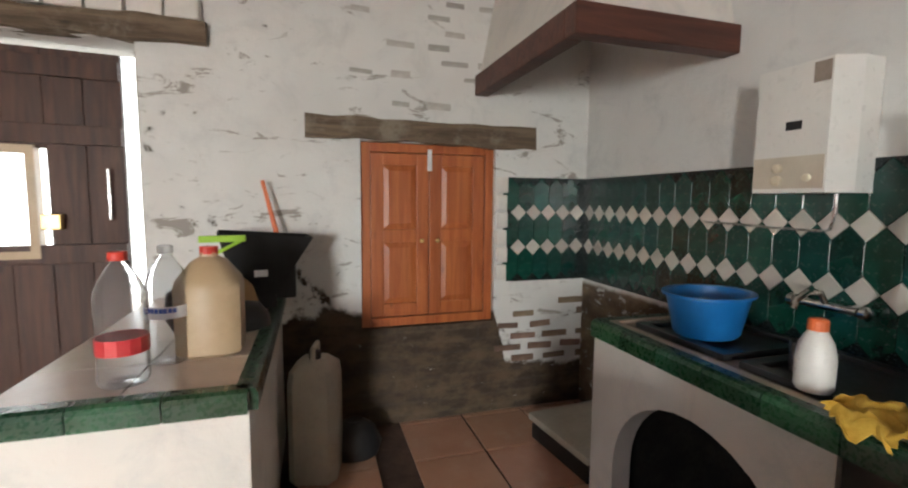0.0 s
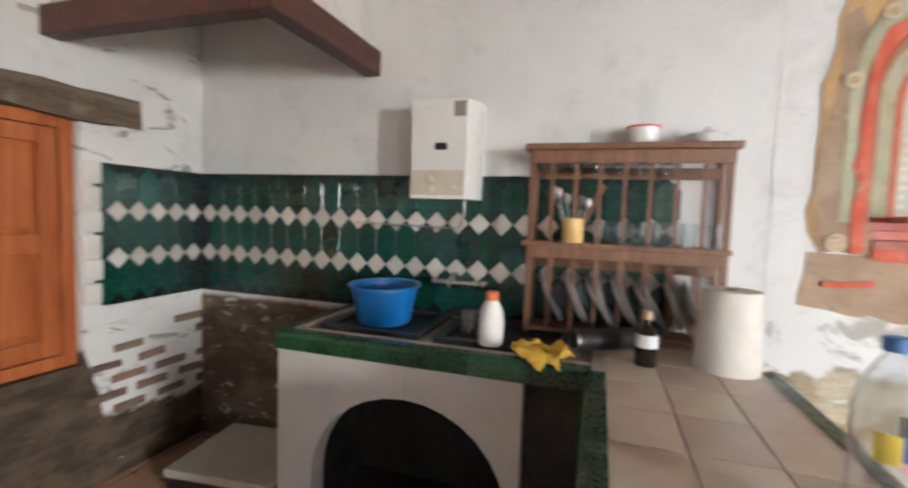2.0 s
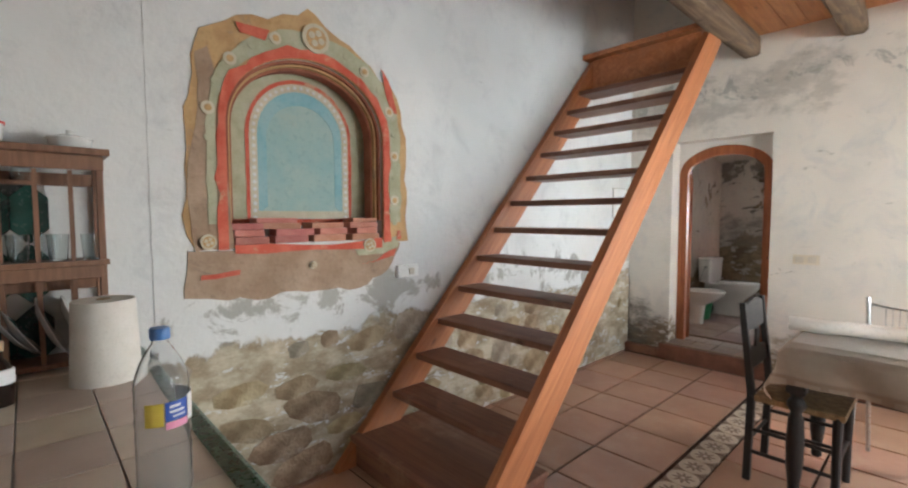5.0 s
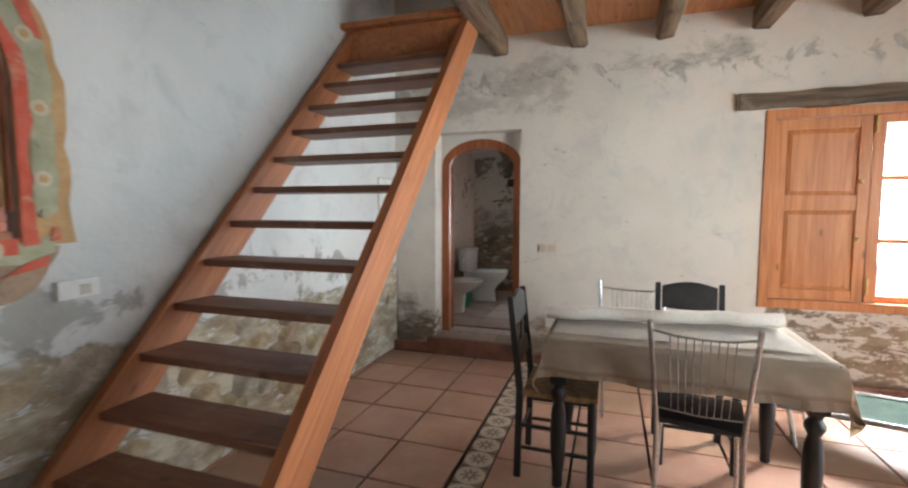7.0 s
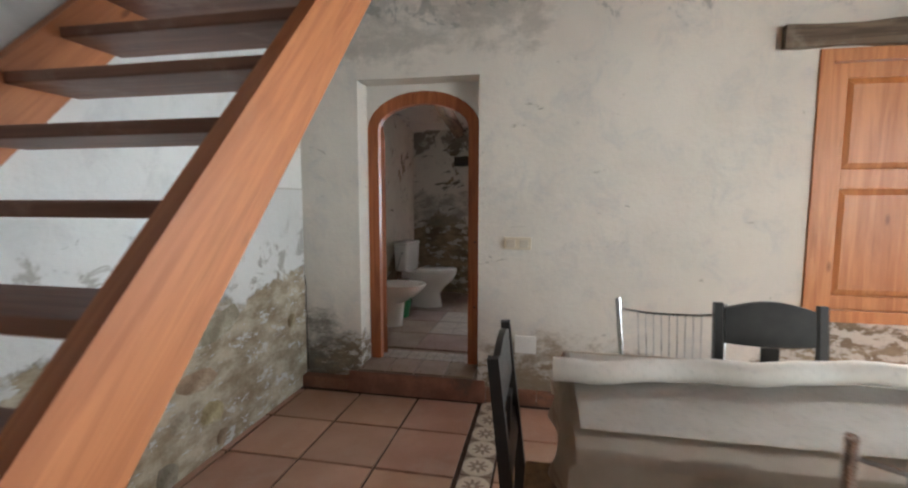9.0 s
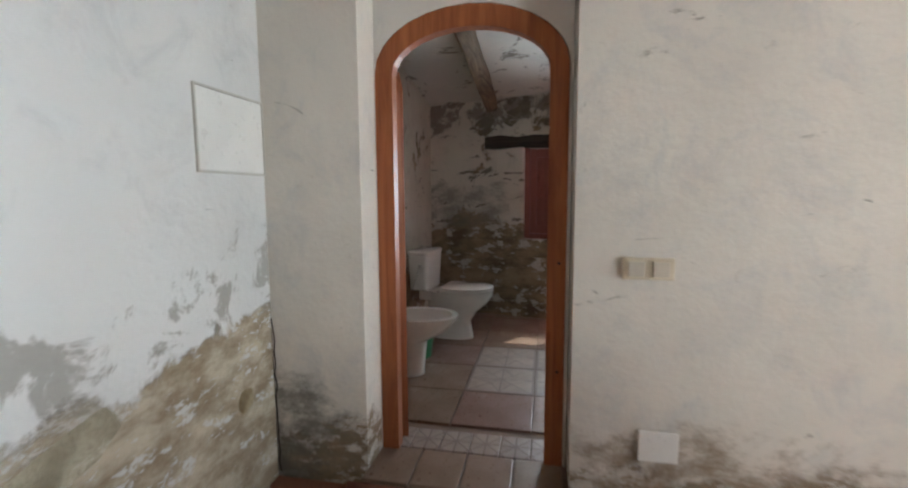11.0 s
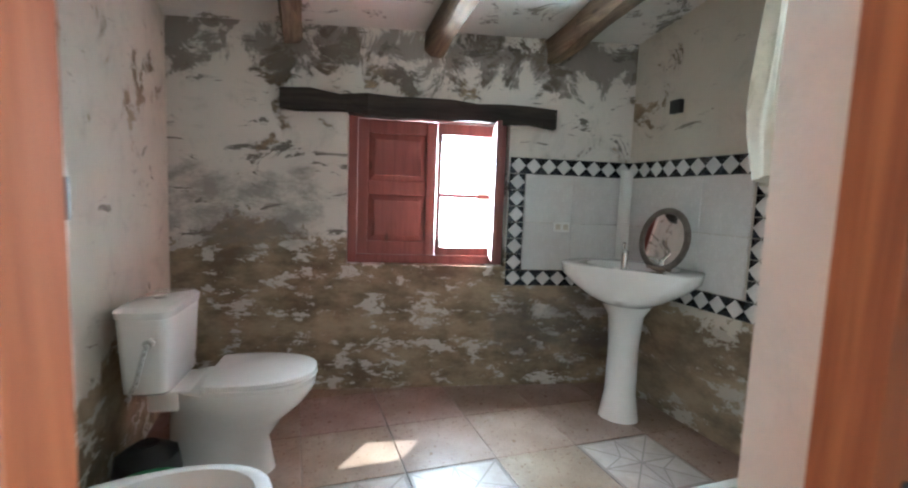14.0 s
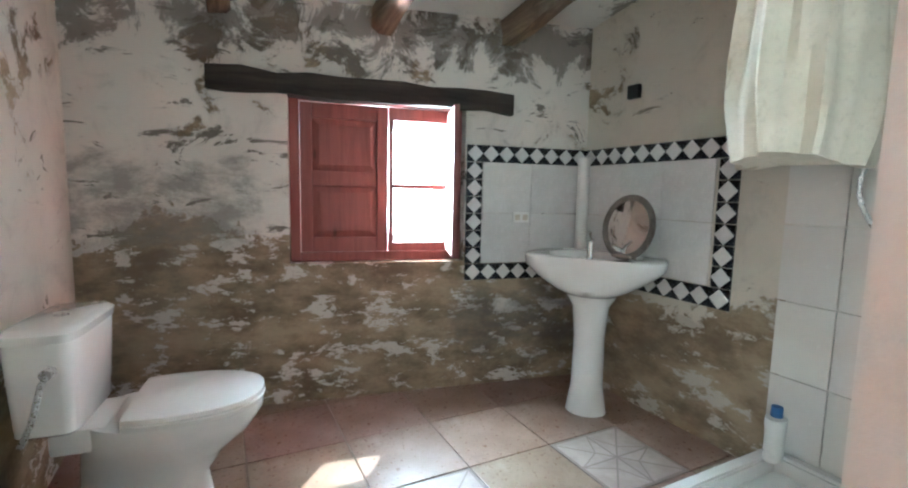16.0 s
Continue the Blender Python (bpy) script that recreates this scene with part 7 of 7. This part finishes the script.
M["pink_tile"] = mottled("pink_tile", (0.20, 0.125, 0.09), (0.29, 0.20, 0.155), 4, 0.3, 0.15, 0.004, vary=0.07, spots=(0.34, 0.25, 0.20))
GB = 0.410
me_s1, me_s2 = floor_tile(GB + 0.005, GB + 0.005, M["star_tile"]), floor_tile(GB + 0.005, GB + 0.005, M["pink_tile"])
for i in range(-4, 3):
    for j in range(7):
        x, y = 0.572 + GB * (i + 0.5), -4.775 - GB * (j + 0.5)
        if x > 1.64 or x < -0.95 or y < -7.05:
            continue
        star = i in (-1, 0) and j in (1, 2) or (i, j) == (-3, 2)
        piece("floor_tile", me_s1 if star else me_s2, floor_bath, (x, y, FB + rnd.uniform(-0.001, 0.001)))
me_q1 = mesh_of("sill_tile", box(bm_new(), -0.066, 0.066, -0.088, 0.088, -0.014, 0, 0.002), M["star_tile"])
me_q2 = mesh_of("sill_tile", box(bm_new(), -0.098, 0.098, -0.13, 0.13, -0.014, 0, 0.003), M["pink_tile"])
for i in range(6):
    piece("sill_tile", me_q1, floor_bath, (PX0 + 0.085 + 0.139 * i, -4.62, FB))
for i in range(4):
    piece("sill_tile", me_q2, floor_bath, (PX0 + 0.12 + 0.206 * i, -4.395, FB))
b = box(bm_new(), PX0 - 0.06, PX1 + 0.06, YS + 0.074, YS + 0.085, 0.0, FB - 0.012)
solid("door_step", b, M["red_clay"], "red clay riser under the bathroom door", "trim", "structure")

# rubble stones at the foot of the east wall
M["rubble"] = mottled("rubble", (0.20, 0.14, 0.075), (0.44, 0.35, 0.22), 7, 0.95, 1.0, 0.02, vary=0.3, spots=(0.58, 0.52, 0.42))
M["rubble_grey"] = mottled("rubble_grey", (0.21, 0.175, 0.125), (0.40, 0.345, 0.26), 7, 0.95, 1.0, 0.02, vary=0.3, spots=(0.56, 0.52, 0.44))


def stone(w, h, d, seed, material):
    r = random.Random(seed)
    n = 9
    a0 = r.uniform(0, 1)
    rim = []
    for i in range(n):
        a = TAU * (i + r.uniform(-0.25, 0.25)) / n + a0
        k = r.uniform(0.82, 1.05)
        rim.append((w / 2 * k * math.copysign(abs(math.cos(a)) ** 0.7, math.cos(a)), h / 2 * k * math.copysign(abs(math.sin(a)) ** 0.7, math.sin(a))))
    b = bm_new()
    loft(b, [[(0.02, u, v) for u, v in rim], [(-d * 0.55, u * 0.97, v * 0.97) for u, v in rim], [(-d * r.uniform(0.85, 1.1), u * 0.72 + r.uniform(-0.01, 0.01), v * 0.72) for u, v in rim]])
    return mesh_of("stone", b, material, smooth=True)


kinds = [stone(r_, h_, d_, 40 + i, M["rubble" if i % 3 else "rubble_grey"]) for i, (r_, h_, d_) in enumerate(((0.30, 0.17, 0.022), (0.22, 0.15, 0.018), (0.36, 0.20, 0.024), (0.17, 0.12, 0.016), (0.26, 0.13, 0.02), (0.13, 0.10, 0.014), (0.40, 0.16, 0.02)))]
widths = (0.30, 0.22, 0.36, 0.17, 0.26, 0.13, 0.40)
rnd = random.Random(17)
z = 0.09
row = 0
while z < 0.86:
    y = -4.25 + rnd.uniform(0, 0.15)
    while y < -0.12:
        k = rnd.randrange(7)
        w = widths[k]
        limit = 0.74 if y < -3.0 else 0.80
        if z < limit + 0.12 * noise.noise((y * 1.7, 0.3, 2)) and rnd.random() < (0.3 if y < -3.1 else 0.8):
            piece("stone", kinds[k], wall_east, (XE + rnd.uniform(0.004, 0.013), y + w / 2, z + rnd.uniform(-0.04, 0.04)), (rnd.uniform(-0.35, 0.35), 0, 0), (1, rnd.uniform(0.85, 1.1), rnd.uniform(0.85, 1.15)))
        y += w + rnd.uniform(0.01, 0.05)
    z += 0.155
    row += 1

# bare bricks in the north wall beside and above the shuttered window
M["old_brick"] = mottled("old_brick", (0.13, 0.085, 0.06), (0.22, 0.15, 0.105), 8, 0.95, 0.6, 0.006, vary=0.35, spots=(0.40, 0.37, 0.33))
me_o = mesh_of("brick", box(bm_new(), -0.105, 0.105, -0.008, 0.02, -0.024, 0.024, 0.006), M["old_brick"])
M["brick_worn"] = mottled("brick_worn", (0.36, 0.34, 0.31), (0.50, 0.48, 0.45), 8, 0.95, 0.6, 0.006, vary=0.2, spots=(0.28, 0.24, 0.20))
me_o2 = mesh_of("brick", box(bm_new(), -0.10, 0.10, -0.005, 0.02, -0.022, 0.022, 0.006), M["brick_worn"])
rnd = random.Random(23)
for rz in range(7):
    for i in range(3):
        if rnd.random() < 0.7:
            piece("brick", me_o, wall_north, (1.12 + 0.235 * i + (0.11 if rz % 2 else 0), YN, 0.27 + rz * 0.075), (0, rnd.uniform(-0.05, 0.05), 0), (rnd.uniform(0.6, 1.0), 1, rnd.uniform(0.7, 1)))
for rz in range(9):
    for i in range(4):
        if rnd.random() < 0.5:
            piece("brick", me_o2, wall_north, (0.18 + 0.23 * i + (0.1 if rz % 2 else 0), YN + 0.0035, 1.95 + rz * 0.085), (0, rnd.uniform(-0.05, 0.05), 0), (rnd.uniform(0.5, 0.9), 1, rnd.uniform(0.5, 1)))
# row of pale broken tile ends beside the shutters
me_c = mesh_of("edge_stone", box(bm_new(), -0.035, 0.04, -0.02, 0.02, -0.05, 0.05, 0.012), M["whitewash"])
for k in range(6):
    piece("edge_stone", me_c, wall_north, (1.055 + 0.006 * (k % 2), YN, 0.93 + 0.112 * k))
